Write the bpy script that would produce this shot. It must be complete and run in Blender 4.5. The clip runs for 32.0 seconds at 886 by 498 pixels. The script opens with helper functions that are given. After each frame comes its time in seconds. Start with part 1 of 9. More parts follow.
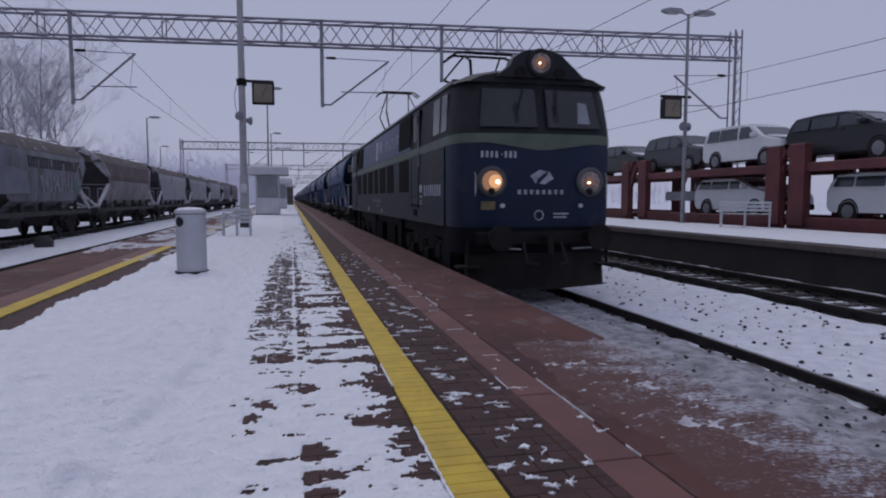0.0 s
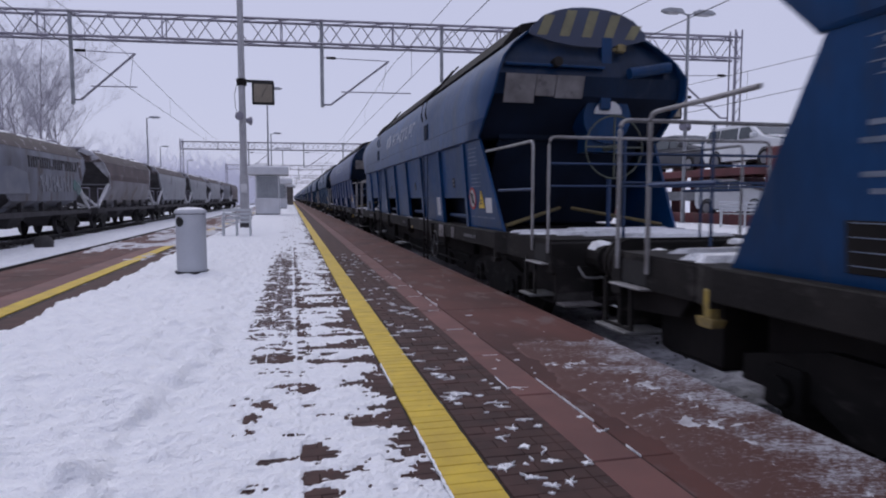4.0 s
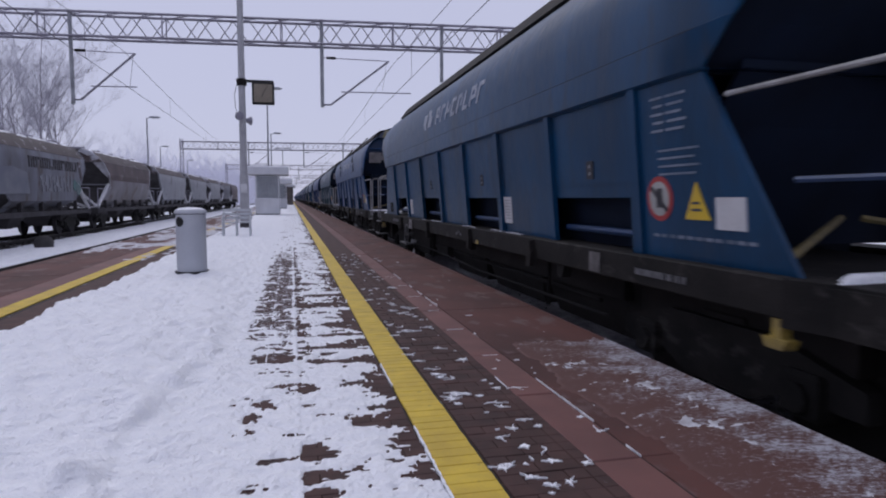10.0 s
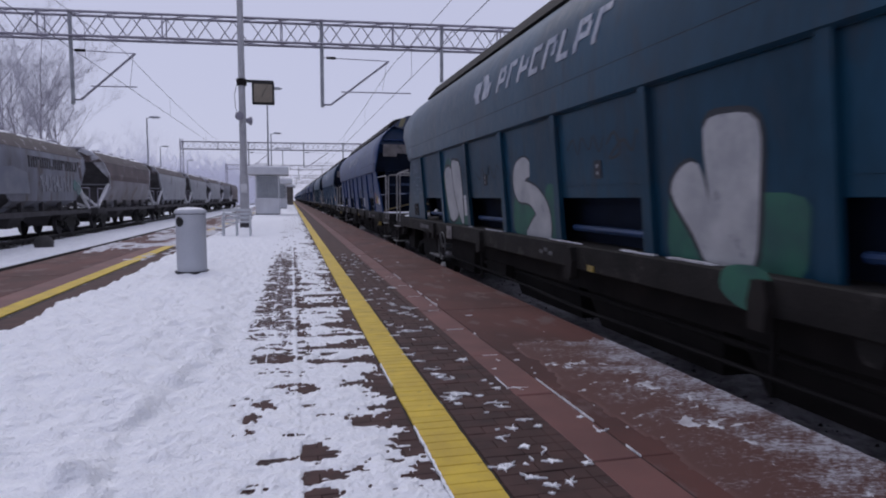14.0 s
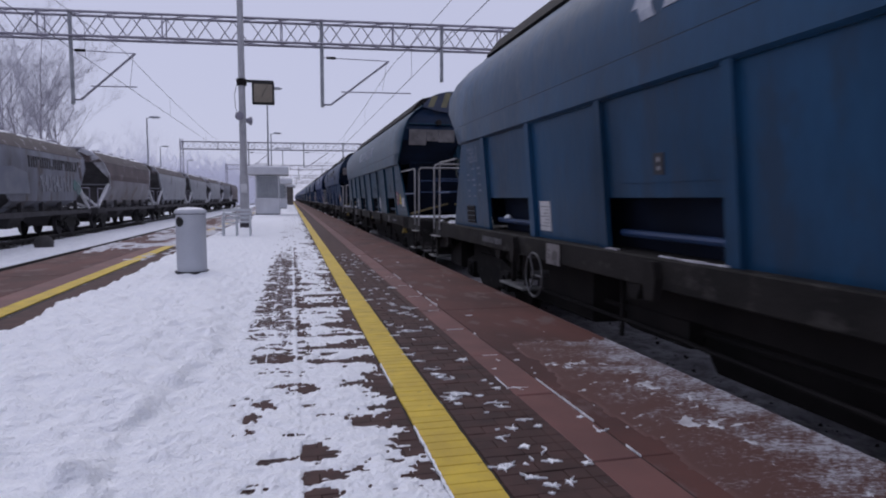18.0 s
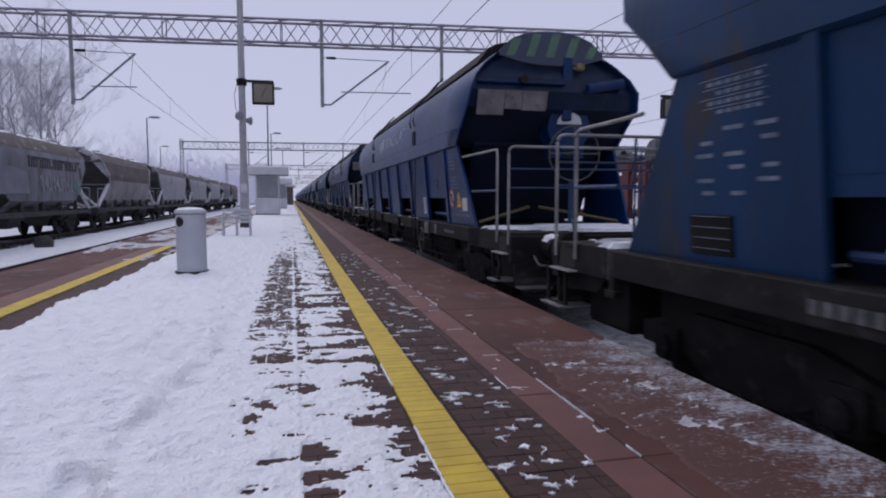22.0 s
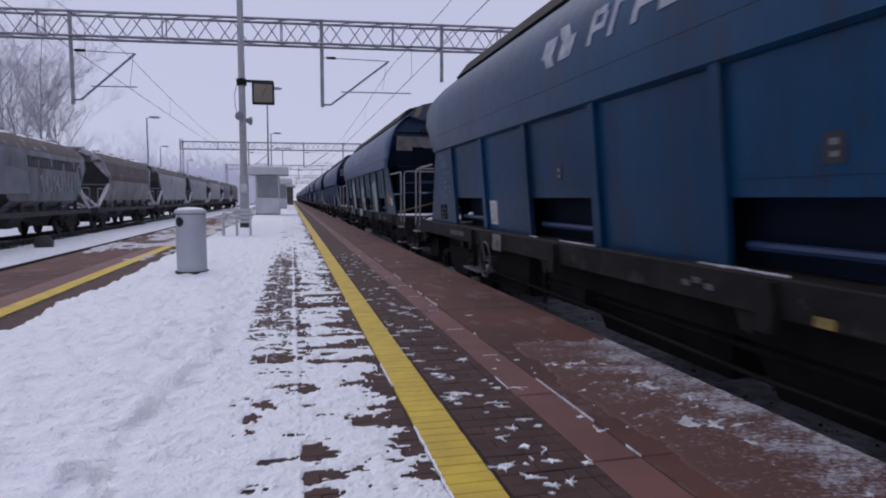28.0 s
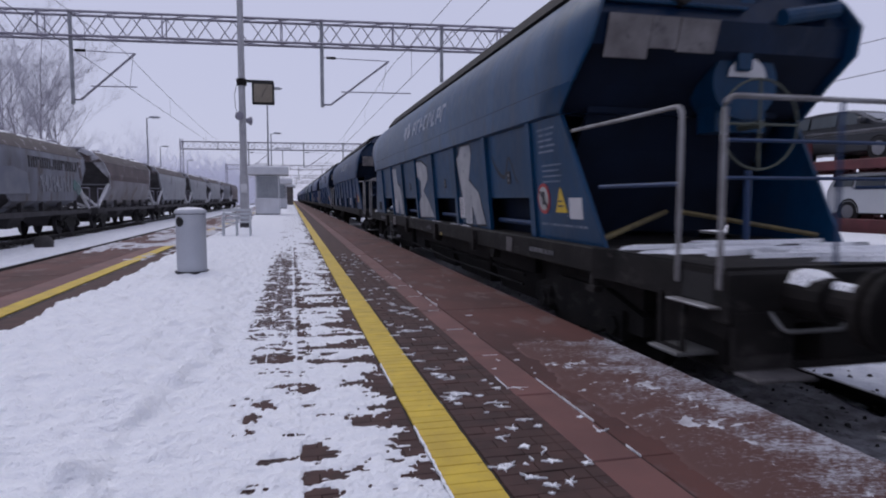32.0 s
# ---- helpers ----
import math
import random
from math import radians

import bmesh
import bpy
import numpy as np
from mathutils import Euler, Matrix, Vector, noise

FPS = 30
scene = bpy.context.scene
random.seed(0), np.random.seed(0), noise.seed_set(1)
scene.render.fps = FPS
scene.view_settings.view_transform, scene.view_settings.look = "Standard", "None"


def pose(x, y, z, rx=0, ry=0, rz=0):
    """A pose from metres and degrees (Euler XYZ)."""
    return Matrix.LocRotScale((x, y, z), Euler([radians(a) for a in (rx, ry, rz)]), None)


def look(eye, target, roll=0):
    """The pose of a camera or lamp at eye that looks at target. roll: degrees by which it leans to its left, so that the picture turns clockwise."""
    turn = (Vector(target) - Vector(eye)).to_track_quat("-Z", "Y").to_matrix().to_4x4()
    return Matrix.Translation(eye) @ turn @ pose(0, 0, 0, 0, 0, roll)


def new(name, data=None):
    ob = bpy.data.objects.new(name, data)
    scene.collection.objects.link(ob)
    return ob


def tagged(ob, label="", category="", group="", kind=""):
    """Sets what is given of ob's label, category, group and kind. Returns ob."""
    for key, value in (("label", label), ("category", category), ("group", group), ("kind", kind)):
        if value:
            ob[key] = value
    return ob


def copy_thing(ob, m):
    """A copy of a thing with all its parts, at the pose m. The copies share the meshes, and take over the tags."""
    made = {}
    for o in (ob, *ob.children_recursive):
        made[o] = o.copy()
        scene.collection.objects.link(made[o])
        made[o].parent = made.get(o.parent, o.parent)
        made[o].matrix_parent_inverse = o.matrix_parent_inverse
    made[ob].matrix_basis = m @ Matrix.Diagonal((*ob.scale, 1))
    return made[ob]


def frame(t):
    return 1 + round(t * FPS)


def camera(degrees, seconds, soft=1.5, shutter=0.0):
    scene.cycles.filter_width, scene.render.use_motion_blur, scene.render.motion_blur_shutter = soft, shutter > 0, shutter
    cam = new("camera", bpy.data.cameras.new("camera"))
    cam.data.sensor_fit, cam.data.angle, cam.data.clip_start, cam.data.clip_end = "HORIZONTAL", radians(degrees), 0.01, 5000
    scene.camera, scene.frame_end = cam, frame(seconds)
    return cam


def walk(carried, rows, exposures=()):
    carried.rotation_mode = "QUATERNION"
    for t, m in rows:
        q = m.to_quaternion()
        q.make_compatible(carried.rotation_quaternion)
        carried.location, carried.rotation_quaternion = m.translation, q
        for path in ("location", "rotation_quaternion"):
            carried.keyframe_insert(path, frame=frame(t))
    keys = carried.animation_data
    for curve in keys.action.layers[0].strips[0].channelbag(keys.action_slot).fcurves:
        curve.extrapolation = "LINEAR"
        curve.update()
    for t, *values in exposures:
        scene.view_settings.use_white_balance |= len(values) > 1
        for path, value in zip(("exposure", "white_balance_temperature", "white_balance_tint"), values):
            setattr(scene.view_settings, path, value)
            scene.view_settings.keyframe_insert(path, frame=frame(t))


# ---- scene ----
cam = camera(69.506, 32.0, soft=2.0, shutter=0.14)
STAND = pose(0, 0, 1.2, 85.446, 0, -13.349)
walk(cam, [(0.0, STAND), (32.0, STAND)], [(0.0, -0.3, 6240, 10), (0.5, -0.08, 6300, 10), (1.0, 0.08, 6380, 10), (2.0, 0.22, 6420, 10), (3.0, 0.27, 6420, 10), (6.0, 0.2, 6420, 10), (32.0, 0.2, 6420, 10)])

# ---- light: an overcast winter day ----
world = bpy.data.worlds.new("overcast")
scene.world = world
world.use_nodes = True
wn, wl = world.node_tree.nodes, world.node_tree.links
wn.clear()
w_out, w_bg = wn.new("ShaderNodeOutputWorld"), wn.new("ShaderNodeBackground")
w_sky, w_mix = wn.new("ShaderNodeTexSky"), wn.new("ShaderNodeMix")
w_sky.sky_type, w_sky.sun_disc = "NISHITA", False
w_sky.sun_elevation, w_sky.sun_rotation = radians(52), radians(345)
w_gain = wn.new("ShaderNodeVectorMath")
w_gain.operation = "SCALE"
w_gain.inputs["Scale"].default_value = 0.1
wl.new(w_sky.outputs[0], w_gain.inputs[0])
w_mix.data_type = "RGBA"
w_mix.inputs["Factor"].default_value = 0.94
wl.new(w_gain.outputs[0], w_mix.inputs["A"])
w_mix.inputs["B"].default_value = (0.458, 0.467, 0.622, 1)
wl.new(w_mix.outputs["Result"], w_bg.inputs["Color"])
w_bg.inputs["Strength"].default_value = 1.0
wl.new(w_bg.outputs[0], w_out.inputs["Surface"])
sun = new("sun", bpy.data.lights.new("sun", "SUN"))
sun.data.energy, sun.data.angle, sun.data.color = 0.6, radians(40), (1.0, 0.95, 0.93)
sun.matrix_basis = look((0, 0, 30), (6, -22, 0))

# ---- the plan, in metres ----
RAIL_Z = -0.515          # top of the rails, the platform's top being 0
TRACK = 4.22             # centre line of the track on which the train runs
EDGE_R, EDGE_L = 2.61, -4.66


# ---- materials ----
def mat(name, c1, c2=None, rough=0.7, metal=0.0, scale=1.5, fine=40.0, bump=0.15, deep=0.01, stretch=(1, 1, 1), spots=None, spot_scale=6.0, spot_cut=0.6, island=0.0, coat=0.0, place=False, shine=0.5, drift=None):
    """A surface with grain and blotches; spots: a second colour in patches (dirt, rust, snow)."""
    m = bpy.data.materials.new(name)
    m.use_nodes = True
    n, l = m.node_tree.nodes, m.node_tree.links
    b = n["Principled BSDF"]
    tc, mp = n.new("ShaderNodeTexCoord"), n.new("ShaderNodeMapping")
    mp.inputs["Scale"].default_value = stretch
    where = n.new("ShaderNodeNewGeometry").outputs["Position"] if place else tc.outputs["Object"]
    l.new(where, mp.inputs["Vector"])
    big, small = n.new("ShaderNodeTexNoise"), n.new("ShaderNodeTexNoise")
    for t, s, d in ((big, scale, 5), (small, fine, 3)):
        t.inputs["Scale"].default_value, t.inputs["Detail"].default_value = s, d
        l.new(mp.outputs[0], t.inputs["Vector"])
    c2 = c2 or tuple(x * 0.72 for x in c1)
    ramp = n.new("ShaderNodeValToRGB")
    ramp.color_ramp.elements[0].position, ramp.color_ramp.elements[1].position = 0.32, 0.68
    ramp.color_ramp.elements[0].color, ramp.color_ramp.elements[1].color = (*c2, 1), (*c1, 1)
    add = n.new("ShaderNodeMath")
    add.operation = "MULTIPLY_ADD"
    add.inputs[1].default_value = 0.3
    sub = n.new("ShaderNodeMath")
    sub.operation = "SUBTRACT"
    sub.inputs[1].default_value = 0.15
    l.new(small.outputs[0], add.inputs[0])
    l.new(big.outputs[0], add.inputs[2])
    l.new(add.outputs[0], sub.inputs[0])
    l.new(sub.outputs[0], ramp.inputs[0])
    colour = ramp.outputs[0]
    if island:
        info, mul = n.new("ShaderNodeObjectInfo"), n.new("ShaderNodeMix")
        geo, both = n.new("ShaderNodeNewGeometry"), n.new("ShaderNodeMath")
        both.operation = "ADD"
        l.new(info.outputs["Random"], both.inputs[0])
        l.new(geo.outputs["Random Per Island"], both.inputs[1])
        rg = n.new("ShaderNodeMapRange")
        rg.inputs["From Max"].default_value = 2.0
        rg.inputs["To Min"].default_value, rg.inputs["To Max"].default_value = 1 - island, 1 + island
        l.new(both.outputs[0], rg.inputs["Value"])
        mul.data_type, mul.blend_type = "RGBA", "MULTIPLY"
        mul.inputs["Factor"].default_value = 1.0
        l.new(colour, mul.inputs["A"])
        l.new(rg.outputs[0], mul.inputs["B"])
        colour = mul.outputs["Result"]
    if spots:
        sp, cut, mx = n.new("ShaderNodeTexNoise"), n.new("ShaderNodeMapRange"), n.new("ShaderNodeMix")
        sp.inputs["Scale"].default_value, sp.inputs["Detail"].default_value, sp.inputs["Roughness"].default_value = spot_scale, 8, 0.65
        l.new(mp.outputs[0], sp.inputs["Vector"])
        cut.inputs["From Min"].default_value, cut.inputs["From Max"].default_value = spot_cut - 0.03, spot_cut + 0.06
        level = sp.outputs[0]
        if drift:                                  # a strip (x0, x1) beyond y0 where more of it lies
            x0, x1, y0, gain = drift
            sep = n.new("ShaderNodeSeparateXYZ")
            l.new(where, sep.inputs[0])
            for axis, lo, hi in (("X", x0 - 0.08, x0 + 0.05), ("X", x1 + 0.04, x1), ("Y", y0, y0 + 2.5)):
                rise, times = n.new("ShaderNodeMapRange"), n.new("ShaderNodeMath")
                rise.inputs["From Min"].default_value, rise.inputs["From Max"].default_value = lo, hi
                rise.inputs["To Max"].default_value = gain if axis == "Y" else 1.0
                l.new(sep.outputs[axis], rise.inputs["Value"])
                times.operation = "MULTIPLY"
                times.inputs[1].default_value = 1.0
                l.new(rise.outputs[0], times.inputs[0])
                if level is not sp.outputs[0]:
                    l.new(level, times.inputs[1])
                level = times.outputs[0]
            plus = n.new("ShaderNodeMath")
            plus.operation = "ADD"
            l.new(level, plus.inputs[0])
            l.new(sp.outputs[0], plus.inputs[1])
            level = plus.outputs[0]
        l.new(level, cut.inputs["Value"])
        mx.data_type = "RGBA"
        l.new(cut.outputs[0], mx.inputs["Factor"])
        l.new(colour, mx.inputs["A"])
        mx.inputs["B"].default_value = (*spots, 1)
        colour = mx.outputs["Result"]
    l.new(colour, b.inputs["Base Color"])
    rr = n.new("ShaderNodeMapRange")
    rr.inputs["To Min"].default_value, rr.inputs["To Max"].default_value = max(0.03, rough - 0.12), min(1, rough + 0.12)
    l.new(small.outputs[0], rr.inputs["Value"])
    l.new(rr.outputs[0], b.inputs["Roughness"])
    b.inputs["Metallic"].default_value = metal
    b.inputs["Coat Weight"].default_value = coat
    b.inputs["Specular IOR Level"].default_value = shine
    if bump:
        bp = n.new("ShaderNodeBump")
        bp.inputs["Strength"].default_value, bp.inputs["Distance"].default_value = bump, deep
        l.new(add.outputs[0], bp.inputs["Height"])
        l.new(bp.outputs[0], b.inputs["Normal"])
    return m


def frost(name, bare, film):
    """A film of blown snow on slabs, thicker towards the platform's edge."""
    m = bpy.data.materials.new(name)
    m.use_nodes = True
    n, l, b = m.node_tree.nodes, m.node_tree.links, m.node_tree.nodes["Principled BSDF"]
    geo, sep, mp = n.new("ShaderNodeNewGeometry"), n.new("ShaderNodeSeparateXYZ"), n.new("ShaderNodeMapping")
    l.new(geo.outputs["Position"], sep.inputs[0])
    l.new(geo.outputs["Position"], mp.inputs["Vector"])
    mp.inputs["Rotation"].default_value = (0, 0, 0.5)
    mp.inputs["Scale"].default_value = (1.0, 1.7, 1.0)
    edge = n.new("ShaderNodeMapRange")
    edge.inputs["From Min"].default_value, edge.inputs["From Max"].default_value = 1.62, 2.62
    edge.inputs["To Min"].default_value, edge.inputs["To Max"].default_value = -0.2, 0.15
    l.new(sep.outputs["X"], edge.inputs["Value"])
    total = edge.outputs[0]
    for scale, detail, amp in ((3.2, 3, 0.75), (26.0, 6, 1.0), (120.0, 2, 0.35)):
        t, mul = n.new("ShaderNodeTexNoise"), n.new("ShaderNodeMath")
        t.inputs["Scale"].default_value, t.inputs["Detail"].default_value, t.inputs["Roughness"].default_value = scale, detail, 0.65
        l.new(mp.outputs[0], t.inputs["Vector"])
        mul.operation = "MULTIPLY_ADD"
        mul.inputs[1].default_value = amp
        l.new(t.outputs[0], mul.inputs[0])
        l.new(total, mul.inputs[2])
        total = mul.outputs[0]
    ramp = n.new("ShaderNodeValToRGB")
    e = ramp.color_ramp.elements
    e[0].position, e[0].color = 0.0, (*bare, 1)
    e[1].position, e[1].color = 1.0, (*film, 1)
    mid = e.new(0.45)
    mid.color = (*[0.72 * p + 0.28 * q for p, q in zip(bare, film)], 1)
    cut = n.new("ShaderNodeMapRange")
    cut.inputs["From Min"].default_value, cut.inputs["From Max"].default_value = 1.02, 1.27
    l.new(total, cut.inputs["Value"])
    l.new(cut.outputs[0], ramp.inputs[0])
    l.new(ramp.outputs[0], b.inputs["Base Color"])
    b.inputs["Roughness"].default_value = 0.75
    bp = n.new("ShaderNodeBump")
    bp.inputs["Strength"].default_value, bp.inputs["Distance"].default_value = 0.5, 0.006
    l.new(cut.outputs[0], bp.inputs["Height"])
    l.new(bp.outputs[0], b.inputs["Normal"])
    return m


def glow(name, colour, strength):
    m = bpy.data.materials.new(name)
    m.use_nodes = True
    b = m.node_tree.nodes["Principled BSDF"]
    b.inputs["Base Color"].default_value = (0.1, 0.08, 0.06, 1)
    b.inputs["Emission Color"].default_value, b.inputs["Emission Strength"].default_value = (*colour, 1), strength
    return m


SNOW = mat("snow", (0.94, 0.95, 0.965), (0.86, 0.875, 0.91), 0.85, scale=9, fine=45, bump=1.0, deep=0.06, place=True)
SNOW_GROUND = mat("trodden_snow", (0.82, 0.84, 0.88), (0.66, 0.68, 0.74), 0.9, scale=5, fine=30, bump=1.0, deep=0.04, spots=(0.14, 0.13, 0.13), spot_scale=17, spot_cut=0.645, place=True)
SNOW_DUST = mat("snow_dust", (0.66, 0.67, 0.71), (0.36, 0.34, 0.36), 0.9, scale=9, fine=70, bump=0.4, place=True)
FROST = frost("frosted_edge_slab", (0.1, 0.043, 0.0355), (0.44, 0.44, 0.49))
PAVER = mat("dark_red_paver", (0.082, 0.044, 0.038), (0.05, 0.03, 0.027), 0.8, shine=0.3, scale=6, fine=90, bump=0.3, island=0.25, spots=(0.42, 0.41, 0.44), spot_scale=16.0, spot_cut=0.72, place=True, drift=(-0.6, 0.03, 3.0, 0.33))
YELLOW = mat("yellow_paint", (0.66, 0.47, 0.045), (0.5, 0.345, 0.04), 0.65, scale=5, fine=70, bump=0.25, island=0.08, spots=(0.3, 0.22, 0.05), spot_scale=14, spot_cut=0.66, place=True)
RED_SLAB = mat("red_slab", (0.175, 0.073, 0.063), (0.12, 0.052, 0.046), 0.7, scale=2, fine=60, bump=0.25, island=0.12, place=True)
APRON = mat("worn_red_concrete", (0.13, 0.055, 0.046), (0.072, 0.036, 0.032), 0.75, shine=0.25, scale=1.4, fine=50, bump=0.3, stretch=(1, 0.55, 1), spots=(0.15, 0.1, 0.095), spot_scale=3.0, spot_cut=0.58, island=0.04, place=True)
JOINT = mat("joint_sand", (0.035, 0.027, 0.025), None, 0.95, spots=(0.75, 0.77, 0.8), spot_scale=3.5, spot_cut=0.63, place=True)
CONCRETE = mat("weathered_concrete", (0.16, 0.14, 0.13), (0.09, 0.08, 0.075), 0.85, scale=1.3, fine=25, bump=0.4)
COPING = mat("brown_coping", (0.1, 0.08, 0.075), (0.06, 0.05, 0.046), 0.85, scale=1.3, fine=25, bump=0.4, place=True)
DARK_WALL = mat("near_black_concrete", (0.017, 0.0145, 0.0145), (0.009, 0.008, 0.008), 0.9, scale=1.3, fine=25, bump=0.4)
RAILM = mat("rail_steel", (0.035, 0.03, 0.03), (0.02, 0.017, 0.016), 0.55, 0.6, scale=4, fine=60)
RAILTOP = mat("polished_rail_head", (0.3, 0.3, 0.31), (0.2, 0.2, 0.2), 0.35, 0.9, scale=4)
SLEEPER = mat("sooty_sleeper", (0.05, 0.045, 0.042), (0.03, 0.026, 0.025), 0.9, scale=4, fine=40, bump=0.5, island=0.2, spots=(0.6, 0.62, 0.66), spot_scale=5, spot_cut=0.63, place=True)
STONE = mat("dark_ballast", (0.07, 0.065, 0.065), (0.03, 0.03, 0.03), 0.9, island=0.3)
GALV = mat("galvanised_steel", (0.33, 0.34, 0.36), (0.22, 0.23, 0.25), 0.55, 0.4, scale=3, fine=50)
GALV_DARK = mat("weathered_gantry_steel", (0.27, 0.26, 0.31), (0.19, 0.18, 0.22), 0.65, 0.1, scale=2, fine=40)
CAST = mat("concrete_pole", (0.42, 0.42, 0.44), (0.33, 0.33, 0.35), 0.85, scale=3, fine=60, bump=0.4)
WIRE = mat("catenary_wire", (0.1, 0.1, 0.11), None, 0.6, 0.5)
WHITE = mat("white_enamel", (0.6, 0.62, 0.64), (0.5, 0.52, 0.55), 0.45, scale=2, fine=40, spots=(0.3, 0.28, 0.26), spot_scale=9, spot_cut=0.68)
BIN_GREY = mat("pale_grey_bin_paint", (0.5, 0.52, 0.56), (0.43, 0.45, 0.5), 0.5, scale=2, fine=30, spots=(0.3, 0.28, 0.27), spot_scale=8, spot_cut=0.7)
BLACK = mat("black_rubber", (0.015, 0.015, 0.016), None, 0.8)
IRON = mat("sooty_iron", (0.024, 0.021, 0.02), (0.011, 0.01, 0.01), 0.75, 0.2, scale=2, fine=30, bump=0.3, shine=0.2)
FRAME = mat("grimy_underframe_paint", (0.022, 0.02, 0.019), (0.009, 0.0085, 0.0085), 0.75, 0.1, scale=2.2, fine=25, bump=0.6, deep=0.015, stretch=(1, 1, 1.6), spots=(0.042, 0.039, 0.037), spot_scale=3.2, spot_cut=0.59, shine=0.2)
# shade in the wagon's recesses, put into a near-black blue
INSIDE = mat("shade_dark_hopper_paint", (0.009, 0.017, 0.038), (0.006, 0.0095, 0.019), 0.85, shine=0.2)
TUBE = mat("worn_grey_rail_paint", (0.33, 0.33, 0.34), (0.17, 0.16, 0.16), 0.5, 0.2, scale=4, fine=40)
BLUE_TUBE = mat("blue_rail_paint", (0.02, 0.05, 0.13), None, 0.5)
PLACARD = mat("white_placard", (0.6, 0.6, 0.62), (0.45, 0.45, 0.46), 0.6, scale=3, spots=(0.2, 0.2, 0.22), spot_scale=4, spot_cut=0.66)
LETTER = mat("faded_white_lettering", (0.42, 0.44, 0.49), (0.22, 0.25, 0.32), 0.6, scale=6, fine=40)
FAINT = mat("worn_faint_lettering", (0.19, 0.22, 0.28), (0.07, 0.1, 0.15), 0.6, scale=6, fine=40)
FRAME_PRINT = mat("worn_frame_print", (0.14, 0.14, 0.15), (0.05, 0.05, 0.055), 0.65, scale=9, fine=40)
INK = mat("dark_print", (0.06, 0.06, 0.07), None, 0.7)
PRINT_GREY = mat("faded_grey_print", (0.3, 0.3, 0.31), (0.22, 0.22, 0.23), 0.7)
SIGN_RED = mat("red_sign_paint", (0.4, 0.04, 0.04), None, 0.55)
SIGN_YELLOW = mat("yellow_sign_paint", (0.7, 0.48, 0.03), (0.5, 0.33, 0.03), 0.55)
SIGN_ORANGE = mat("orange_sign_paint", (0.13, 0.045, 0.02), (0.104, 0.039, 0.0195), 0.55)
YELLOW_DIRTY = mat("grimy_yellow_paint", (0.36, 0.26, 0.045), (0.16, 0.12, 0.05), 0.65, scale=5)
GRIMY_PLATE = mat("grimy_plate", (0.14, 0.13, 0.13), (0.06, 0.055, 0.055), 0.7, scale=8)
SIGN_DARK = mat("dark_sign_field", (0.035, 0.034, 0.042), (0.02, 0.02, 0.026), 0.7)
SIGN_PALE = mat("pale_sign_plate", (0.4, 0.4, 0.38), (0.28, 0.28, 0.27), 0.6, scale=6)
LADDER_BLUE = mat("dull_blue_ladder_paint", (0.012, 0.035, 0.09), (0.01, 0.02, 0.05), 0.55, scale=6)
GRAF_FAINT = mat("worn_spray_paint", (0.27, 0.3, 0.38), (0.14, 0.17, 0.25), 0.6, scale=5)
WHEEL_GREY = mat("worn_grey_wheel_paint", (0.2, 0.2, 0.2), (0.1, 0.1, 0.1), 0.6, scale=5)
WHEEL_DARK = mat("sooty_wheel_paint", (0.085, 0.085, 0.09), (0.035, 0.035, 0.037), 0.6, scale=5)
END_PLATE = mat("scuffed_grey_plate", (0.21, 0.198, 0.2), (0.11, 0.102, 0.103), 0.65, scale=4, spots=(0.08, 0.075, 0.08), spot_scale=5, spot_cut=0.6)
BRACE_YELLOW = mat("sooty_yellow_paint", (0.2, 0.155, 0.06), (0.09, 0.075, 0.045), 0.7, scale=5)
# greyer than the open snow: the train's shade is put into its colour
BED = mat("dirty_shaded_track_snow", (0.45, 0.45, 0.485), (0.2, 0.196, 0.208), 0.95, scale=6, fine=30, bump=1.0, deep=0.05, spots=(0.05, 0.046, 0.046), spot_scale=11, spot_cut=0.62, place=True)
OLIVE = mat("worn_olive_paint", (0.09, 0.1, 0.075), (0.05, 0.06, 0.055), 0.6)
HAZ_BLUE = mat("dark_stripe_paint", (0.04, 0.055, 0.1), (0.03, 0.035, 0.06), 0.6)
HAZ_YEL = mat("pale_stripe_paint", (0.2, 0.185, 0.1), (0.12, 0.11, 0.07), 0.6, scale=4)
HAZ_GREEN = mat("dull_green_stripe_paint", (0.09, 0.17, 0.11), (0.06, 0.1, 0.07), 0.6, scale=4)
HAZ_STEEL = mat("dull_blue_stripe_paint", (0.06, 0.1, 0.18), (0.05, 0.07, 0.12), 0.6, scale=4)


def paint(name, c, dirt=(0.02, 0.023, 0.03)):
    c = tuple(x * 0.97 for x in c)
    return mat(name, c, tuple(x * 0.5 for x in c), 0.38, scale=1.1, fine=16, bump=0.35, deep=0.018, stretch=(1, 1.0, 0.35), spots=tuple(0.5 * a + 0.5 * b for a, b in zip(c, dirt)), spot_scale=2.6, spot_cut=0.55, shine=0.22)


PAINTS = {
    "blue": paint("bright_blue_wagon_paint", (0.005, 0.05, 0.155)),
    "royal": paint("royal_blue_wagon_paint", (0.005, 0.035, 0.14)),
    "navy": mat("grimy_navy_wagon_paint", (0.007, 0.038, 0.108), (0.006, 0.024, 0.062), 0.45, scale=1.1, fine=16, bump=0.35, deep=0.018, stretch=(1, 1, 0.4), spots=(0.04, 0.038, 0.035), spot_scale=1.5, spot_cut=0.6, shine=0.22),
    "steel": paint("faded_steel_blue_wagon_paint", (0.006, 0.054, 0.132)),
    "slate": paint("sooty_slate_wagon_paint", (0.015, 0.066, 0.142)),
    "teal": paint("faded_teal_wagon_paint", (0.009, 0.05, 0.092)),
}
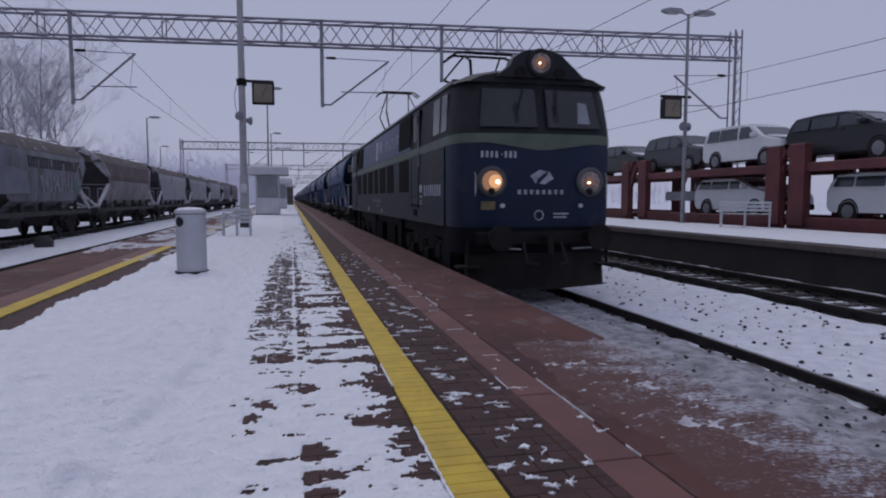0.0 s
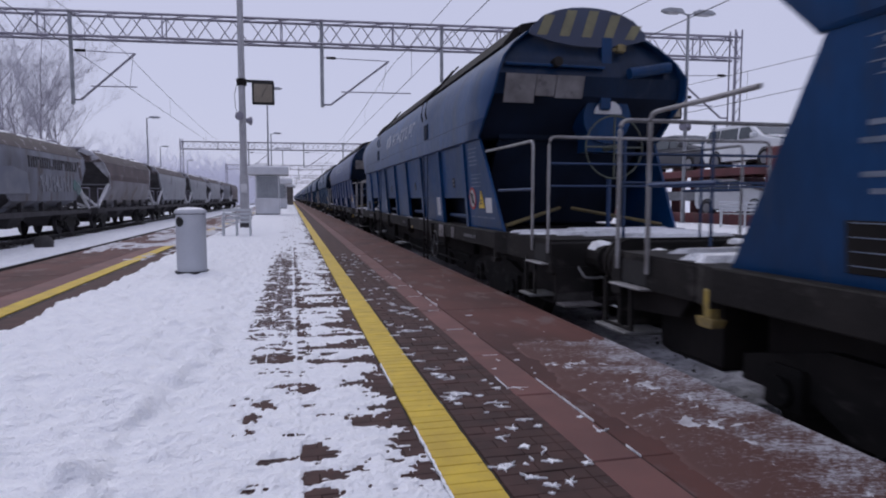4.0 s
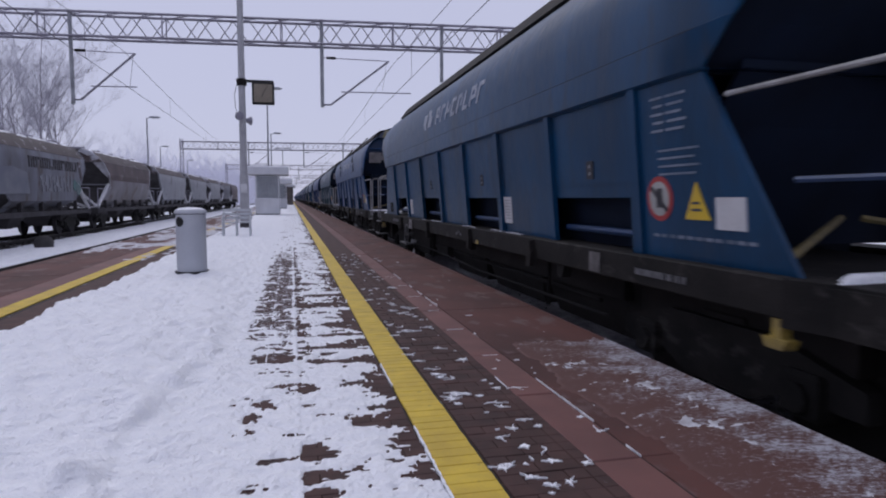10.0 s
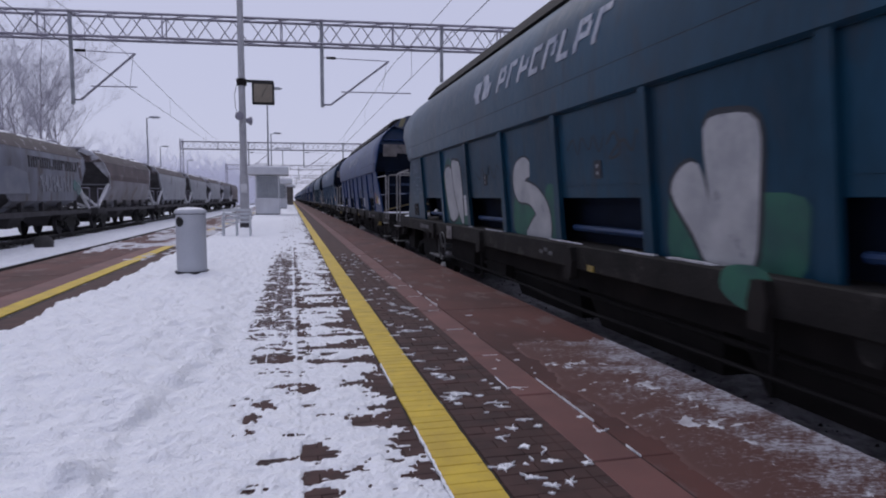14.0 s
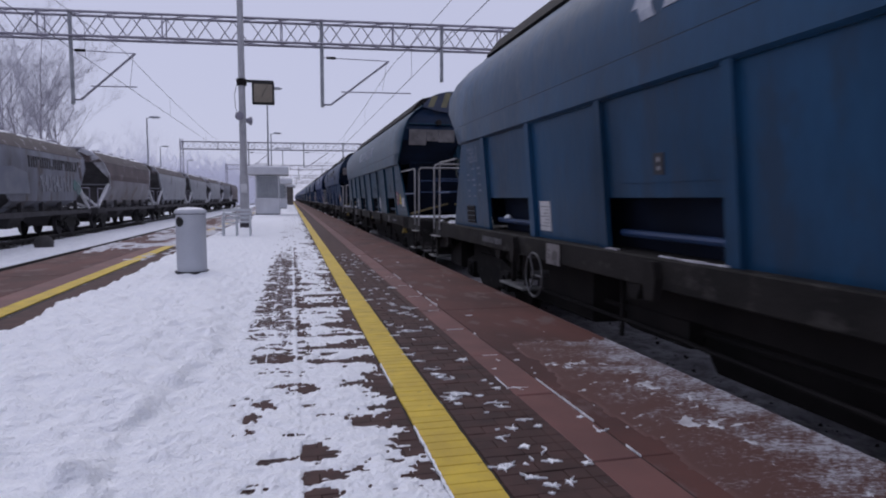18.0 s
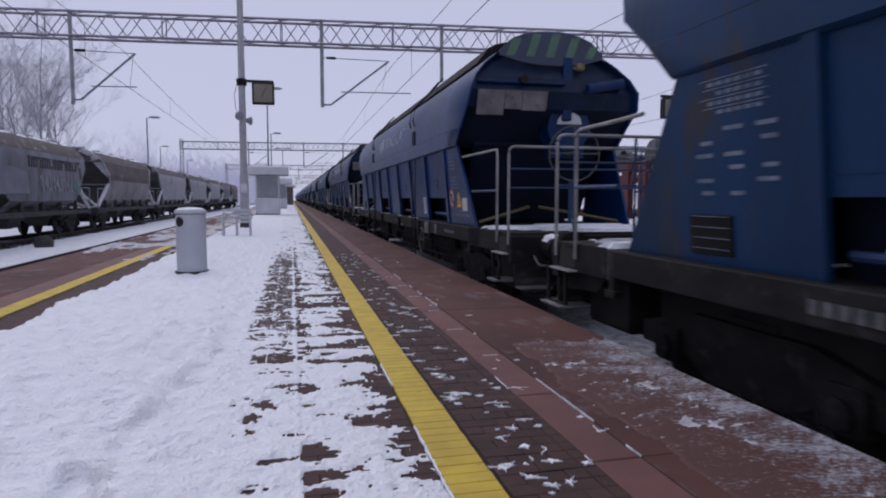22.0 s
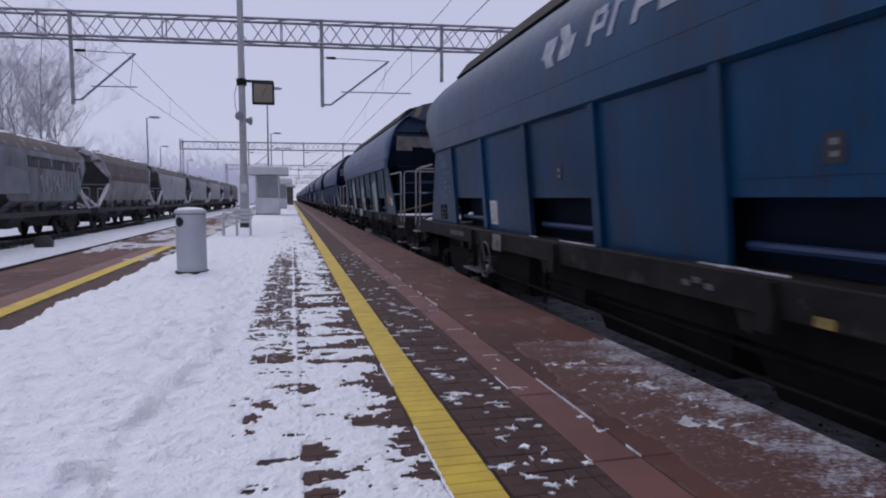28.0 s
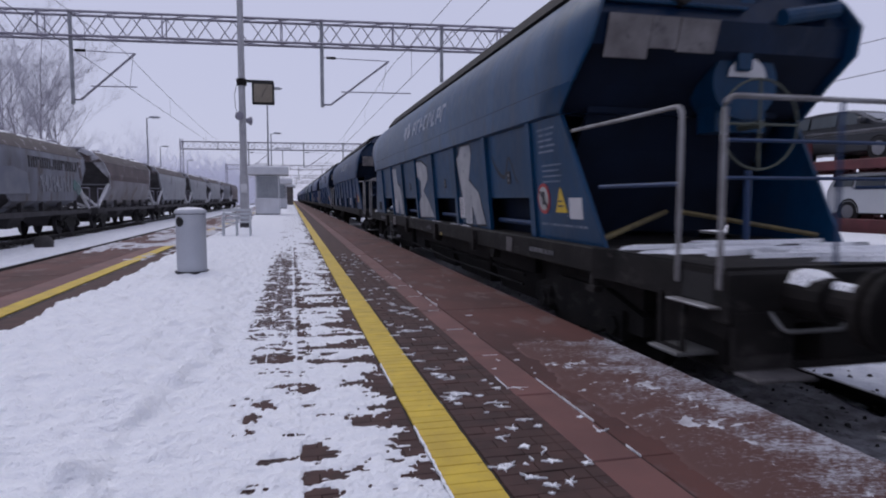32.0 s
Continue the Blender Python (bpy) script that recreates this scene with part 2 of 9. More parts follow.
# weaker light on the end walls, put into a darker blue
END_PAINT = paint("shade_dark_end_wall_paint", (0.005, 0.022, 0.062))
LOCO_BLUE = mat("loco_blue_paint", (0.004, 0.016, 0.052), (0.005, 0.01, 0.028), 0.45, scale=0.9, fine=20, bump=0.08, spots=(0.02, 0.022, 0.04), spot_scale=2, spot_cut=0.6, shine=0.3)
LOCO_SOOT = mat("loco_sooty_black", (0.008, 0.0095, 0.014), (0.005, 0.0055, 0.007), 0.7, scale=1.5, fine=25, bump=0.15, shine=0.12)
LOCO_PANEL = mat("loco_bright_blue_paint", (0.014, 0.04, 0.13), (0.011, 0.028, 0.085), 0.4, scale=0.9, fine=20, bump=0.08, spots=(0.05, 0.06, 0.12), spot_scale=2, spot_cut=0.6, shine=0.3)
LOCO_GREY = mat("loco_sooty_grey_paint", (0.025, 0.027, 0.031), (0.015, 0.016, 0.019), 0.55, scale=1.2, fine=25, bump=0.12, spots=(0.03, 0.03, 0.03), spot_scale=2.5, spot_cut=0.6, shine=0.2)
LOCO_SKIRT = mat("loco_grimy_skirt", (0.006, 0.0145, 0.032), (0.0085, 0.0105, 0.0145), 0.5, scale=0.8, fine=20, stretch=(1, 0.6, 1.2), spots=(0.0155, 0.0138, 0.013), spot_scale=1.1, spot_cut=0.5, shine=0.24)
LOCO_DOOR = mat("loco_door_paint", (0.009, 0.0185, 0.032), (0.0085, 0.0125, 0.018), 0.5, scale=0.9, fine=20, bump=0.08, spots=(0.0155, 0.0138, 0.013), spot_scale=1.6, spot_cut=0.58, shine=0.24)
LOCO_BAND = mat("pale_green_band_paint", (0.1, 0.135, 0.1), (0.065, 0.09, 0.065), 0.5, scale=1.5, fine=25)
PALE_MARK = mat("worn_pale_lettering", (0.26, 0.26, 0.28), (0.1, 0.1, 0.12), 0.6, scale=7)
GLASS = mat("cab_glass", (0.03, 0.033, 0.038), (0.02, 0.022, 0.026), 0.22, bump=0.0)
PANE_LIGHT = mat("pale_pane_light", (0.3, 0.32, 0.36), None, 0.8)
GRILLE = mat("dark_grille", (0.0055, 0.0052, 0.0058), (0.0035, 0.0034, 0.004), 0.7, scale=3, bump=0.05, fine=120, shine=0.06)
PALE_PANE = mat("pale_door_pane", (0.16, 0.17, 0.18), (0.1, 0.105, 0.115), 0.6, scale=3)
LAMP_ON = glow("lit_headlamp", (1.0, 0.45, 0.22), 0.32)
LAMP_MID = glow("bright_headlamp_reflector", (1.0, 0.5, 0.22), 0.9)
LAMP_FAINT = glow("faintly_lit_reflector", (1.0, 0.4, 0.22), 0.16)
LAMP_CORE = glow("headlamp_filament", (1.0, 0.75, 0.5), 6.0)
LAMP_RIM = mat("worn_lamp_rim_paint", (0.1, 0.1, 0.105), (0.05, 0.05, 0.055), 0.5, scale=6)
LAMP_DIM = mat("headlamp_reflector", (0.34, 0.27, 0.25), (0.12, 0.09, 0.085), 0.25, 0.6, scale=9, bump=0.0)
RUST_RED = mat("faded_red_wagon_paint", (0.15, 0.038, 0.043), (0.085, 0.025, 0.028), 0.65, scale=1.5, fine=25, spots=(0.1, 0.045, 0.04), spot_scale=3, spot_cut=0.6)
VAN_WHITE = mat("white_car_paint", (0.72, 0.74, 0.76), (0.66, 0.68, 0.7), 0.3, bump=0.0, coat=0.5)
VAN_DARK = mat("dark_grey_car_paint", (0.025, 0.027, 0.033), (0.02, 0.022, 0.026), 0.4, bump=0.0, coat=0.1, shine=0.35)
VAN_GREY = mat("mid_grey_car_paint", (0.06, 0.063, 0.075), (0.05, 0.053, 0.062), 0.4, bump=0.0, coat=0.1, shine=0.35)
CAR_GLASS = mat("car_glass", (0.06, 0.075, 0.085), None, 0.08, bump=0.0)
ALLOY = mat("alloy_rim", (0.35, 0.35, 0.37), None, 0.35, 0.7)
BARK = mat("frosted_bark", (0.3, 0.28, 0.32), (0.22, 0.2, 0.23), 0.9, scale=6)
TWIG = mat("frosted_twigs", (0.42, 0.41, 0.46), (0.33, 0.32, 0.37), 0.9)
# distance haze is put into this colour, lifted towards the sky's tone
FAR_TWIG = mat("haze_pale_twigs", (0.76, 0.76, 0.84), (0.66, 0.66, 0.75), 0.95)
HOP_GREY = mat("grey_grain_wagon_paint", (0.19, 0.2, 0.24), (0.1, 0.098, 0.112), 0.6, scale=0.9, fine=20, stretch=(1, 1, 0.35), spots=(0.085, 0.066, 0.062), spot_scale=1.5, spot_cut=0.56)
HOP_ROOF = mat("rust_brown_roof_paint", (0.075, 0.055, 0.055), (0.042, 0.031, 0.032), 0.7, scale=0.9, fine=18, bump=0.3, spots=(0.42, 0.42, 0.46), spot_scale=1.6, spot_cut=0.62)
GRAIN_INK = mat("faded_dark_lettering", (0.045, 0.042, 0.046), (0.08, 0.077, 0.085), 0.7, scale=5)
GRAIN_TAG = mat("faded_pale_spray_paint", (0.27, 0.28, 0.31), (0.17, 0.17, 0.19), 0.65, scale=3)
GRAIN_GREEN = mat("faded_green_spray_paint", (0.075, 0.18, 0.165), (0.12, 0.15, 0.16), 0.65, scale=3)
GRAIN_PATCH = mat("bluish_patch_paint", (0.13, 0.14, 0.18), (0.19, 0.195, 0.22), 0.65, scale=1.6)
GRAIN_FRAME = mat("grimy_grain_wagon_frame", (0.075, 0.071, 0.075), (0.045, 0.042, 0.044), 0.8, scale=2, fine=25, bump=0.3, shine=0.2)
HOP_BROWN = mat("brown_grain_wagon_paint", (0.2, 0.172, 0.182), (0.105, 0.085, 0.09), 0.6, scale=0.8, fine=20, stretch=(1, 1, 0.5), spots=(0.14, 0.1, 0.095), spot_scale=1.0, spot_cut=0.53)
HOP_ROOF_PLAIN = mat("rust_brown_side_paint", (0.105, 0.076, 0.076), (0.062, 0.045, 0.046), 0.7, scale=0.9, fine=18, bump=0.2, spots=(0.2, 0.18, 0.19), spot_scale=1.7, spot_cut=0.62)
HOP_DUSTY = mat("dusty_grain_wagon_paint", (0.26, 0.25, 0.27), (0.13, 0.118, 0.126), 0.6, scale=0.8, fine=20, stretch=(1, 1, 0.5), spots=(0.14, 0.11, 0.105), spot_scale=1.2, spot_cut=0.56)
GRAIN_RIM = mat("frosted_rim", (0.6, 0.61, 0.66), (0.3, 0.29, 0.31), 0.7, scale=1.5)
HOP_PALE = mat("pale_grain_wagon_paint", (0.33, 0.34, 0.37), (0.24, 0.245, 0.26), 0.6, scale=0.8, fine=20, stretch=(1, 1, 0.5), spots=(0.16, 0.15, 0.15), spot_scale=1.6, spot_cut=0.6)
DIAL = mat("cream_dial", (0.26, 0.225, 0.17), (0.2, 0.17, 0.13), 0.6)
SHELTER_GREY = mat("shelter_panel_paint", (0.7, 0.71, 0.74), (0.58, 0.59, 0.62), 0.6)
FROSTED = mat("shelter_glass", (0.42, 0.45, 0.48), (0.3, 0.32, 0.35), 0.25, bump=0.0)
GRAF_MID = mat("thin_silver_spray_paint", (0.36, 0.38, 0.44), (0.22, 0.25, 0.32), 0.5, scale=5)
GRAF = mat("silver_spray_paint", (0.4, 0.405, 0.42), (0.27, 0.28, 0.3), 0.55, scale=3, fine=20, spots=(0.2, 0.21, 0.23), spot_scale=5, spot_cut=0.63)
GRAF_GREEN = mat("green_spray_paint", (0.02, 0.115, 0.075), (0.014, 0.065, 0.06), 0.6, scale=3)
GRAF_DARK = mat("black_spray_paint", (0.02, 0.022, 0.03), None, 0.6)
GRAF_RED = mat("red_spray_paint", (0.1, 0.021, 0.02), (0.05, 0.016, 0.02), 0.6, scale=2)


# ---- mesh tools ----
class Shape:
    """Gathers vertices and faces for one mesh."""

    def __init__(self):
        self.v, self.f = [], []

    def add(self, verts, faces):
        k = len(self.v)
        self.v += [tuple(p) for p in verts]
        self.f += [tuple(i + k for i in f) for f in faces]
        return self

    def box(self, x0, y0, z0, x1, y1, z1, c=0.0):
        if c <= 0:
            vs = [(x, y, z) for z in (z0, z1) for y in (y0, y1) for x in (x0, x1)]
            return self.add(vs, [(0, 2, 3, 1), (4, 5, 7, 6), (0, 1, 5, 4), (2, 6, 7, 3), (0, 4, 6, 2), (1, 3, 7, 5)])
        ring = lambda d, z: [(x0 + d, y0 + d, z), (x1 - d, y0 + d, z), (x1 - d, y1 - d, z), (x0 + d, y1 - d, z)]
        vs = ring(c, z0) + ring(0, z0 + c) + ring(0, z1 - c) + ring(c, z1)
        fs = [(3, 2, 1, 0), (12, 13, 14, 15)]
        for r in range(3):
            fs += [(4 * r + i, 4 * r + (i + 1) % 4, 4 * r + 4 + (i + 1) % 4, 4 * r + 4 + i) for i in range(4)]
        return self.add(vs, fs)

    def prism(self, poly, axis, a, b):
        """poly in the two other axes (in x, y, z order), drawn out along axis from a to b."""
        put = {"x": lambda p, k: (k, p[0], p[1]), "y": lambda p, k: (p[0], k, p[1]), "z": lambda p, k: (p[0], p[1], k)}[axis]
        n = len(poly)
        vs = [put(p, a) for p in poly] + [put(p, b) for p in poly]
        return self.add(vs, [tuple(range(n - 1, -1, -1)), tuple(range(n, 2 * n))] + [(i, (i + 1) % n, n + (i + 1) % n, n + i) for i in range(n)])

    def loft(self, rings, closed=True, caps=True):
        n = len(rings[0])
        vs = [p for r in rings for p in r]
        fs = []
        for k in range(len(rings) - 1):
            for i in range(n if closed else n - 1):
                j = (i + 1) % n
                fs.append((k * n + i, k * n + j, (k + 1) * n + j, (k + 1) * n + i))
        if caps:
            fs += [tuple(range(n - 1, -1, -1)), tuple(range((len(rings) - 1) * n, len(rings) * n))]
        return self.add(vs, fs)

    def tube(self, pts, r, n=6, r2=None):
        pts = [Vector(p) for p in pts]
        rings = []
        for i, p in enumerate(pts):
            d = (pts[min(i + 1, len(pts) - 1)] - pts[max(i - 1, 0)]).normalized()
            a = d.orthogonal().normalized() if abs(d.z) > 0.95 else d.cross(Vector((0, 0, 1))).normalized()
            b = d.cross(a)
            k = i / max(1, len(pts) - 1)
            q = r if r2 is None else r + (r2 - r) * k
            rings.append([tuple(p + a * q * math.cos(2 * math.pi * j / n) + b * q * math.sin(2 * math.pi * j / n)) for j in range(n)])
        return self.loft(rings)

    def disc(self, c, axis, r, w, n=20, r2=None):
        """A short cylinder of width w round c."""
        d = Vector({"x": (1, 0, 0), "y": (0, 1, 0), "z": (0, 0, 1)}[axis]) * w / 2
        return self.tube([Vector(c) - d, Vector(c) + d], r, n, r2)

    def hoop(self, c, axis, r, t, n=24, m=6):
        c = Vector(c)
        u, v, w = {"x": ((0, 1, 0), (0, 0, 1), (1, 0, 0)), "y": ((1, 0, 0), (0, 0, 1), (0, 1, 0)), "z": ((1, 0, 0), (0, 1, 0), (0, 0, 1))}[axis]
        u, v, w = Vector(u), Vector(v), Vector(w)
        vs, fs = [], []
        for i in range(n):
            o = u * math.cos(2 * math.pi * i / n) + v * math.sin(2 * math.pi * i / n)
            vs += [tuple(c + o * (r + t * math.cos(2 * math.pi * j / m)) + w * t * math.sin(2 * math.pi * j / m)) for j in range(m)]
            fs += [(i * m + j, i * m + (j + 1) % m, ((i + 1) % n) * m + (j + 1) % m, ((i + 1) % n) * m + j) for j in range(m)]
        return self.add(vs, fs)

    def mesh(self, name, material, smooth=False, bevel=0.0):
        me = bpy.data.meshes.new(name)
        me.from_pydata(self.v, [], self.f)
        bm = bmesh.new()
        bm.from_mesh(me)
        bmesh.ops.recalc_face_normals(bm, faces=bm.faces)
        if bevel:
            bmesh.ops.bevel(bm, geom=bm.edges[:], offset=bevel, segments=2, affect="EDGES", clamp_overlap=True)
        bm.to_mesh(me)
        bm.free()
        me.materials.append(material)
        if smooth:
            for p in me.polygons:
                p.use_smooth = True
            me.set_sharp_from_angle(angle=radians(40))
        return me


def part(name, shape, material, parent, label="", smooth=False, bevel=0.0):
    ob = new(name, shape.mesh(name, material, smooth, bevel))
    ob.parent = parent
    return tagged(ob, label)


def thing(name, label, category, m=None, group="", kind=""):
    ob = new(name)
    ob.matrix_basis = m or Matrix()
    return tagged(ob, label, category, group, kind)


def solid(name, shape, material, label, category, group="", kind="", smooth=False, bevel=0.0):
    return tagged(new(name, shape.mesh(name, material, smooth, bevel)), label, category, group, kind)


def share(name, me, parent, m=None):
    ob = new(name, me)
    ob.parent = parent
    if m:
        ob.matrix_basis = m
    return ob


def fbm(x, y, octaves=4, seed=0):
    """Smooth value noise on numpy arrays, about -1 to 1."""
    total, amp, norm = np.zeros_like(x, dtype=float), 1.0, 0.0
    for o in range(octaves):
        s = 2.0 ** o
        xi, yi = np.floor(x * s), np.floor(y * s)
        fx, fy = x * s - xi, y * s - yi
        fx, fy = fx * fx * (3 - 2 * fx), fy * fy * (3 - 2 * fy)
        h = lambda a, b: np.modf(np.abs(np.sin(a * 127.1 + b * 311.7 + (seed + o) * 74.7) * 43758.5453))[0]
        n = (h(xi, yi) * (1 - fx) + h(xi + 1, yi) * fx) * (1 - fy) + (h(xi, yi + 1) * (1 - fx) + h(xi + 1, yi + 1) * fx) * fy
        total += amp * (2 * n - 1)
        norm += amp
        amp *= 0.5
    return total / norm


def sheet(xs, ys, height):
    gx, gy = np.meshgrid(xs, ys)
    z = height(gx, gy)
    s = Shape()
    s.v = list(zip(gx.ravel().tolist(), gy.ravel().tolist(), z.ravel().tolist()))
    n = len(xs)
    s.f = [(j * n + i, j * n + i + 1, (j + 1) * n + i + 1, (j + 1) * n + i) for j in range(len(ys) - 1) for i in range(n - 1)]
    return s


def fast_mesh(name, s, material, smooth=True):
    me = bpy.data.meshes.new(name)
    me.from_pydata(s.v, [], s.f)
    me.materials.append(material)
    me.polygons.foreach_set("use_smooth", [smooth] * len(me.polygons))
    return me


# ---- ground, platforms and tracks ----
def spread(a, b, first, growth, last):
    out, step = [a], first
    while out[-1] < b:
        out.append(min(b, out[-1] + step))
        step = min(last, step * growth)
    return np.array(out)


def ground_height(x, y):
    near = np.exp(-((x - 6.5) / 9.0) ** 2)
    bed = -0.70 + 0.05 * near + 0.035 * fbm(x * 1.7, y * 1.7, 4, 3) + 0.02 * fbm(x * 8, y * 8, 2, 9)
    off = np.abs(x - 8.92)
    bed = bed + 0.075 * np.clip((off - 0.78) / 0.08, 0, 1) * np.clip((1.9 - off) / 0.5, 0, 1)      # snow heaped over the sleeper ends
    return np.where(np.abs(x) > 60, -0.8, bed)


gx = np.concatenate([np.array([-900, -300, -120, -60, -40, -30, -24]), np.arange(-20, 2.4, 0.8), np.arange(2.4, 12, 0.1), np.arange(12, 30, 1.0), np.array([40, 60, 120, 300, 900])])
gy = np.concatenate([np.array([-900, -300, -100, -60, -40, -20, -8, 0]), spread(2, 40, 0.09, 1.012, 0.9), np.array([50, 70, 100, 150, 250, 500, 1000, 2500])])
ground = tagged(new("ground", fast_mesh("ground", sheet(gx, gy, ground_height), SNOW_GROUND)), "snow-covered railway yard ground with dark ballast showing", "ground", kind="structure")

bed = sheet(np.arange(2.63, 5.06, 0.06), np.concatenate([np.arange(-60, -2, 0.5), spread(-2, 60, 0.06, 1.01, 0.6)]), lambda x, y: ground_height(x, y) + 0.035 - 0.06 * np.clip((x - 4.75) / 0.3, 0, 1) + 0.03 * fbm(x * 7, y * 7, 3, 41))
tagged(new("track_bed", fast_mesh("track_bed", bed, BED)), "dirty snow and ballast between the rails, greyed for the train's shade", "ballast", kind="structure")
rocks = Shape()
rnd = random.Random(4)
for _ in range(900):
    x, y = rnd.uniform(5.3, 9.6), 3.5 + 24 * rnd.random() ** 1.7
    if rnd.random() < 0.12:
        x, y = rnd.uniform(4.0, 4.9), 3.0 + 14 * rnd.random() ** 1.5
    r = rnd.uniform(0.008, 0.03) * (0.7 if x < 4.95 else 1.0)
    z = float(ground_height(np.array([x]), np.array([y]))[0]) + r * 0.2 + (0.04 if x < 4.95 else 0)
    n = 5
    ring = [(x + r * rnd.uniform(0.7, 1.6) * math.cos(2 * math.pi * i / n), y + r * rnd.uniform(0.7, 1.6) * math.sin(2 * math.pi * i / n), z) for i in range(n)]
    top = [(x + (px - x) * 0.55, y + (py - y) * 0.55, z + r * rnd.uniform(0.5, 0.9)) for px, py, _ in ring]
    low = [(px, py, z - r) for px, py, _ in ring]
    rocks.loft([low, ring, top])
tagged(new("ballast_stones", fast_mesh("ballast_stones", rocks, STONE, False)), "scattered dark ballast stones poking through the snow", "stones", kind="stuff")

# the platform's core stops below its paving
core = Shape().box(EDGE_L + 0.02, -60, -0.9, EDGE_R - 0.02, 320, -0.009)
solid("platform", core, JOINT, "island platform paved with dark red blocks under snow", "platform", kind="structure")
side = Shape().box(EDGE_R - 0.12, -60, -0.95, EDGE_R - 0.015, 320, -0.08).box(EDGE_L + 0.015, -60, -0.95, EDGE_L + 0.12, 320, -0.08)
solid("platform_wall", side, DARK_WALL, "near-black concrete platform wall below the paving", "wall", kind="structure")

far_paving = Shape()
for x0, x1, y0 in ((-0.9, 0.6, 12.4), (0.845, 1.305, 12.4), (-2.8, -2.4, 5.0)):
    far_paving.box(x0, y0, -0.06, x1, 320, 0.0)
far_paving.box(-2.4, -60, -0.06, -0.9, 320, -0.004)
solid("far_paving", far_paving, PAVER, "dark red block paving running along the platform", "paving", kind="structure")

snow_y = spread(1.6, 130, 0.012, 1.01, 1.6)
snow_x = np.concatenate([np.arange(-2.75, -0.75, 0.026), np.arange(-0.75, 0.64, 0.0105)])
# where feet and wind have bared the blocks: middle and half size
BARE = ((0.09, 2.98, 0.065, 0.12), (0.075, 2.72, 0.05, 0.1), (0.17, 2.71, 0.04, 0.05), (0.1, 2.54, 0.08, 0.07), (0.39, 3.36, 0.1, 0.09), (0.36, 4.1, 0.085, 0.06), (0.4, 4.7, 0.15, 0.07),
        (0.2, 4.72, 0.12, 0.07), (0.09, 4.02, 0.06, 0.07), (-0.03, 4.12, 0.11, 0.035), (-0.17, 3.75, 0.05, 0.06), (-0.23, 3.55, 0.05, 0.045), (0.1, 3.7, 0.05, 0.035), (-0.01, 3.25, 0.06, 0.025),
        (-0.12, 2.93, 0.06, 0.035), (-0.09, 4.85, 0.1, 0.14), (0.1, 6.08, 0.09, 0.14), (0.33, 6.1, 0.16, 0.1), (0.38, 5.6, 0.2, 0.05), (0.3, 5.15, 0.18, 0.05), (0.25, 7.25, 0.22, 0.13), (0.36, 7.95, 0.16, 0.1))


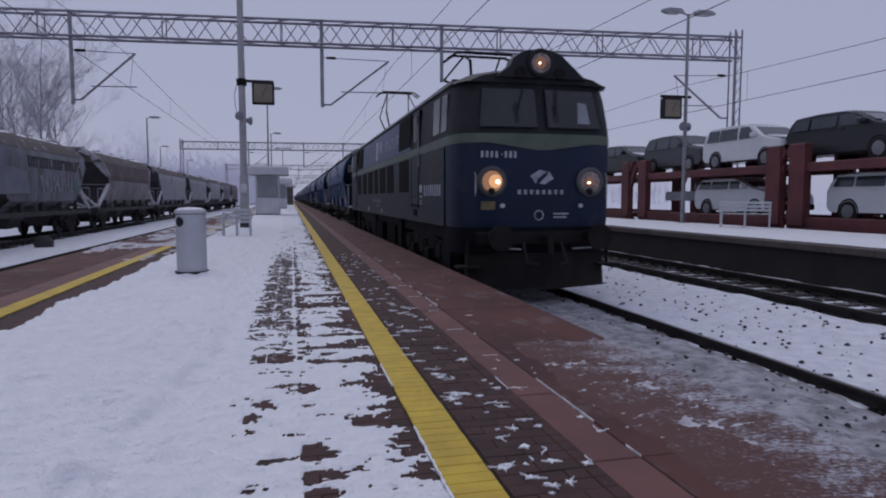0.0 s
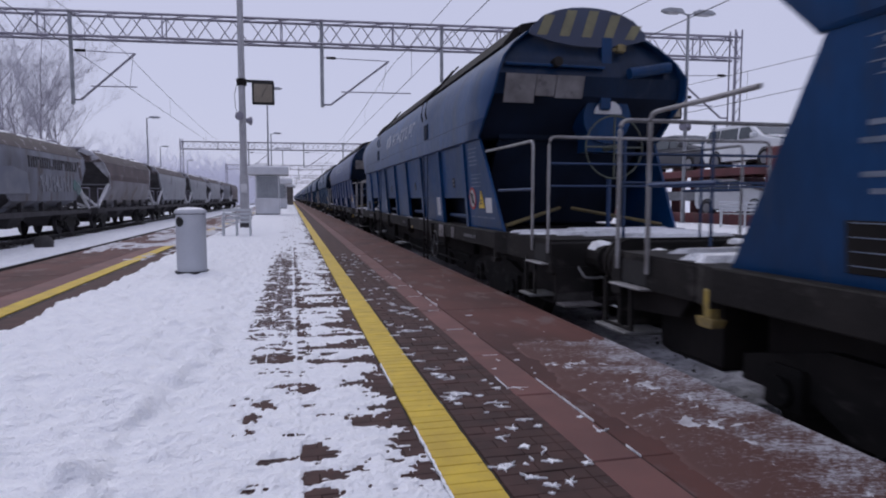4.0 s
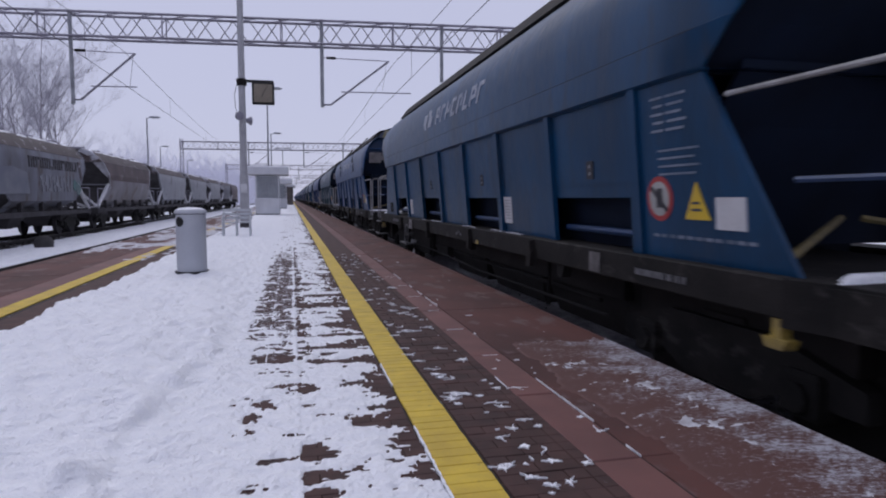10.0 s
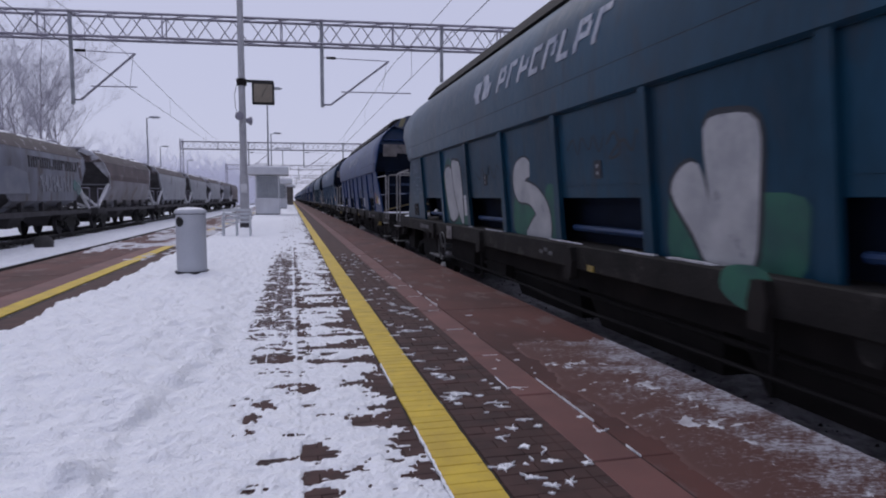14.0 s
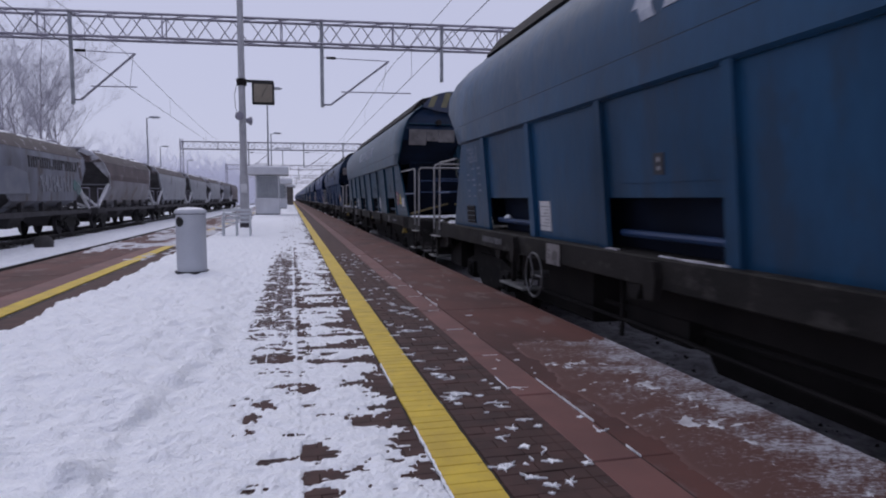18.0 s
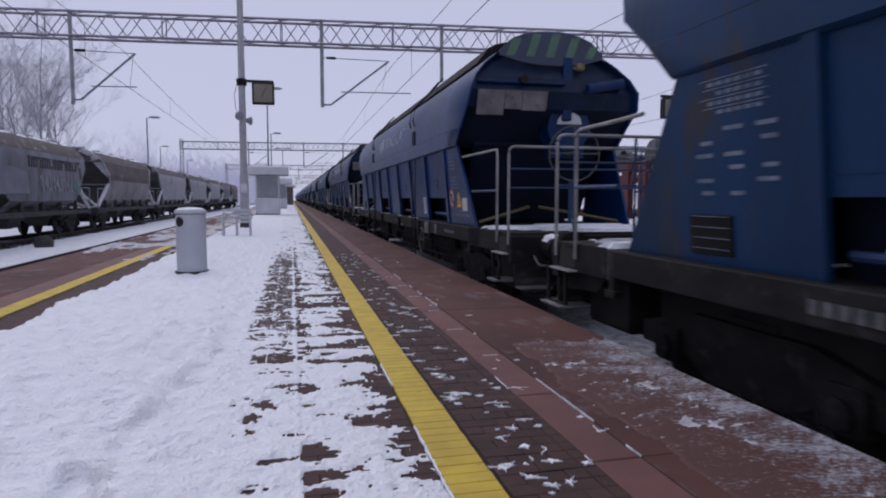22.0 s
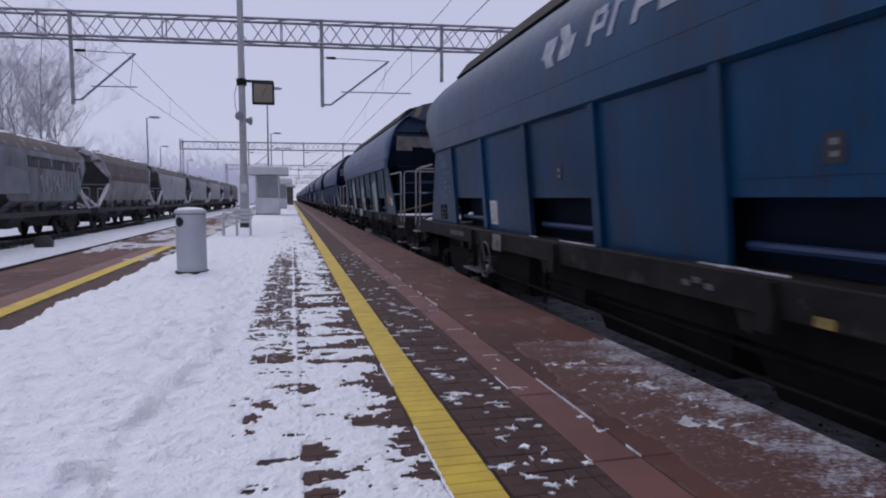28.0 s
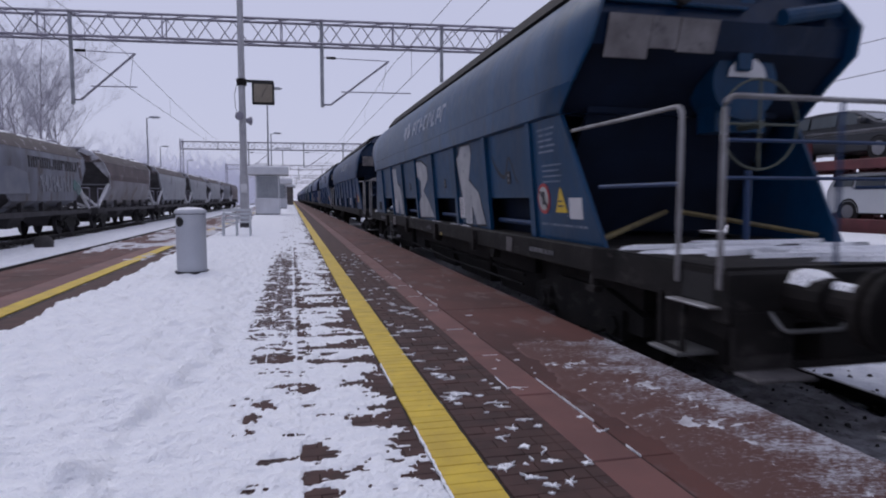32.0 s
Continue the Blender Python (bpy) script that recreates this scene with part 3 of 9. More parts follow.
def snow_depth(x, y):
    wob = fbm(y * 0.8 + 3, x * 0 + 0.5, 3, 21)
    patch = fbm(x * 4.2 + 9, y * 7.5, 4, 5)                         # ragged patches, drawn out across the platform
    crumbs = 0.5 * fbm(x * 11.0, y * 19.0, 3, 51) + 0.4 * fbm(x * 26.0, y * 42.0, 2, 52) + 0.3 * fbm(x * 46.0 + y * 9, y * 62.0, 2, 53)
    rows = fbm(x * 5.0, np.floor(y / 0.1 + 0.25 * fbm(x * 9, y * 9, 2, 36)) * 3.7, 2, 31)             # snow lies by courses of blocks
    bare = np.zeros_like(x)
    for cx, cy, rx, ry in BARE:
        bare = np.maximum(bare, np.exp(-((x + 0.03 * crumbs - cx) / (rx * 1.1)) ** 2 - ((y + 0.03 * patch - cy) / (ry * 1.1)) ** 2))
    ramp = lambda v, a, b: np.clip((v - a) / (b - a), 0, 1)
    trod = np.exp(-((x + 0.17) / 0.24) ** 4) * (0.12 + 0.26 * ramp(y, 3.4, 4.4) + 0.48 * ramp(y, 4.9, 6.6)) * (1 - 0.75 * ramp(y, 11.5, 16.0))
    strip = ramp(x, 0.03, 0.04) * (0.2 + 0.3 * ramp(y, 4.6, 6.5)) * (1 - 0.45 * ramp(y, 10, 22))
    fringe = ramp(x, 0.38, 0.6) * (0.62 + 0.5 * fbm(y * 2.6, x * 0, 2, 33) + 0.45 * ramp(5.6 - y, 0, 1) * ramp(y, 2.45, 2.9))
    field = 0.56 - 0.92 * bare - 0.9 * trod - 0.62 * strip - 0.68 * fringe
    field = field + 0.3 * np.exp(-((x - 0.015) / 0.01) ** 2) + 0.16 * np.exp(-((np.mod(x + 0.1, 0.2) - 0.1) / 0.012) ** 2) * trod
    side = np.clip((-2.38 + 0.07 * wob + 0.06 * patch - x) / 0.2, 0, 1)
    d = field + 0.5 * patch + 0.75 * crumbs + 0.32 * rows * ramp(x, -0.55, -0.2) + 0.3 * crumbs * trod
    d = d + 1.2 * ramp(-x, 0.45, 0.62) - 4.0 * side
    inner = np.clip((-0.3 - x) / 0.4, 0, 1)
    drift = 0.013 + 0.028 * np.clip((-0.5 - x) / 0.5, 0, 1) + inner * (0.04 * fbm(x * 1.3, y * 1.3, 4, 14) + 0.042 * fbm(x * 5, y * 5, 3, 24) + 0.02 * fbm(x * 13, y * 13, 2, 44))
    steps = 0.06 * np.clip(fbm(x * 3.1 + 4, y * 2.6, 3, 77) - 0.18, 0, 1) * np.clip((-0.4 - x) / 0.3, 0, 1)
    lump = 0.1 * np.exp(-(((x + 0.9) / 0.085) ** 2 + ((y - 2.82) / 0.085) ** 2)) * (1 + 0.6 * fbm(x * 18, y * 18, 2, 86)) + 0.05 * np.exp(-(((x + 0.72) / 0.2) ** 2 + ((y - 3.05) / 0.16) ** 2)) * fbm(x * 9, y * 9, 3, 87) + 0.035 * np.exp(-(((x + 0.66) / 0.12) ** 2 + ((y - 3.3) / 0.12) ** 2))
    dents = 0.085 * np.clip(fbm(x * 6.5 + 2, y * 6.5, 3, 81) - 0.24, 0, 1) * inner + 0.03 * np.clip(fbm(x * 15, y * 15, 2, 82) - 0.3, 0, 1) * inner
    bank = -0.62 - 0.1 * np.clip(5.2 - y, 0, 3) ** 1.35 + 0.05 * fbm(y * 2.5, x * 0, 3, 83)          # a trodden bank running along the path
    ridge = (0.012 * (1 - np.tanh((x - bank) / 0.05)) + 0.022 * np.exp(-((x - bank + 0.05) / 0.07) ** 2) * (0.6 + 0.8 * fbm(x * 5, y * 5, 2, 85))) * np.clip((y - 2.0) / 0.5, 0, 1) * np.clip((9.0 - y) / 3, 0, 1)
    d = np.where(x > 0.6, -1.0, d)
    deep = np.maximum(ridge - dents + drift * np.clip(d / 0.5, 0.15, 1) + 0.004 * fbm(x * 22, y * 22, 2, 3) - steps + lump, 0.003)
    return np.where(d > 0, deep, -0.012)


snow = tagged(new("snow_cover", fast_mesh("snow_cover", sheet(snow_x, snow_y, snow_depth), SNOW)), "trodden snow cover with ragged edges over the platform paving", "snow", kind="structure")
behind = sheet(np.arange(-2.75, 0.64, 0.03), np.concatenate([np.arange(-60, -12, 0.3), np.arange(-12, 1.63, 0.05)]), snow_depth)
tagged(new("snow_behind", fast_mesh("snow_behind", behind, SNOW)), "trodden snow running on along the platform", "snow", kind="structure")



def verge_depth(x, y):
    d = 0.9 * fbm(x * 1.6, y * 0.9, 4, 91) + 0.5 * fbm(x * 6, y * 4, 2, 92) - 0.06 + 0.22 * np.exp(-((x + 2.95) / 0.45) ** 2) - 0.35 * np.clip((19 - y) / 3, 0, 2.5)
    return np.where(d > 0, 0.012 + 0.006 * np.clip(d, 0, 1), -0.02)


tagged(new("verge_snow", fast_mesh("verge_snow", sheet(np.arange(-4.64, -2.2, 0.06), spread(11.0, 90, 0.07, 1.015, 1.2), verge_depth), SNOW_DUST)), "patchy snow along the other platform edge", "snow", kind="structure")


def film_depth(x, y):
    """Where the blown film lies: up to a ragged line across the edge slabs."""
    line = 4.95 + 0.1 * fbm(x * 6, y * 0, 3, 7) + 0.1 * fbm(x * 25, y * 20, 2, 8)
    return np.where((y < line) & (x > 1.7 + 0.12 * fbm(x * 2, y * 3, 3, 12)), 0.0035, -0.012)


film_y = np.arange(1.6, 5.3, 0.025)
tagged(new("snow_film", fast_mesh("snow_film", sheet(np.arange(1.6, 2.606, 0.025), film_y, film_depth), FROST)), "thin grainy film of blown snow on the edge slabs", "snow", kind="structure")


def dust_depth(x, y):
    u, v = x * 0.88 + y * 0.48, y * 0.88 - x * 0.48
    n = 0.5 * fbm(x * 3.0, y * 2.4, 4, 61) + 0.85 * fbm(u * 11, v * 24, 4, 62)
    near_edge = np.exp(-((x - 2.1) / 0.32) ** 2)
    fresh = np.clip((4.95 - y + 0.15 * fbm(x * 6, y * 0, 2, 7)) / 0.12, 0, 1)      # swept away beyond this line
    d = fresh * (-0.62 + 0.3 * near_edge) + (1 - fresh) * -0.8 + n
    return np.where(d > 0, 0.0055 + 0.003 * np.clip(d * 3, 0, 1), -0.012)


dust_y = spread(1.6, 12, 0.0125, 1.006, 0.1)
tagged(new("snow_dust", fast_mesh("snow_dust", sheet(np.arange(1.58, 2.6, 0.0125), dust_y, dust_depth), SNOW_DUST)), "thin blown snow lying in scraps on the edge slabs", "snow", kind="structure")

# small splashes of snow trodden off onto the bare blocks
scraps = Shape()
rs = random.Random(15)


def streak(x, y, a, ln, wide):
    """A thin crooked finger of snow running from a point."""
    left, right = [], []
    n = 4
    for i in range(n + 1):
        k = i / n
        bend = rs.uniform(-0.1, 0.1) * ln if 0 < i < n else 0.0
        px, py = x + math.cos(a) * ln * k - math.sin(a) * bend, y + math.sin(a) * ln * k + math.cos(a) * bend
        t = wide * (1 - 0.75 * k) * rs.uniform(0.6, 1.3)
        left.append((px - math.sin(a) * t, py + math.cos(a) * t))
        right.append((px + math.sin(a) * t, py - math.cos(a) * t))
    scraps.prism(left + right[::-1], "z", -0.004, 0.0062)


for k in range(150):
    y = 1.9 + 12 * rs.random() ** 1.6
    x = rs.uniform(0.87, 1.3) if k % 8 else rs.uniform(1.33, 1.95)
    r = 0.0075 * rs.uniform(0.5, 1.45) ** 2
    pts = []
    arms = rs.randint(4, 6)
    turn = rs.uniform(0, 6.3)
    for i in range(arms * 2):
        q = r * (rs.uniform(1.2, 3.2) if i % 2 == 0 else rs.uniform(0.6, 1.3))
        a = turn + math.pi * i / arms + rs.uniform(-0.2, 0.2)
        pts.append((x + q * math.cos(a) * 1.25, y + q * math.sin(a)))
    scraps.prism(pts, "z", -0.004, 0.0065)
    if rs.random() < 0.6:
        first = rs.choice((0.0, 1.57, 3.14, 4.71)) + rs.uniform(-0.35, 0.35)
        for j in range(rs.randint(1, 4)):
            streak(x, y, first + j * rs.choice((1.2, 1.57, 2.2)), rs.uniform(0.025, 0.085), rs.uniform(0.003, 0.0065))
tagged(new("snow_scraps", fast_mesh("snow_scraps", scraps, SNOW, False)), "small splashes of snow scattered on the paving", "snow", kind="structure")


def ribbon(sh, x, y0, y1, seed, keep=0.55, wide=0.011):
    """Snow caught along a joint, in broken lengths."""
    rr = random.Random(seed)
    y = y0
    while y < y1:
        n = rr.uniform(0.06, 0.4)
        if rr.random() < keep:
            steps = max(3, int(n / 0.018))
            left = [(x - (0.0 if i in (0, steps) else rr.uniform(0.1, 1.2)) * wide, y + n * i / steps) for i in range(steps + 1)]
            right = [(x + rr.uniform(0.2, 1.0) * wide, y + n * i / steps) for i in range(steps, -1, -1)]
            sh.prism(left + right, "z", -0.005, 0.007)
        y += n


joints = Shape()
ribbon(joints, 1.566, 2.6, 11.0, 4, 0.36, 0.0028)
ribbon(joints, 1.311, 2.2, 5.0, 2, 0.15, 0.003)
for k in range(3, 9):
    ribbon_y = 1.59 + 1.0 * k
    joints.prism([(1.36 + 0.07 * (k % 2), ribbon_y - 0.002), (1.48, ribbon_y - 0.003), (1.52, ribbon_y), (1.45, ribbon_y + 0.002), (1.4, ribbon_y + 0.002)], "z", -0.005, 0.006)
ribbon(joints, 0.608, 2.0, 9.0, 3, 0.15, 0.008)
ribbon(joints, -0.0, 2.2, 9.0, 5, 0.6, 0.006)
for k, x in enumerate((-0.2, -0.4)):
    ribbon(joints, x, 4.4, 12.0, 11 + k, 0.5, 0.005)
tagged(new("joint_snow", fast_mesh("joint_snow", joints, SNOW, False)), "thin broken lines of snow caught in the paving joints", "snow", kind="structure")

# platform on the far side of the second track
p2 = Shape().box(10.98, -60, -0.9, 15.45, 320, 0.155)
solid("far_platform", p2, DARK_WALL, "second platform with a near-black retaining wall", "platform", kind="structure")
lip = Shape()
for k in range(60):
    lip.box(10.9, 2 + k * 1.0, 0.06, 11.42, 2.985 + k * 1.0, 0.2, 0.012)
solid("far_platform_edge", lip, COPING, "brown concrete coping along the second platform", "coping", kind="structure")
top = sheet(np.arange(11.4, 15.5, 0.2), np.concatenate([np.arange(-60, 2, 4.0), spread(2, 300, 0.3, 1.03, 8)]), lambda x, y: 0.205 + 0.03 * np.clip((x - 11.4) * 3, 0, 1) + 0.012 * fbm(x * 2, y * 2, 3, 8))
tagged(new("far_platform_snow", fast_mesh("far_platform_snow", top, SNOW)), "clean snow lying on the second platform", "snow", kind="structure")


def rail_profile(x):
    return [(x - 0.07, -0.172), (x - 0.07, -0.16), (x - 0.012, -0.14), (x - 0.012, -0.045), (x - 0.036, -0.035), (x - 0.036, -0.006), (x - 0.028, 0), (x + 0.028, 0), (x + 0.036, -0.006), (x + 0.036, -0.035), (x + 0.012, -0.045), (x + 0.012, -0.14), (x + 0.07, -0.16), (x + 0.07, -0.172)]


SLEEPER_MESH = Shape().box(-1.25, -0.12, -0.32, 1.25, 0.12, -0.165, 0.012).mesh("sleeper", SLEEPER)


def lay_track(name, x, z, near, sleepers, pieces):
    t = thing(name, "railway track with dark rails on sooty sleepers", "railway track", pose(x, 0, z), kind="structure")
    for s in (-0.7535, 0.7535):
        part("rail", Shape().prism(rail_profile(s), "y", -30, 400), RAILM, t, "dark rusty rail with a worn head")
        part("rail_head", Shape().box(s - 0.02, -30, 0.0, s + 0.02, 400, 0.002), RAILTOP, t)
    rest, clips = Shape(), Shape()
    for k in range(1, 60):
        rest.box(-1.25, near - 0.6 * k - 0.12, -0.32, 1.25, near - 0.6 * k + 0.12, -0.165)
    for k in range(sleepers):
        y = near + 0.6 * k
        if k < pieces:
            share("sleeper", SLEEPER_MESH, t, pose(0, y, 0))
        else:
            rest.box(-1.25, y - 0.12, -0.32, 1.25, y + 0.12, -0.165)
        for s in (-0.7535, 0.7535):
            for a in (-0.09, 0.045):
                clips.box(s + a, y - 0.07, -0.17, s + a + 0.045, y + 0.07, -0.12, 0.008)
                clips.box(s + a * 1.2, y - 0.02, -0.14, s + a * 1.2 + 0.035, y + 0.02, -0.085)
    if rest.v:
        tagged(part("sleepers", rest, SLEEPER, t), kind="stuff")
    tagged(part("rail_clips", clips, IRON, t), kind="stuff")
    return t


lay_track("main_track", TRACK, RAIL_Z, 3.2, 60, 40)
lay_track("second_track", 8.92, -0.45, 6.0, 70, 40)
lay_track("side_track", -6.2, RAIL_Z, 12.0, 60, 20)
lay_track("siding_track", -11.7, RAIL_Z, 22.0, 50, 15)
lay_track("goods_track", 17.4, -0.45, 12.0, 40, 0)


# ---- catenary gantries ----
def gantry(y_l, x_l, y_r, x_r, z0, z1, posts, arms, near, columns):
    g = thing("catenary_gantry", "grey lattice steel gantry spanning the tracks, carrying the overhead line", "gantry", group="catenary gantries")
    along = Vector((x_r - x_l, y_r - y_l, 0))
    length = along.length
    d = along.normalized()
    side = Vector((-d.y, d.x, 0)) * 0.3
    at = lambda s, z, k=0: Vector((x_l, y_l, 0)) + d * s + side * k + Vector((0, 0, z))
    for k in (-1, 1):
        for z, nm in ((z0, "bottom_chord"), (z1, "top_chord")):
            part(nm, Shape().tube([at(0, z, k), at(length, z, k)], 0.05, 4), GALV_DARK, g)
    n = max(8, int(length / 0.62))
    n -= n % 2
    step = length / n
    far = Shape()
    for i in range(n):
        for k in (-1, 1):
            za, zb = (z0, z1) if (i + (k == 1)) % 2 == 0 else (z1, z0)
            s = Shape().tube([at(i * step, za, k), at((i + 1) * step, zb, k)], 0.02, 4)
            if near:
                part("brace", s, GALV_DARK, g)
            else:
                far.add(s.v, s.f)
        if i % 2 == 0:
            far.tube([at(i * step, z0, -1), at((i + 2) * step, z0, 1)], 0.016, 4)
            far.tube([at(i * step, z1, 1), at((i + 2) * step, z1, -1)], 0.016, 4)
    if not near:
        far.tube([at(0, z0), at(length, z0)], 0.05, 4)
    tagged(part("lacing", far, GALV_DARK, g), kind="stuff")
    for i in range(0, n + 1, 7):
        for k in (-1, 1):
            part("splice_frame", Shape().tube([at(i * step, z0, k), at(i * step, z1, k)], 0.03, 4), GALV_DARK, g)
    for s in columns:
        c = Shape()
        for a, b in ((-0.16, -0.2), (0.16, -0.2), (-0.16, 0.2), (0.16, 0.2)):
            o = at(s, 0) + d * a + Vector((-d.y, d.x, 0)) * b
            c.tube([(o.x, o.y, -0.7), (o.x, o.y, z1 + 0.35)], 0.035, 4)
        for i in range(20):
            h = -0.5 + i * (z1 + 0.6) / 20
            p, q = at(s, h) - d * 0.16, at(s, h + (z1 + 0.6) / 20) + d * 0.16
            c.tube([p - side * 0.7, q - side * 0.7], 0.018, 4)
        part("column", c, GALV_DARK, g)
    for s, low in posts:
        p = at(s, 0)
        part("drop_post", Shape().tube([(p.x, p.y, low), (p.x, p.y, z1 + 0.12)], 0.075, 8), GALV, g)
    for s, low, reach in arms:
        p = at(s, 0)
        a = Shape()
        end = p + d * reach
        foot = Vector((p.x, p.y, low))
        tip = Vector((end.x, end.y, low + 1.8))
        a.tube([foot, foot + d * reach * 0.13, tip + d * reach * 0.03], 0.042, 6)
        b = Shape().tube([Vector((p.x, p.y, low + 1.86)), tip], 0.018, 5)
        mid = foot + (tip - foot) * 0.29
        c = Shape().tube([mid, mid + d * min(2.9, reach * 1.08 if reach > 2.4 else reach * 0.75)], 0.024, 5)
        part("cantilever_tube", a, GALV_DARK, g)
        part("stay", b, GALV_DARK, g)
        part("steady_tube", c, GALV_DARK, g)
        part("insulator", Shape().disc(p + d * reach * 0.14 + Vector((0, 0, low + 1.86)), "x", 0.055, 0.36, 8), IRON, g)
        part("dropper", Shape().tube([tip, mid + d * reach * 0.63], 0.008, 4), WIRE, g)
    return g


gantry(28.0, -13.5, 25.1, 19.3, 7.32, 8.22, [(5.45, 4.8), (14.87, 4.88), (19.75, 6.0)], [(5.45, 4.98, 2.25), (14.87, 4.98, 2.62), (32.6, 4.75, -2.5)], True, [32.9])
for k, yy in enumerate((84, 140, 200, 262)):
    gantry(yy, -13.0, yy - 2.0, 19.3, 7.2, 8.1, [(8.0, 4.9), (14.7, 5.0), (19.6, 5.4)], [(8.0, 5.0, 2.4), (14.7, 5.1, 2.9)], False, [0.1, 32.9])


def wire_run(x, z, sag, tag):
    w = thing("overhead_line", "thin dark catenary wires with droppers above the track", "overhead wire", group="overhead lines")
    spans = [(-30, 26.5), (26.5, 83), (83, 139), (139, 199), (199, 261)]
    lo, hi = Shape(), Shape()
    for a, b in spans:
        pts = [(x, a + (b - a) * i / 12, z + 1.25 - sag * (1 - (2 * i / 12 - 1) ** 2)) for i in range(13)]
        hi.tube(pts, 0.011, 4)
        lo.tube([(x, a, z), (x, b, z)], 0.012, 4)
        if b < 90:
            for i in range(2, 12, 3):
                part("dropper", Shape().tube([pts[i], (x, pts[i][1], z)], 0.006, 4), WIRE, w)
    part("contact_wire", lo, WIRE, w)
    part("messenger_wire", hi, WIRE, w)


wire_run(TRACK - 0.15, 5.3, 0.55, "main")
wire_run(8.92, 5.3, 0.55, "second")
wire_run(-6.0, 5.45, 0.6, "side")
wire_run(17.3, 5.0, 0.5, "goods")


# ---- the moving train ----
def travelled(t):
    """Metres run since the start."""
    return 11.749 * t - 0.03777 * t * t + 0.0015406 * t ** 3


SHELL = [(1.36, 2.6), (1.48, 2.585), (1.515, 2.61), (1.516, 2.875), (1.507, 2.88), (1.51, 3.18), (1.47, 3.45), (1.36, 3.68), (1.16, 3.9), (0.93, 4.08), (0.66, 4.22), (0.3, 4.28)]


def lean(z):
    """How far the wagon's end stands out at height z."""
    return -0.78 * max(0.0, min(1.0, (z - 2.65) / 0.6)) + (0.45 * max(0.0, (z - 3.5) / 0.8))


def wall_lean(z):
    """The same for the flat plates of the end wall."""
    zs = [q[1] for q in SHELL[1:]]
    return float(np.interp(z, zs, [lean(q) for q in zs]))


def tuck(s):
    """Leans what is built on the upright side plane into the tapering lower side."""
    s.v = [(x - math.copysign(0.085, x) * max(0.0, 2.6 - z), y, z) for x, y, z in s.v]
    return s


def bars(x, rows, depth=0.006):
    """Print that cannot be read: bars on the side at x; rows of (y0, y1, z0, z1)."""
    s = Shape()
    for y0, y1, z0, z1 in rows:
        s.box(x - depth, min(y0, y1), z0, x, max(y0, y1), z1)
    return s


def bogie(parent, y):
    fr = part("bogie", Shape().box(-1.0, y - 0.25, 0.45, 1.0, y + 0.25, 0.85, 0.03).box(-0.98, y - 1.2, 0.62, 0.98, y + 1.2, 0.93, 0.03), IRON, parent, "dark sooty two-axle bogie")
    for s in (-1, 1):
        f = Shape().prism([(y - 1.35, 0.42), (y - 1.35, 0.6), (y - 0.6, 0.78), (y + 0.6, 0.78), (y + 1.35, 0.6), (y + 1.35, 0.42), (y + 0.7, 0.42), (y + 0.4, 0.28), (y - 0.4, 0.28), (y - 0.7, 0.42)], "x", s * 1.0 - 0.06, s * 1.0 + 0.06)
        for a in (-0.9, 0.9):
            f.box(s * 1.02 - 0.1, y + a - 0.16, 0.32, s * 1.02 + 0.1, y + a + 0.16, 0.62, 0.03).disc((s * 1.13, y + a, 0.46), "x", 0.1, 0.06, 10)
        part("side_frame", f, FRAME, fr)
    for a in (-0.9, 0.9):
        for s in (-0.75, 0.75):
            w = Shape().disc((s, y + a, 0.46), "x", 0.46, 0.12, 24).disc((s - math.copysign(0.07, s), y + a, 0.46), "x", 0.485, 0.03, 24).disc((s + math.copysign(0.08, s), y + a, 0.46), "x", 0.16, 0.06, 14)
            part("wheel", w, IRON, fr)
        part("axle", Shape().disc((0, y + a, 0.46), "x", 0.08, 1.5, 8), IRON, fr)
    return fr


def rounded_rail(p0, p1, p2, p3, bend=0.09):
    """A handrail through four corners with rounded bends."""
    pts = [Vector(p) for p in (p0, p1, p2, p3)]
    out = [pts[0]]
    for i in (1, 2):
        a, b, c = pts[i - 1], pts[i], pts[i + 1]
        u, w = (a - b).normalized() * min(bend, (a - b).length / 2), (c - b).normalized() * min(bend, (c - b).length / 2)
        for k in range(5):
            t = k / 4
            out.append((b + u) * (1 - t) ** 2 + b * 2 * t * (1 - t) + (b + w) * t * t)
    return out + [pts[3]]


LEN_BODY, PITCH = 14.85, 21.1454
BAY0, BAYS, BAY = 0.95, 7, 1.8
RECESS = 0.13


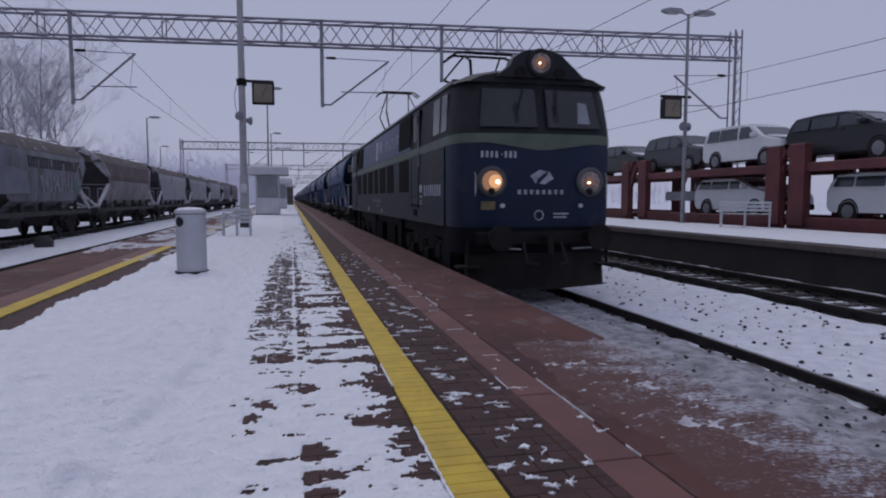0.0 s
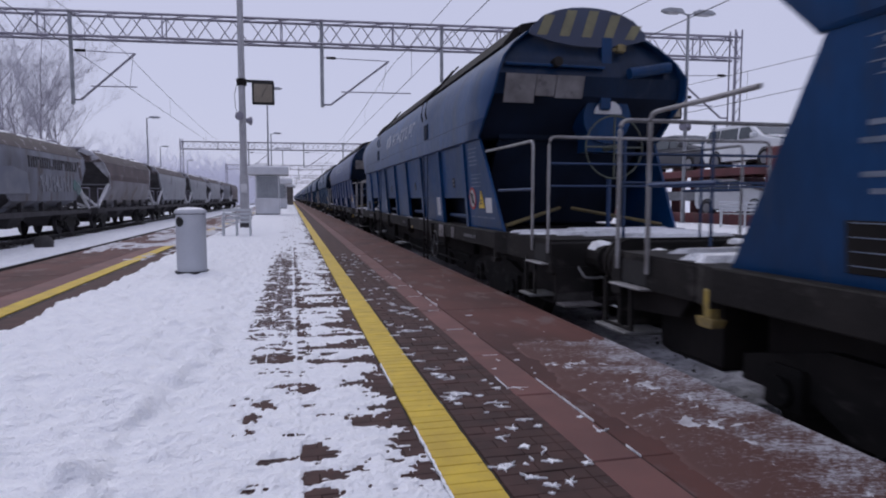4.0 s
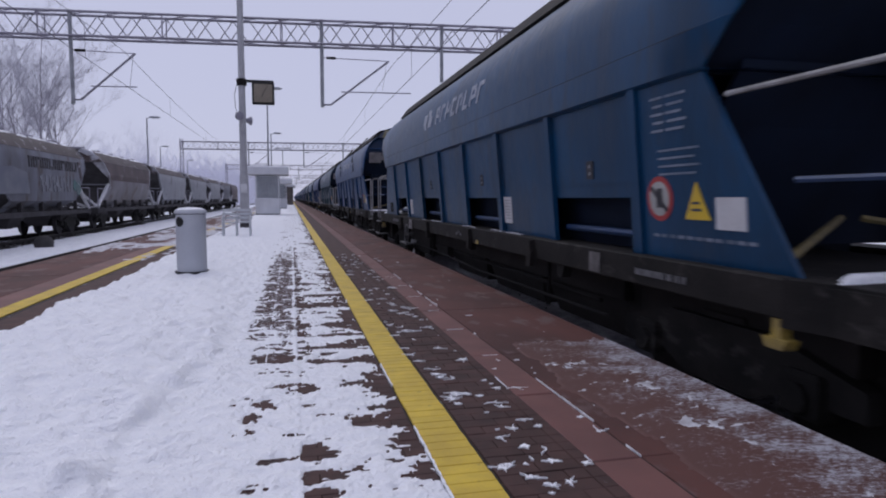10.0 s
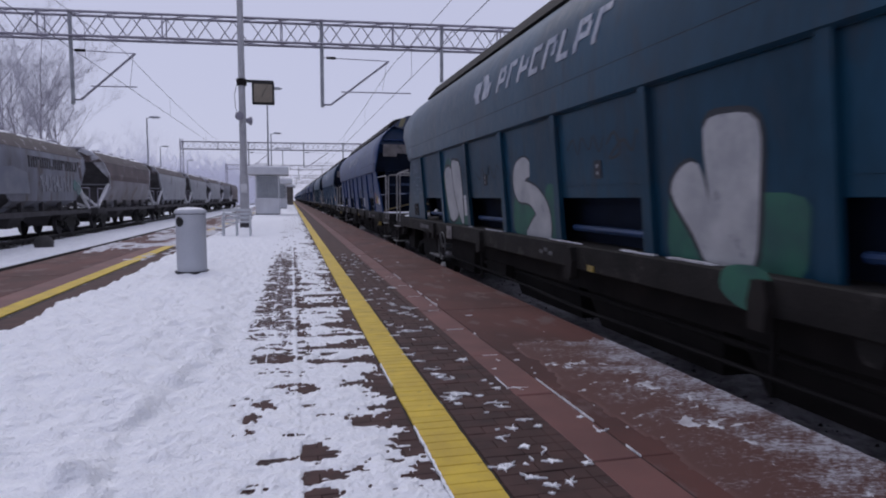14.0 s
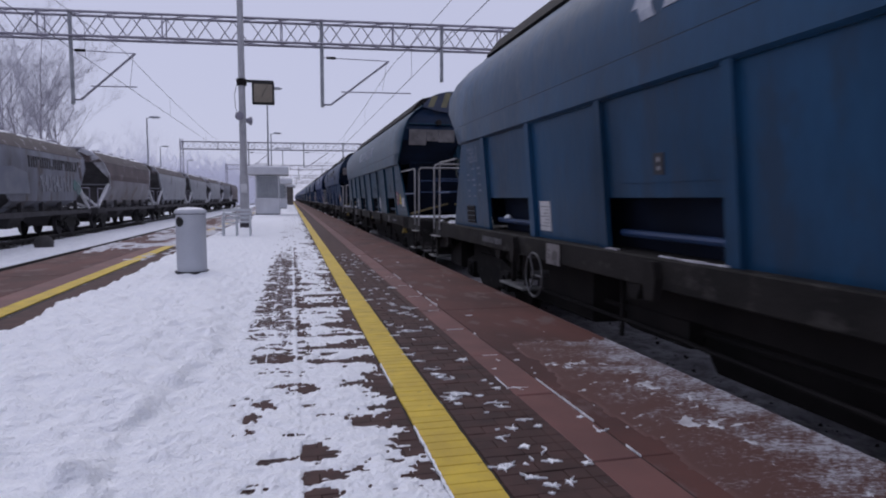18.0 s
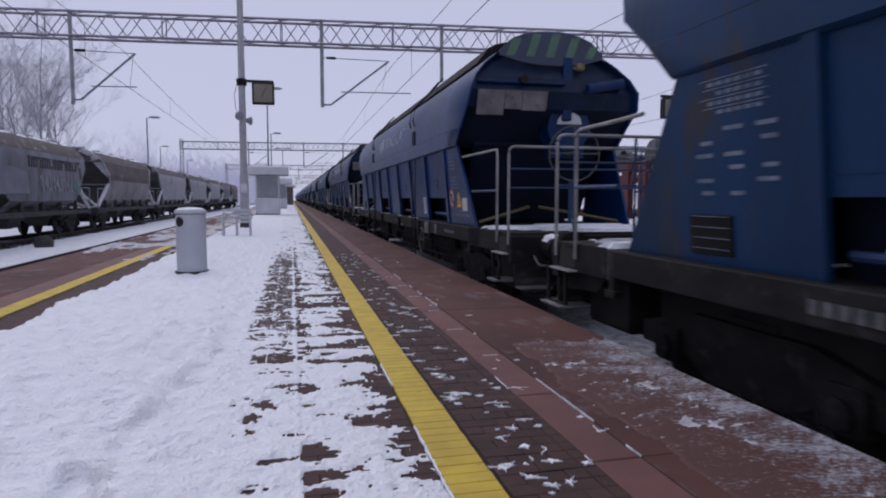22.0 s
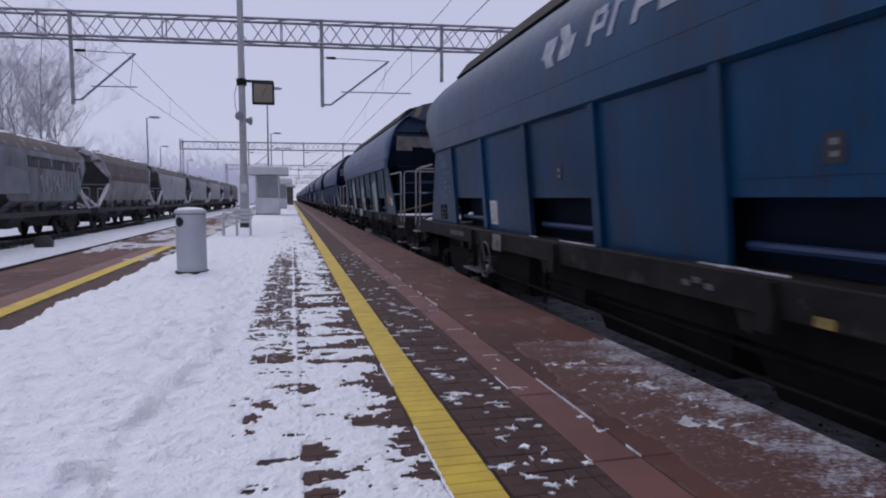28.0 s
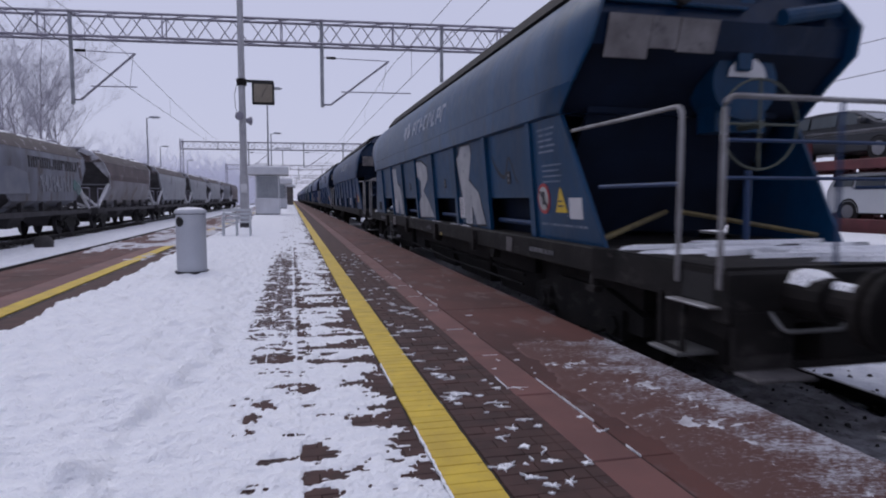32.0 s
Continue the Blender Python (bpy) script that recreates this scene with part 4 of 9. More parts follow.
def build_wagon():
    w = thing("hopper_wagon", "blue four-axle hopper wagon with a rounded roof, rolling past the platform", "freight wagon", group="blue hopper wagons of the train")
    # upper shell
    ring = [(-x, z) for x, z in SHELL] + [(x, z) for x, z in reversed(SHELL)]
    rings = []
    at_end = lambda k, e, sg, inset: [(x * k, e + sg * (lean(z) + inset), z - (0.025 if k < 0.98 and z > 3.9 else 0)) for x, z in ring]
    rings = [at_end(0.965, 0.0, 1, RECESS), at_end(0.97, 0.0, 1, 0.0), at_end(0.99, 0.0, 1, -0.012), at_end(1.0, 0.0, 1, 0.03)]
    rings += [[(x, y, z) for x, z in ring] for y in (0.6, LEN_BODY - 0.6)]
    rings += [at_end(1.0, LEN_BODY, -1, 0.03), at_end(0.99, LEN_BODY, -1, -0.012), at_end(0.97, LEN_BODY, -1, 0.0), at_end(0.965, LEN_BODY, -1, RECESS)]
    part("hopper_shell", Shape().loft(rings, True, False), PAINTS["blue"], w, "painted steel hopper body with bulging sides", smooth=True)
    for e, sg in ((0.0, 1), (LEN_BODY, -1)):
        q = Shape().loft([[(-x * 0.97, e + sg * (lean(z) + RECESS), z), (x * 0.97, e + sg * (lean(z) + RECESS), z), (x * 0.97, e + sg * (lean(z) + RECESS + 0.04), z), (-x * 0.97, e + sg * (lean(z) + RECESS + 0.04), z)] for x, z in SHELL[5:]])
        part("end_wall", q, END_PAINT, w, "blue end wall, painted darker for its shade")
        outer = [(e + sg * (lean(z) + RECESS), z) for x, z in SHELL[1:6]]
        inner = [(y + sg * 0.05, z) for y, z in reversed(outer)]
        # recess shade painted onto the lower end
        part("end_apron", Shape().prism(outer + inner, "x", -1.45, 1.45), INSIDE, w, "recessed end plate, painted dark for its shade")
    for s in (-1, 1):
        part("roof_rim", Shape().prism([(s * 0.98, 3.98), (s * 1.08, 4.02), (s * 0.86, 4.3), (s * 0.7, 4.3)], "y", 0.15, LEN_BODY - 0.15), IRON, w, "dark roof rim")
    part("roof_cover", Shape().prism([(-0.84, 4.2), (0.84, 4.2), (0.8, 4.33), (0.4, 4.42), (-0.4, 4.42), (-0.8, 4.33)], "y", 0.1, LEN_BODY - 0.1), IRON, w, "dark sliding roof cover")
    part("shell_seam", Shape().box(-1.514, 0.06, 2.868, -1.505, LEN_BODY - 0.06, 2.882), IRON, w, "dark seam along the shell")
    # lower sides: bays between ribs, every other one with an opening at the foot
    for s in (-1, 1):
        x = s * 1.43
        for k in range(BAYS):
            y0, y1 = BAY0 + k * BAY, BAY0 + (k + 1) * BAY
            p = Shape()
            if k % 2 == 0:
                p.box(x - 0.02, y0, 1.72, x + 0.02, y1, 2.6)
                p.box(x + s * 0.02 - 0.006, y0 + 0.06, 1.84, x + s * 0.02 + 0.006, y1 - 0.06, 1.85)
                part("pipe", tuck(Shape().tube([(x - s * 0.09, y0 + 0.1, 1.4), (x - s * 0.09, y1 - 0.1, 1.4)], 0.035, 8)), BLUE_TUBE, w)
            else:
                p.box(x - 0.02, y0, 1.25, x + 0.02, y1, 2.6)
            part("side_panel", tuck(p), PAINTS["blue"], w)
        for k in range(BAYS + 1):
            y = BAY0 + k * BAY
            part("rib", tuck(Shape().prism([(y - 0.075, 1.245), (y + 0.075, 1.245), (y + 0.055, 2.6), (y - 0.055, 2.6)], "x", x + s * 0.02, x + s * 0.07)), PAINTS["blue"], w)
        for e, sg in ((0.0, 1), (LEN_BODY, -1)):
            yb = BAY0 if sg == 1 else BAY0 + BAYS * BAY
            slant = 0.78
            part("end_panel", tuck(Shape().prism([(yb, 1.25), (yb, 2.6), (e + sg * 0.05, 2.6), (e - sg * slant, 1.25)], "x", x - 0.02 + s * 0.02, x + 0.02 + s * 0.02)), PAINTS["blue"], w, "slanting corner panel")
    # chutes inside, their shade put into the dark colour
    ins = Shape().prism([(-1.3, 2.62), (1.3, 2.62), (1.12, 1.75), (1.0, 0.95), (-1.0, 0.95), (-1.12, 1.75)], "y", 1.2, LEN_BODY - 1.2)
    part("chute", ins, INSIDE, w, "hopper chutes between the side openings, painted dark for their shade")
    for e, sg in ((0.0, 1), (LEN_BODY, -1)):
        part("end_slope", Shape().prism([(e + sg * 0.02, 2.62), (e + sg * 0.02, 2.68), (e + sg * 0.4, 2.3), (e + sg * 1.0, 1.31), (e + sg * 0.85, 1.31), (e + sg * 0.3, 2.25)], "x", -1.16, 1.16), INSIDE, w, "sloping end plate under the body, painted dark for its shade")
        for s in (-1, 1):
            part("diagonal_brace", Shape().tube([(s * 1.25, e - sg * 0.55, 1.32), (s * 0.1, e + sg * 0.2, 1.56)], 0.03, 6), BRACE_YELLOW, w, "grimy yellow brace")
    # underframe
    F0, F1 = -2.56, LEN_BODY + 2.2
    for s in (-1, 1):
        part("sole_bar", Shape().box(s * 1.44 - 0.05, -0.8, 1.015, s * 1.44 + 0.05, LEN_BODY + 0.8, 1.255, 0.012).prism([(s * 1.49, -0.8), (s * 1.4, -1.1), (s * 1.32, -1.1), (s * 1.41, -0.8)], "z", 0.97, 1.252).prism([(s * 1.49, LEN_BODY + 0.8), (s * 1.4, LEN_BODY + 1.1), (s * 1.32, LEN_BODY + 1.1), (s * 1.41, LEN_BODY + 0.8)], "z", 0.97, 1.252).box(s * 1.37 - 0.04, F0 + 0.1, 0.97, s * 1.37 + 0.04, -1.09, 1.232).box(s * 1.37 - 0.04, LEN_BODY + 1.09, 0.97, s * 1.37 + 0.04, F1 - 0.1, 1.232).box(min(s * 1.1, s * 1.42), -0.75, 1.225, max(s * 1.1, s * 1.42), LEN_BODY + 0.75, 1.252), FRAME, w, "grimy dark steel frame")
        for y in (2.4, 6.0, 9.3, 12.9):
            part("bracket", Shape().prism([(y - 0.12, 1.02), (y + 0.12, 1.02), (y + 0.05, 0.88), (y - 0.05, 0.88)], "x", s * 1.4 - 0.05, s * 1.4 + 0.05), FRAME, w)
    for y in (3.1, 5.75, 8.9, 12.05):
        part("lashing_bracket", Shape().prism([(y - 0.06, 0.93), (y + 0.06, 0.93), (y + 0.085, 1.1), (y + 0.05, 1.23), (y - 0.05, 1.23), (y - 0.085, 1.1)], "x", -1.55, -1.485), IRON, w, "sooty rounded lashing bracket")
    ledge = Shape()
    rs = random.Random(77)
    y = -0.5
    while y < LEN_BODY:
        n = rs.uniform(0.15, 0.9)
        if rs.random() < 0.3:
            m = 6
            ledge.prism([(-1.44 + rs.uniform(0.0, 0.03), y + n * k / m) for k in range(m + 1)] + [(-1.41 + rs.uniform(-0.02, 0.04), y + n * k / m) for k in range(m, -1, -1)], "z", 1.253, 1.268)
        y += n
    tagged(part("ledge_snow", ledge, SNOW_DUST, w, "dusting of snow on the frame's ledge"), kind="stuff")
    part("inner_beam", Shape().box(-1.05, 1.75, 0.71, -0.95, 10.15, 0.97).box(-1.04, 9.1, 0.46, -0.9, 10.1, 0.72, 0.03).box(-1.05, 10.8, 0.36, -0.6, 13.0, 1.0, 0.04), IRON, w, "sooty brake gear box inside the frame")
    part("snow_clump", Shape().loft([[(-1.2 + r * math.cos(a) * (1 + 0.3 * math.sin(3 * a)), 13.18 + 1.2 * r * math.sin(a), z) for a in [2 * math.pi * i / 8 for i in range(8)]] for r, z in ((0.05, 1.4), (0.06, 1.44), (0.03, 1.48))]), SNOW, w, "small white lump in the side opening", smooth=True)
    part("centre_sill", Shape().box(-0.5, F0, 0.8, 0.5, F1, 1.25), IRON, w)
    part("brake_gear", Shape().disc((0.2, 6.5, 0.75), "y", 0.22, 1.0, 14).disc((-0.5, 8.6, 0.72), "y", 0.16, 0.7, 12).tube([(-0.9, 2.5, 0.6), (-0.9, 12.5, 0.6)], 0.03, 6), IRON, w)
    for y, z in ((12.4, 0.6),):
        rs = random.Random(int(y * 10))
        part("snow_clump", Shape().loft([[(-1.15 + r * 0.09 * rs.uniform(0.5, 1.3) * math.cos(a), y + r * 0.13 * rs.uniform(0.5, 1.3) * math.sin(a), z + h + rs.uniform(-0.015, 0.015)) for a in [2 * math.pi * i / 9 for i in range(9)]] for r, h in ((0.4, -0.04), (1.0, -0.02), (0.9, 0.02), (0.4, 0.05))]), SNOW_DUST, w, "lump of snow on the brake gear")
    part("brake_rod", Shape().tube([(-1.2, 1.8, 0.56), (-1.2, 6.2, 0.52), (-1.15, 9.0, 0.56), (-1.15, 12.6, 0.56)], 0.02, 6).tube([(-1.15, 3.4, 0.4), (-1.15, 3.4, 0.95)], 0.025, 6).tube([(-1.15, 10.0, 0.4), (-1.15, 10.0, 0.95)], 0.025, 6), IRON, w, "sooty brake rod under the frame")
    for y in (1.5, 4.1, 6.7):
        part("discharge_chute", Shape().loft([[(-1.0, y, 0.98), (1.0, y, 0.98), (1.0, y + 2.6, 0.98), (-1.0, y + 2.6, 0.98)], [(-0.8, y + 0.25, 0.26), (0.8, y + 0.25, 0.26), (0.8, y + 2.35, 0.26), (-0.8, y + 2.35, 0.26)]]), IRON, w, "black discharge chute under the frame")
    bogie(w, 0.35)
    bogie(w, LEN_BODY - 0.35)
    for e, sg in ((F0, 1), (F1, -1)):
        part("headstock", Shape().box(-1.42, e - 0.06, 0.86, 1.42, e + 0.1, 1.225, 0.02), FRAME, w)
        part("deck", Shape().box(-1.4, min(e, e + sg * 2.9), 1.222, 1.4, max(e, e + sg * 2.9), 1.25), FRAME, w, "end platform floor plate")
        rs = random.Random(7 + int(e))
        snow_bits = Shape()
        for k in range(19):
            near = k > 9
            cx, cy = rs.uniform(-0.8, 0.8), e + sg * (0.16 + 0.2 * k + rs.uniform(-0.05, 0.05) if not near else rs.uniform(0.12, 1.3))
            hx, hy, hz = rs.uniform(0.25, 1.0), rs.uniform(0.02, 0.085), rs.uniform(0.012, 0.05)
            if near:
                hx, hy, hz = rs.uniform(0.35, 0.9), rs.uniform(0.06, 0.15), rs.uniform(0.02, 0.05)
            ring0 = []
            for i in range(14):
                a = 2 * math.pi * i / 14
                q = rs.uniform(0.55, 1.15)
                ring0.append((max(-1.38, min(1.38, cx + hx * q * math.cos(a))), cy + hy * q * math.sin(a) + 0.06 * math.sin(3 * cx + 2 * a)))
            snow_bits.loft([[(x, y, 1.25) for x, y in ring0], [(cx + (x - cx) * 0.9, cy + (y - cy) * 0.7, 1.251 + hz) for x, y in ring0]])
        tagged(part("deck_snow", snow_bits, SNOW, w, "streaks of snow lying on the end platform"), kind="stuff")
        # a black plate on the frame stands for the shade in an opening
        part("side_pocket", Shape().box(-1.414, min(e + sg * 0.08, e + sg * 0.46), 0.995, -1.36, max(e + sg * 0.08, e + sg * 0.46), 1.19), BLACK, w, "opening in the end frame, painted as a black plate")
        part("end_bracket", Shape().prism([(e + sg * 0.02, 1.2), (e + sg * 0.95, 1.2), (e + sg * 0.95, 0.98), (e + sg * 0.8, 0.8), (e + sg * 0.06, 0.74), (e + sg * 0.02, 0.95)], "x", -1.32, -1.28), IRON, w)
        part("brake_rigging", Shape().box(-1.15, min(e + sg * 0.3, e + sg * 1.1), 0.42, 1.15, max(e + sg * 0.3, e + sg * 1.1), 0.96, 0.05).box(-0.62, min(e - sg * 0.02, e + sg * 0.3), 0.55, 0.62, max(e - sg * 0.02, e + sg * 0.3), 0.94, 0.03).tube([(-1.38, e - sg * 0.02, 0.56), (1.38, e - sg * 0.02, 0.56)], 0.03, 6), IRON, w, "black brake rigging under the end platform")
        part("step_hanger", Shape().box(-1.37, e - sg * 0.05 - 0.03, 0.56, -0.91, e - sg * 0.05 + 0.02, 0.95), FRAME, w)
        part("shunter_grip", Shape().tube(rounded_rail((-1.1, e - sg * 0.07, 0.95), (-1.06, e - sg * 0.16, 0.83), (-0.58, e - sg * 0.16, 0.83), (-0.54, e - sg * 0.07, 0.95), 0.05), 0.016, 6), WHEEL_GREY, w, "grey bent grip bar below the buffer")
        for s in (-0.875, 0.875):
            bf = part("buffer", Shape().disc((s, e - sg * 0.35, 1.06), "y", 0.1, 0.7, 14).disc((s, e - sg * 0.2, 1.06), "y", 0.15, 0.36, 14).disc((s, e - sg * 0.72, 1.06), "y", 0.25, 0.05, 22), IRON, w)
            lump = []
            rs = random.Random(31 + int(10 * s))
            for u, wide, high in ((0.02, 0.06, 0.01), (0.1, 0.11, 0.045), (0.22, 0.12, 0.05), (0.36, 0.07, 0.035), (0.5, 0.06, 0.03), (0.66, 0.07, 0.02)):
                q = rs.uniform(0.8, 1.2)
                base = 1.2 if u < 0.3 else 1.16
                lump.append([(s - wide * q, e - sg * u, base - 0.05), (s - 0.6 * wide * q, e - sg * u, base + 0.6 * high), (s, e - sg * u, base + high), (s + 0.6 * wide * q, e - sg * u, base + 0.6 * high), (s + wide * q, e - sg * u, base - 0.05)])
            part("buffer_snow", Shape().loft(lump), SNOW, w, "snow lying on the buffer", smooth=True)
        part("coupling", Shape().tube([(0, e, 1.0), (0, e - sg * 0.35, 0.95), (0, e - sg * 0.55, 0.7)], 0.05, 6), IRON, w)
        part("air_hose", Shape().tube([(0.4, e, 0.9), (0.42, e - sg * 0.25, 0.6), (0.2, e - sg * 0.4, 0.55)], 0.025, 6), BLACK, w)
        # handrails
        zt = 2.39
        a, b = e + sg * 0.5, e + sg * 0.02
        for s in (-1, 1):
            x = s * 1.43
            part("handrail", Shape().tube(rounded_rail((x, a, 1.1), (x, a, zt), (x, a + sg * 0.75, zt), (x * 0.99, a + sg * (1.9 if sg == 1 else 1.2), zt + 0.01)), 0.019, 8), TUBE, w, "worn grey tubular handrail")
            part("mid_rail", Shape().tube([(x, a, 1.82), (x, a + sg * (1.25 if sg == 1 else 0.85), 1.82)], 0.02, 6), BLUE_TUBE, w)
            u0, u1 = (e + 0.4, e + 0.78) if sg == 1 else (e - 0.28, e + 0.26)
            xi = x - s * 0.34
            part("step", Shape().box(min(x + s * 0.06, xi), u0, 0.55, max(x + s * 0.06, xi), u1, 0.58, 0.008), WHEEL_GREY, w, "snowy footstep")
            if s == -1:
                part("front_step", Shape().box(-1.36, min(e - sg * 0.06, e - sg * 0.3), 0.53, -0.92, max(e - sg * 0.06, e - sg * 0.3), 0.56, 0.008).box(-1.36, min(e - sg * 0.06, e - sg * 0.08), 0.54, -0.92, max(e - sg * 0.06, e - sg * 0.08), 0.66), GRIMY_PLATE, w, "narrow footstep below the buffer")
            part("upper_step", Shape().box(x - 0.08, min(e + sg * 0.02, e + sg * 0.52), 0.965, x + 0.06, max(e + sg * 0.02, e + sg * 0.52), 0.985, 0.008), TUBE, w, "snowy footstep")
            part("step_hanger", Shape().prism([(u0 + 0.02, 0.55), (u1 - 0.02, 0.55), (u1 - 0.02, 1.0), (u1 - 0.07, 1.0), (u1 - 0.07, 0.6), (u0 + 0.07, 0.6), (u0 + 0.07, 1.0), (u0 + 0.02, 1.0)], "x", x - s * 0.02 - 0.015, x - s * 0.02 + 0.015), FRAME, w)
            yh = e + sg * (1.8 if sg == 1 else 1.35)
            part("hook", Shape().box(x - 0.05, yh - 0.04, 0.87, x + 0.02, yh + 0.04, 1.1, 0.01).prism([(yh - 0.1, 0.9), (yh + 0.1, 0.9), (yh + 0.07, 0.84), (yh - 0.07, 0.84)], "x", x - 0.07, x + 0.03), YELLOW_DIRTY, w, "grimy yellow towing hook")
        part("end_railing", Shape().tube(rounded_rail((-1.43, b, 1.1), (-1.43, b, zt), (1.43, b, zt), (1.43, b, 1.1)), 0.019, 8), TUBE, w, "worn grey tubular end railing")
        for zz in (1.85, 2.1):
            part("railing_bar", Shape().tube([(-1.43, b, zz), (1.43, b, zz)], 0.014, 6), BLUE_TUBE, w)
        for x in (-0.5, 0.5):
            part("railing_post", Shape().tube([(x, b, 1.24), (x, b, zt)], 0.016, 6), BLUE_TUBE, w)
        # things on the end wall
        ye = lambda z, out=0.035: e_end + sg * (wall_lean(z) - out + RECESS)
        e_end = 0.0 if sg == 1 else LEN_BODY
        for x0, x1, za, zb in ((-1.3, -0.85, 3.06, 3.44), (-0.84, -0.55, 3.16, 3.44), (-0.54, -0.12, 3.14, 3.44)):
            dip = 0.045
            vs = [(x0, ye(3.18, dip) + (za - 3.18) * (ye(3.42) - ye(3.18)) / 0.24, za), (x1, ye(3.18, dip) + (za - 3.18) * (ye(3.42) - ye(3.18)) / 0.24, za), (x1, ye(zb, dip), zb), (x0, ye(zb, dip), zb)]
            vs += [(x, y + sg * 0.015, z) for x, y, z in vs]
            part("end_placard", Shape().add(vs, [(0, 1, 2, 3), (7, 6, 5, 4), (0, 4, 5, 1), (1, 5, 6, 2), (2, 6, 7, 3), (3, 7, 4, 0)]), END_PLATE, w, "scuffed grey information plate")
        yd = ye(2.95, 0.1)
        drum = part("drum", Shape().disc((0.35, yd + sg * 0.1, 2.9), "y", 0.38, 0.42, 24).box(0.05, yd - 0.05, 2.4, 0.65, yd + 0.25, 2.86), PAINTS["blue"], w, smooth=True)
        half = [(0.35 + 0.22 * math.cos(a), 2.95 + 0.2 * math.sin(a)) for a in [math.pi * i / 12 for i in range(13)]]
        part("drum_label", Shape().prism(half, "y", yd - sg * 0.14 if sg == 1 else yd + 0.12, yd - sg * 0.12 if sg == 1 else yd + 0.14), PLACARD, drum, "half-round white label")
        wheel = part("hand_wheel", Shape().hoop((0.35, yd - sg * 0.34, 2.45), "y", 0.45, 0.013).tube([(-0.1, yd - sg * 0.34, 2.45), (0.8, yd - sg * 0.34, 2.45)], 0.014).tube([(0.35, yd - sg * 0.34, 2.0), (0.35, yd - sg * 0.34, 2.9)], 0.014).disc((0.35, yd - sg * 0.2, 2.45), "y", 0.04, 0.34, 8), OLIVE, w, "thin round brake hand wheel")
        part("handwheel_post", Shape().tube([(0.35, yd - sg * 0.2, 1.24), (0.35, yd - sg * 0.2, 2.0)], 0.035, 8), BLUE_TUBE, w)
        part("air_cylinder", Shape().tube([(0.55, ye(3.55, 0.12), 3.5), (1.2, ye(3.6, 0.12), 3.62)], 0.08, 12), PAINTS["blue"], w)
        part("post", Shape().box(0.2, min(ye(3.1, 0.1), ye(3.1, 0.0)), 3.0, 0.36, max(ye(3.1, 0.1), ye(3.1, 0.0)), 4.05, 0.02), PAINTS["blue"], w)
        part("bracket_lamp", Shape().box(0.42, ye(3.9, 0.14) - 0.05, 3.82, 0.55, ye(3.9, 0.14) + 0.05, 3.94, 0.02).box(0.36, ye(3.9, 0.14) - 0.02, 3.84, 0.43, ye(3.9, 0.14) + 0.02, 3.88), YELLOW_DIRTY, w, "small yellow end bracket")
        part("lug", Shape().disc((-0.55, ye(3.62, 0.1), 3.62), "y", 0.07, 0.14, 10), IRON, w)
        part("end_ledge", Shape().box(-1.3, min(ye(3.56, 0.06), ye(3.56, -0.05)), 3.56, 0.2, max(ye(3.56, 0.06), ye(3.56, -0.05)), 3.6, 0.01), PAINTS["blue"], w)
        # striped crown board
        arc = [(x, 4.02 + 0.42 * math.sqrt(max(0, 1 - (x / 0.92) ** 2))) for x in [-0.9 + 0.2 * i for i in range(10)]]
        yb = ye(4.2, 0.14 + RECESS)
        crown = part("crown_board", Shape().prism([(0.9, 4.02), (0.55, 3.93), (0.2, 3.89), (-0.2, 3.89), (-0.55, 3.93), (-0.9, 4.02)] + arc, "y", yb - 0.02, yb + 0.02), HAZ_BLUE, w, "striped warning board on the roof end")
        for i in range(5):
            x0 = -0.8 + 0.34 * i
            t0 = 4.02 + 0.4 * math.sqrt(max(0.05, 1 - ((x0 + 0.2) / 0.92) ** 2))
            part("stripe", Shape().prism([(x0, 4.02), (x0 + 0.15, 4.02), (x0 + 0.27, t0 - 0.02), (x0 + 0.12, t0 - 0.02)], "y", yb - sg * 0.02 - 0.006, yb - sg * 0.02 + 0.006), HAZ_YEL, crown)
    # side brake wheel, plates and print on both sides
    for s in (-1, 1):
        xs = s * 1.5
        yw = 11.42 if s == -1 else 3.7
        part("side_brake_wheel", Shape().hoop((xs, yw, 0.83), "x", 0.252, 0.014).tube([(xs, yw, 0.83), (xs, yw - 0.25, 0.83)], 0.013).tube([(xs, yw, 0.83), (xs, yw + 0.125, 1.045)], 0.013).tube([(xs, yw, 0.83), (xs, yw + 0.125, 0.615)], 0.013).disc((xs - s * 0.08, yw, 0.84), "x", 0.04, 0.2, 8), WHEEL_DARK, w, "dark three-spoked side brake wheel")
        if s == 1:
            continue
        xp = s * 1.505
        fp = part("frame_plate", Shape().box(xp - 0.006, 10.68, 1.005, xp + 0.006, 11.03, 1.225), END_PLATE, w, "small scuffed frame plate with dark marks")
        part("plate_print", Shape().prism([(10.73, 1.06), (10.88, 1.05), (10.86, 1.13), (10.8, 1.17), (10.74, 1.15)], "x", xp - 0.009, xp - 0.005).box(xp - 0.009, 10.93, 1.06, xp - 0.005, 10.98, 1.12).box(xp - 0.009, 10.93, 1.14, xp - 0.005, 10.99, 1.17), GRIMY_PLATE, fp)
        part("foot_board", Shape().box(-1.42, 12.02, 0.555, -1.12, 12.9, 0.585, 0.006), WHEEL_GREY, w, "narrow snowy foot board under the frame")
        for y in (12.2, 12.7):
            part("board_hanger", Shape().box(-1.3, y, 0.58, -1.25, y + 0.05, 0.97), IRON, w)
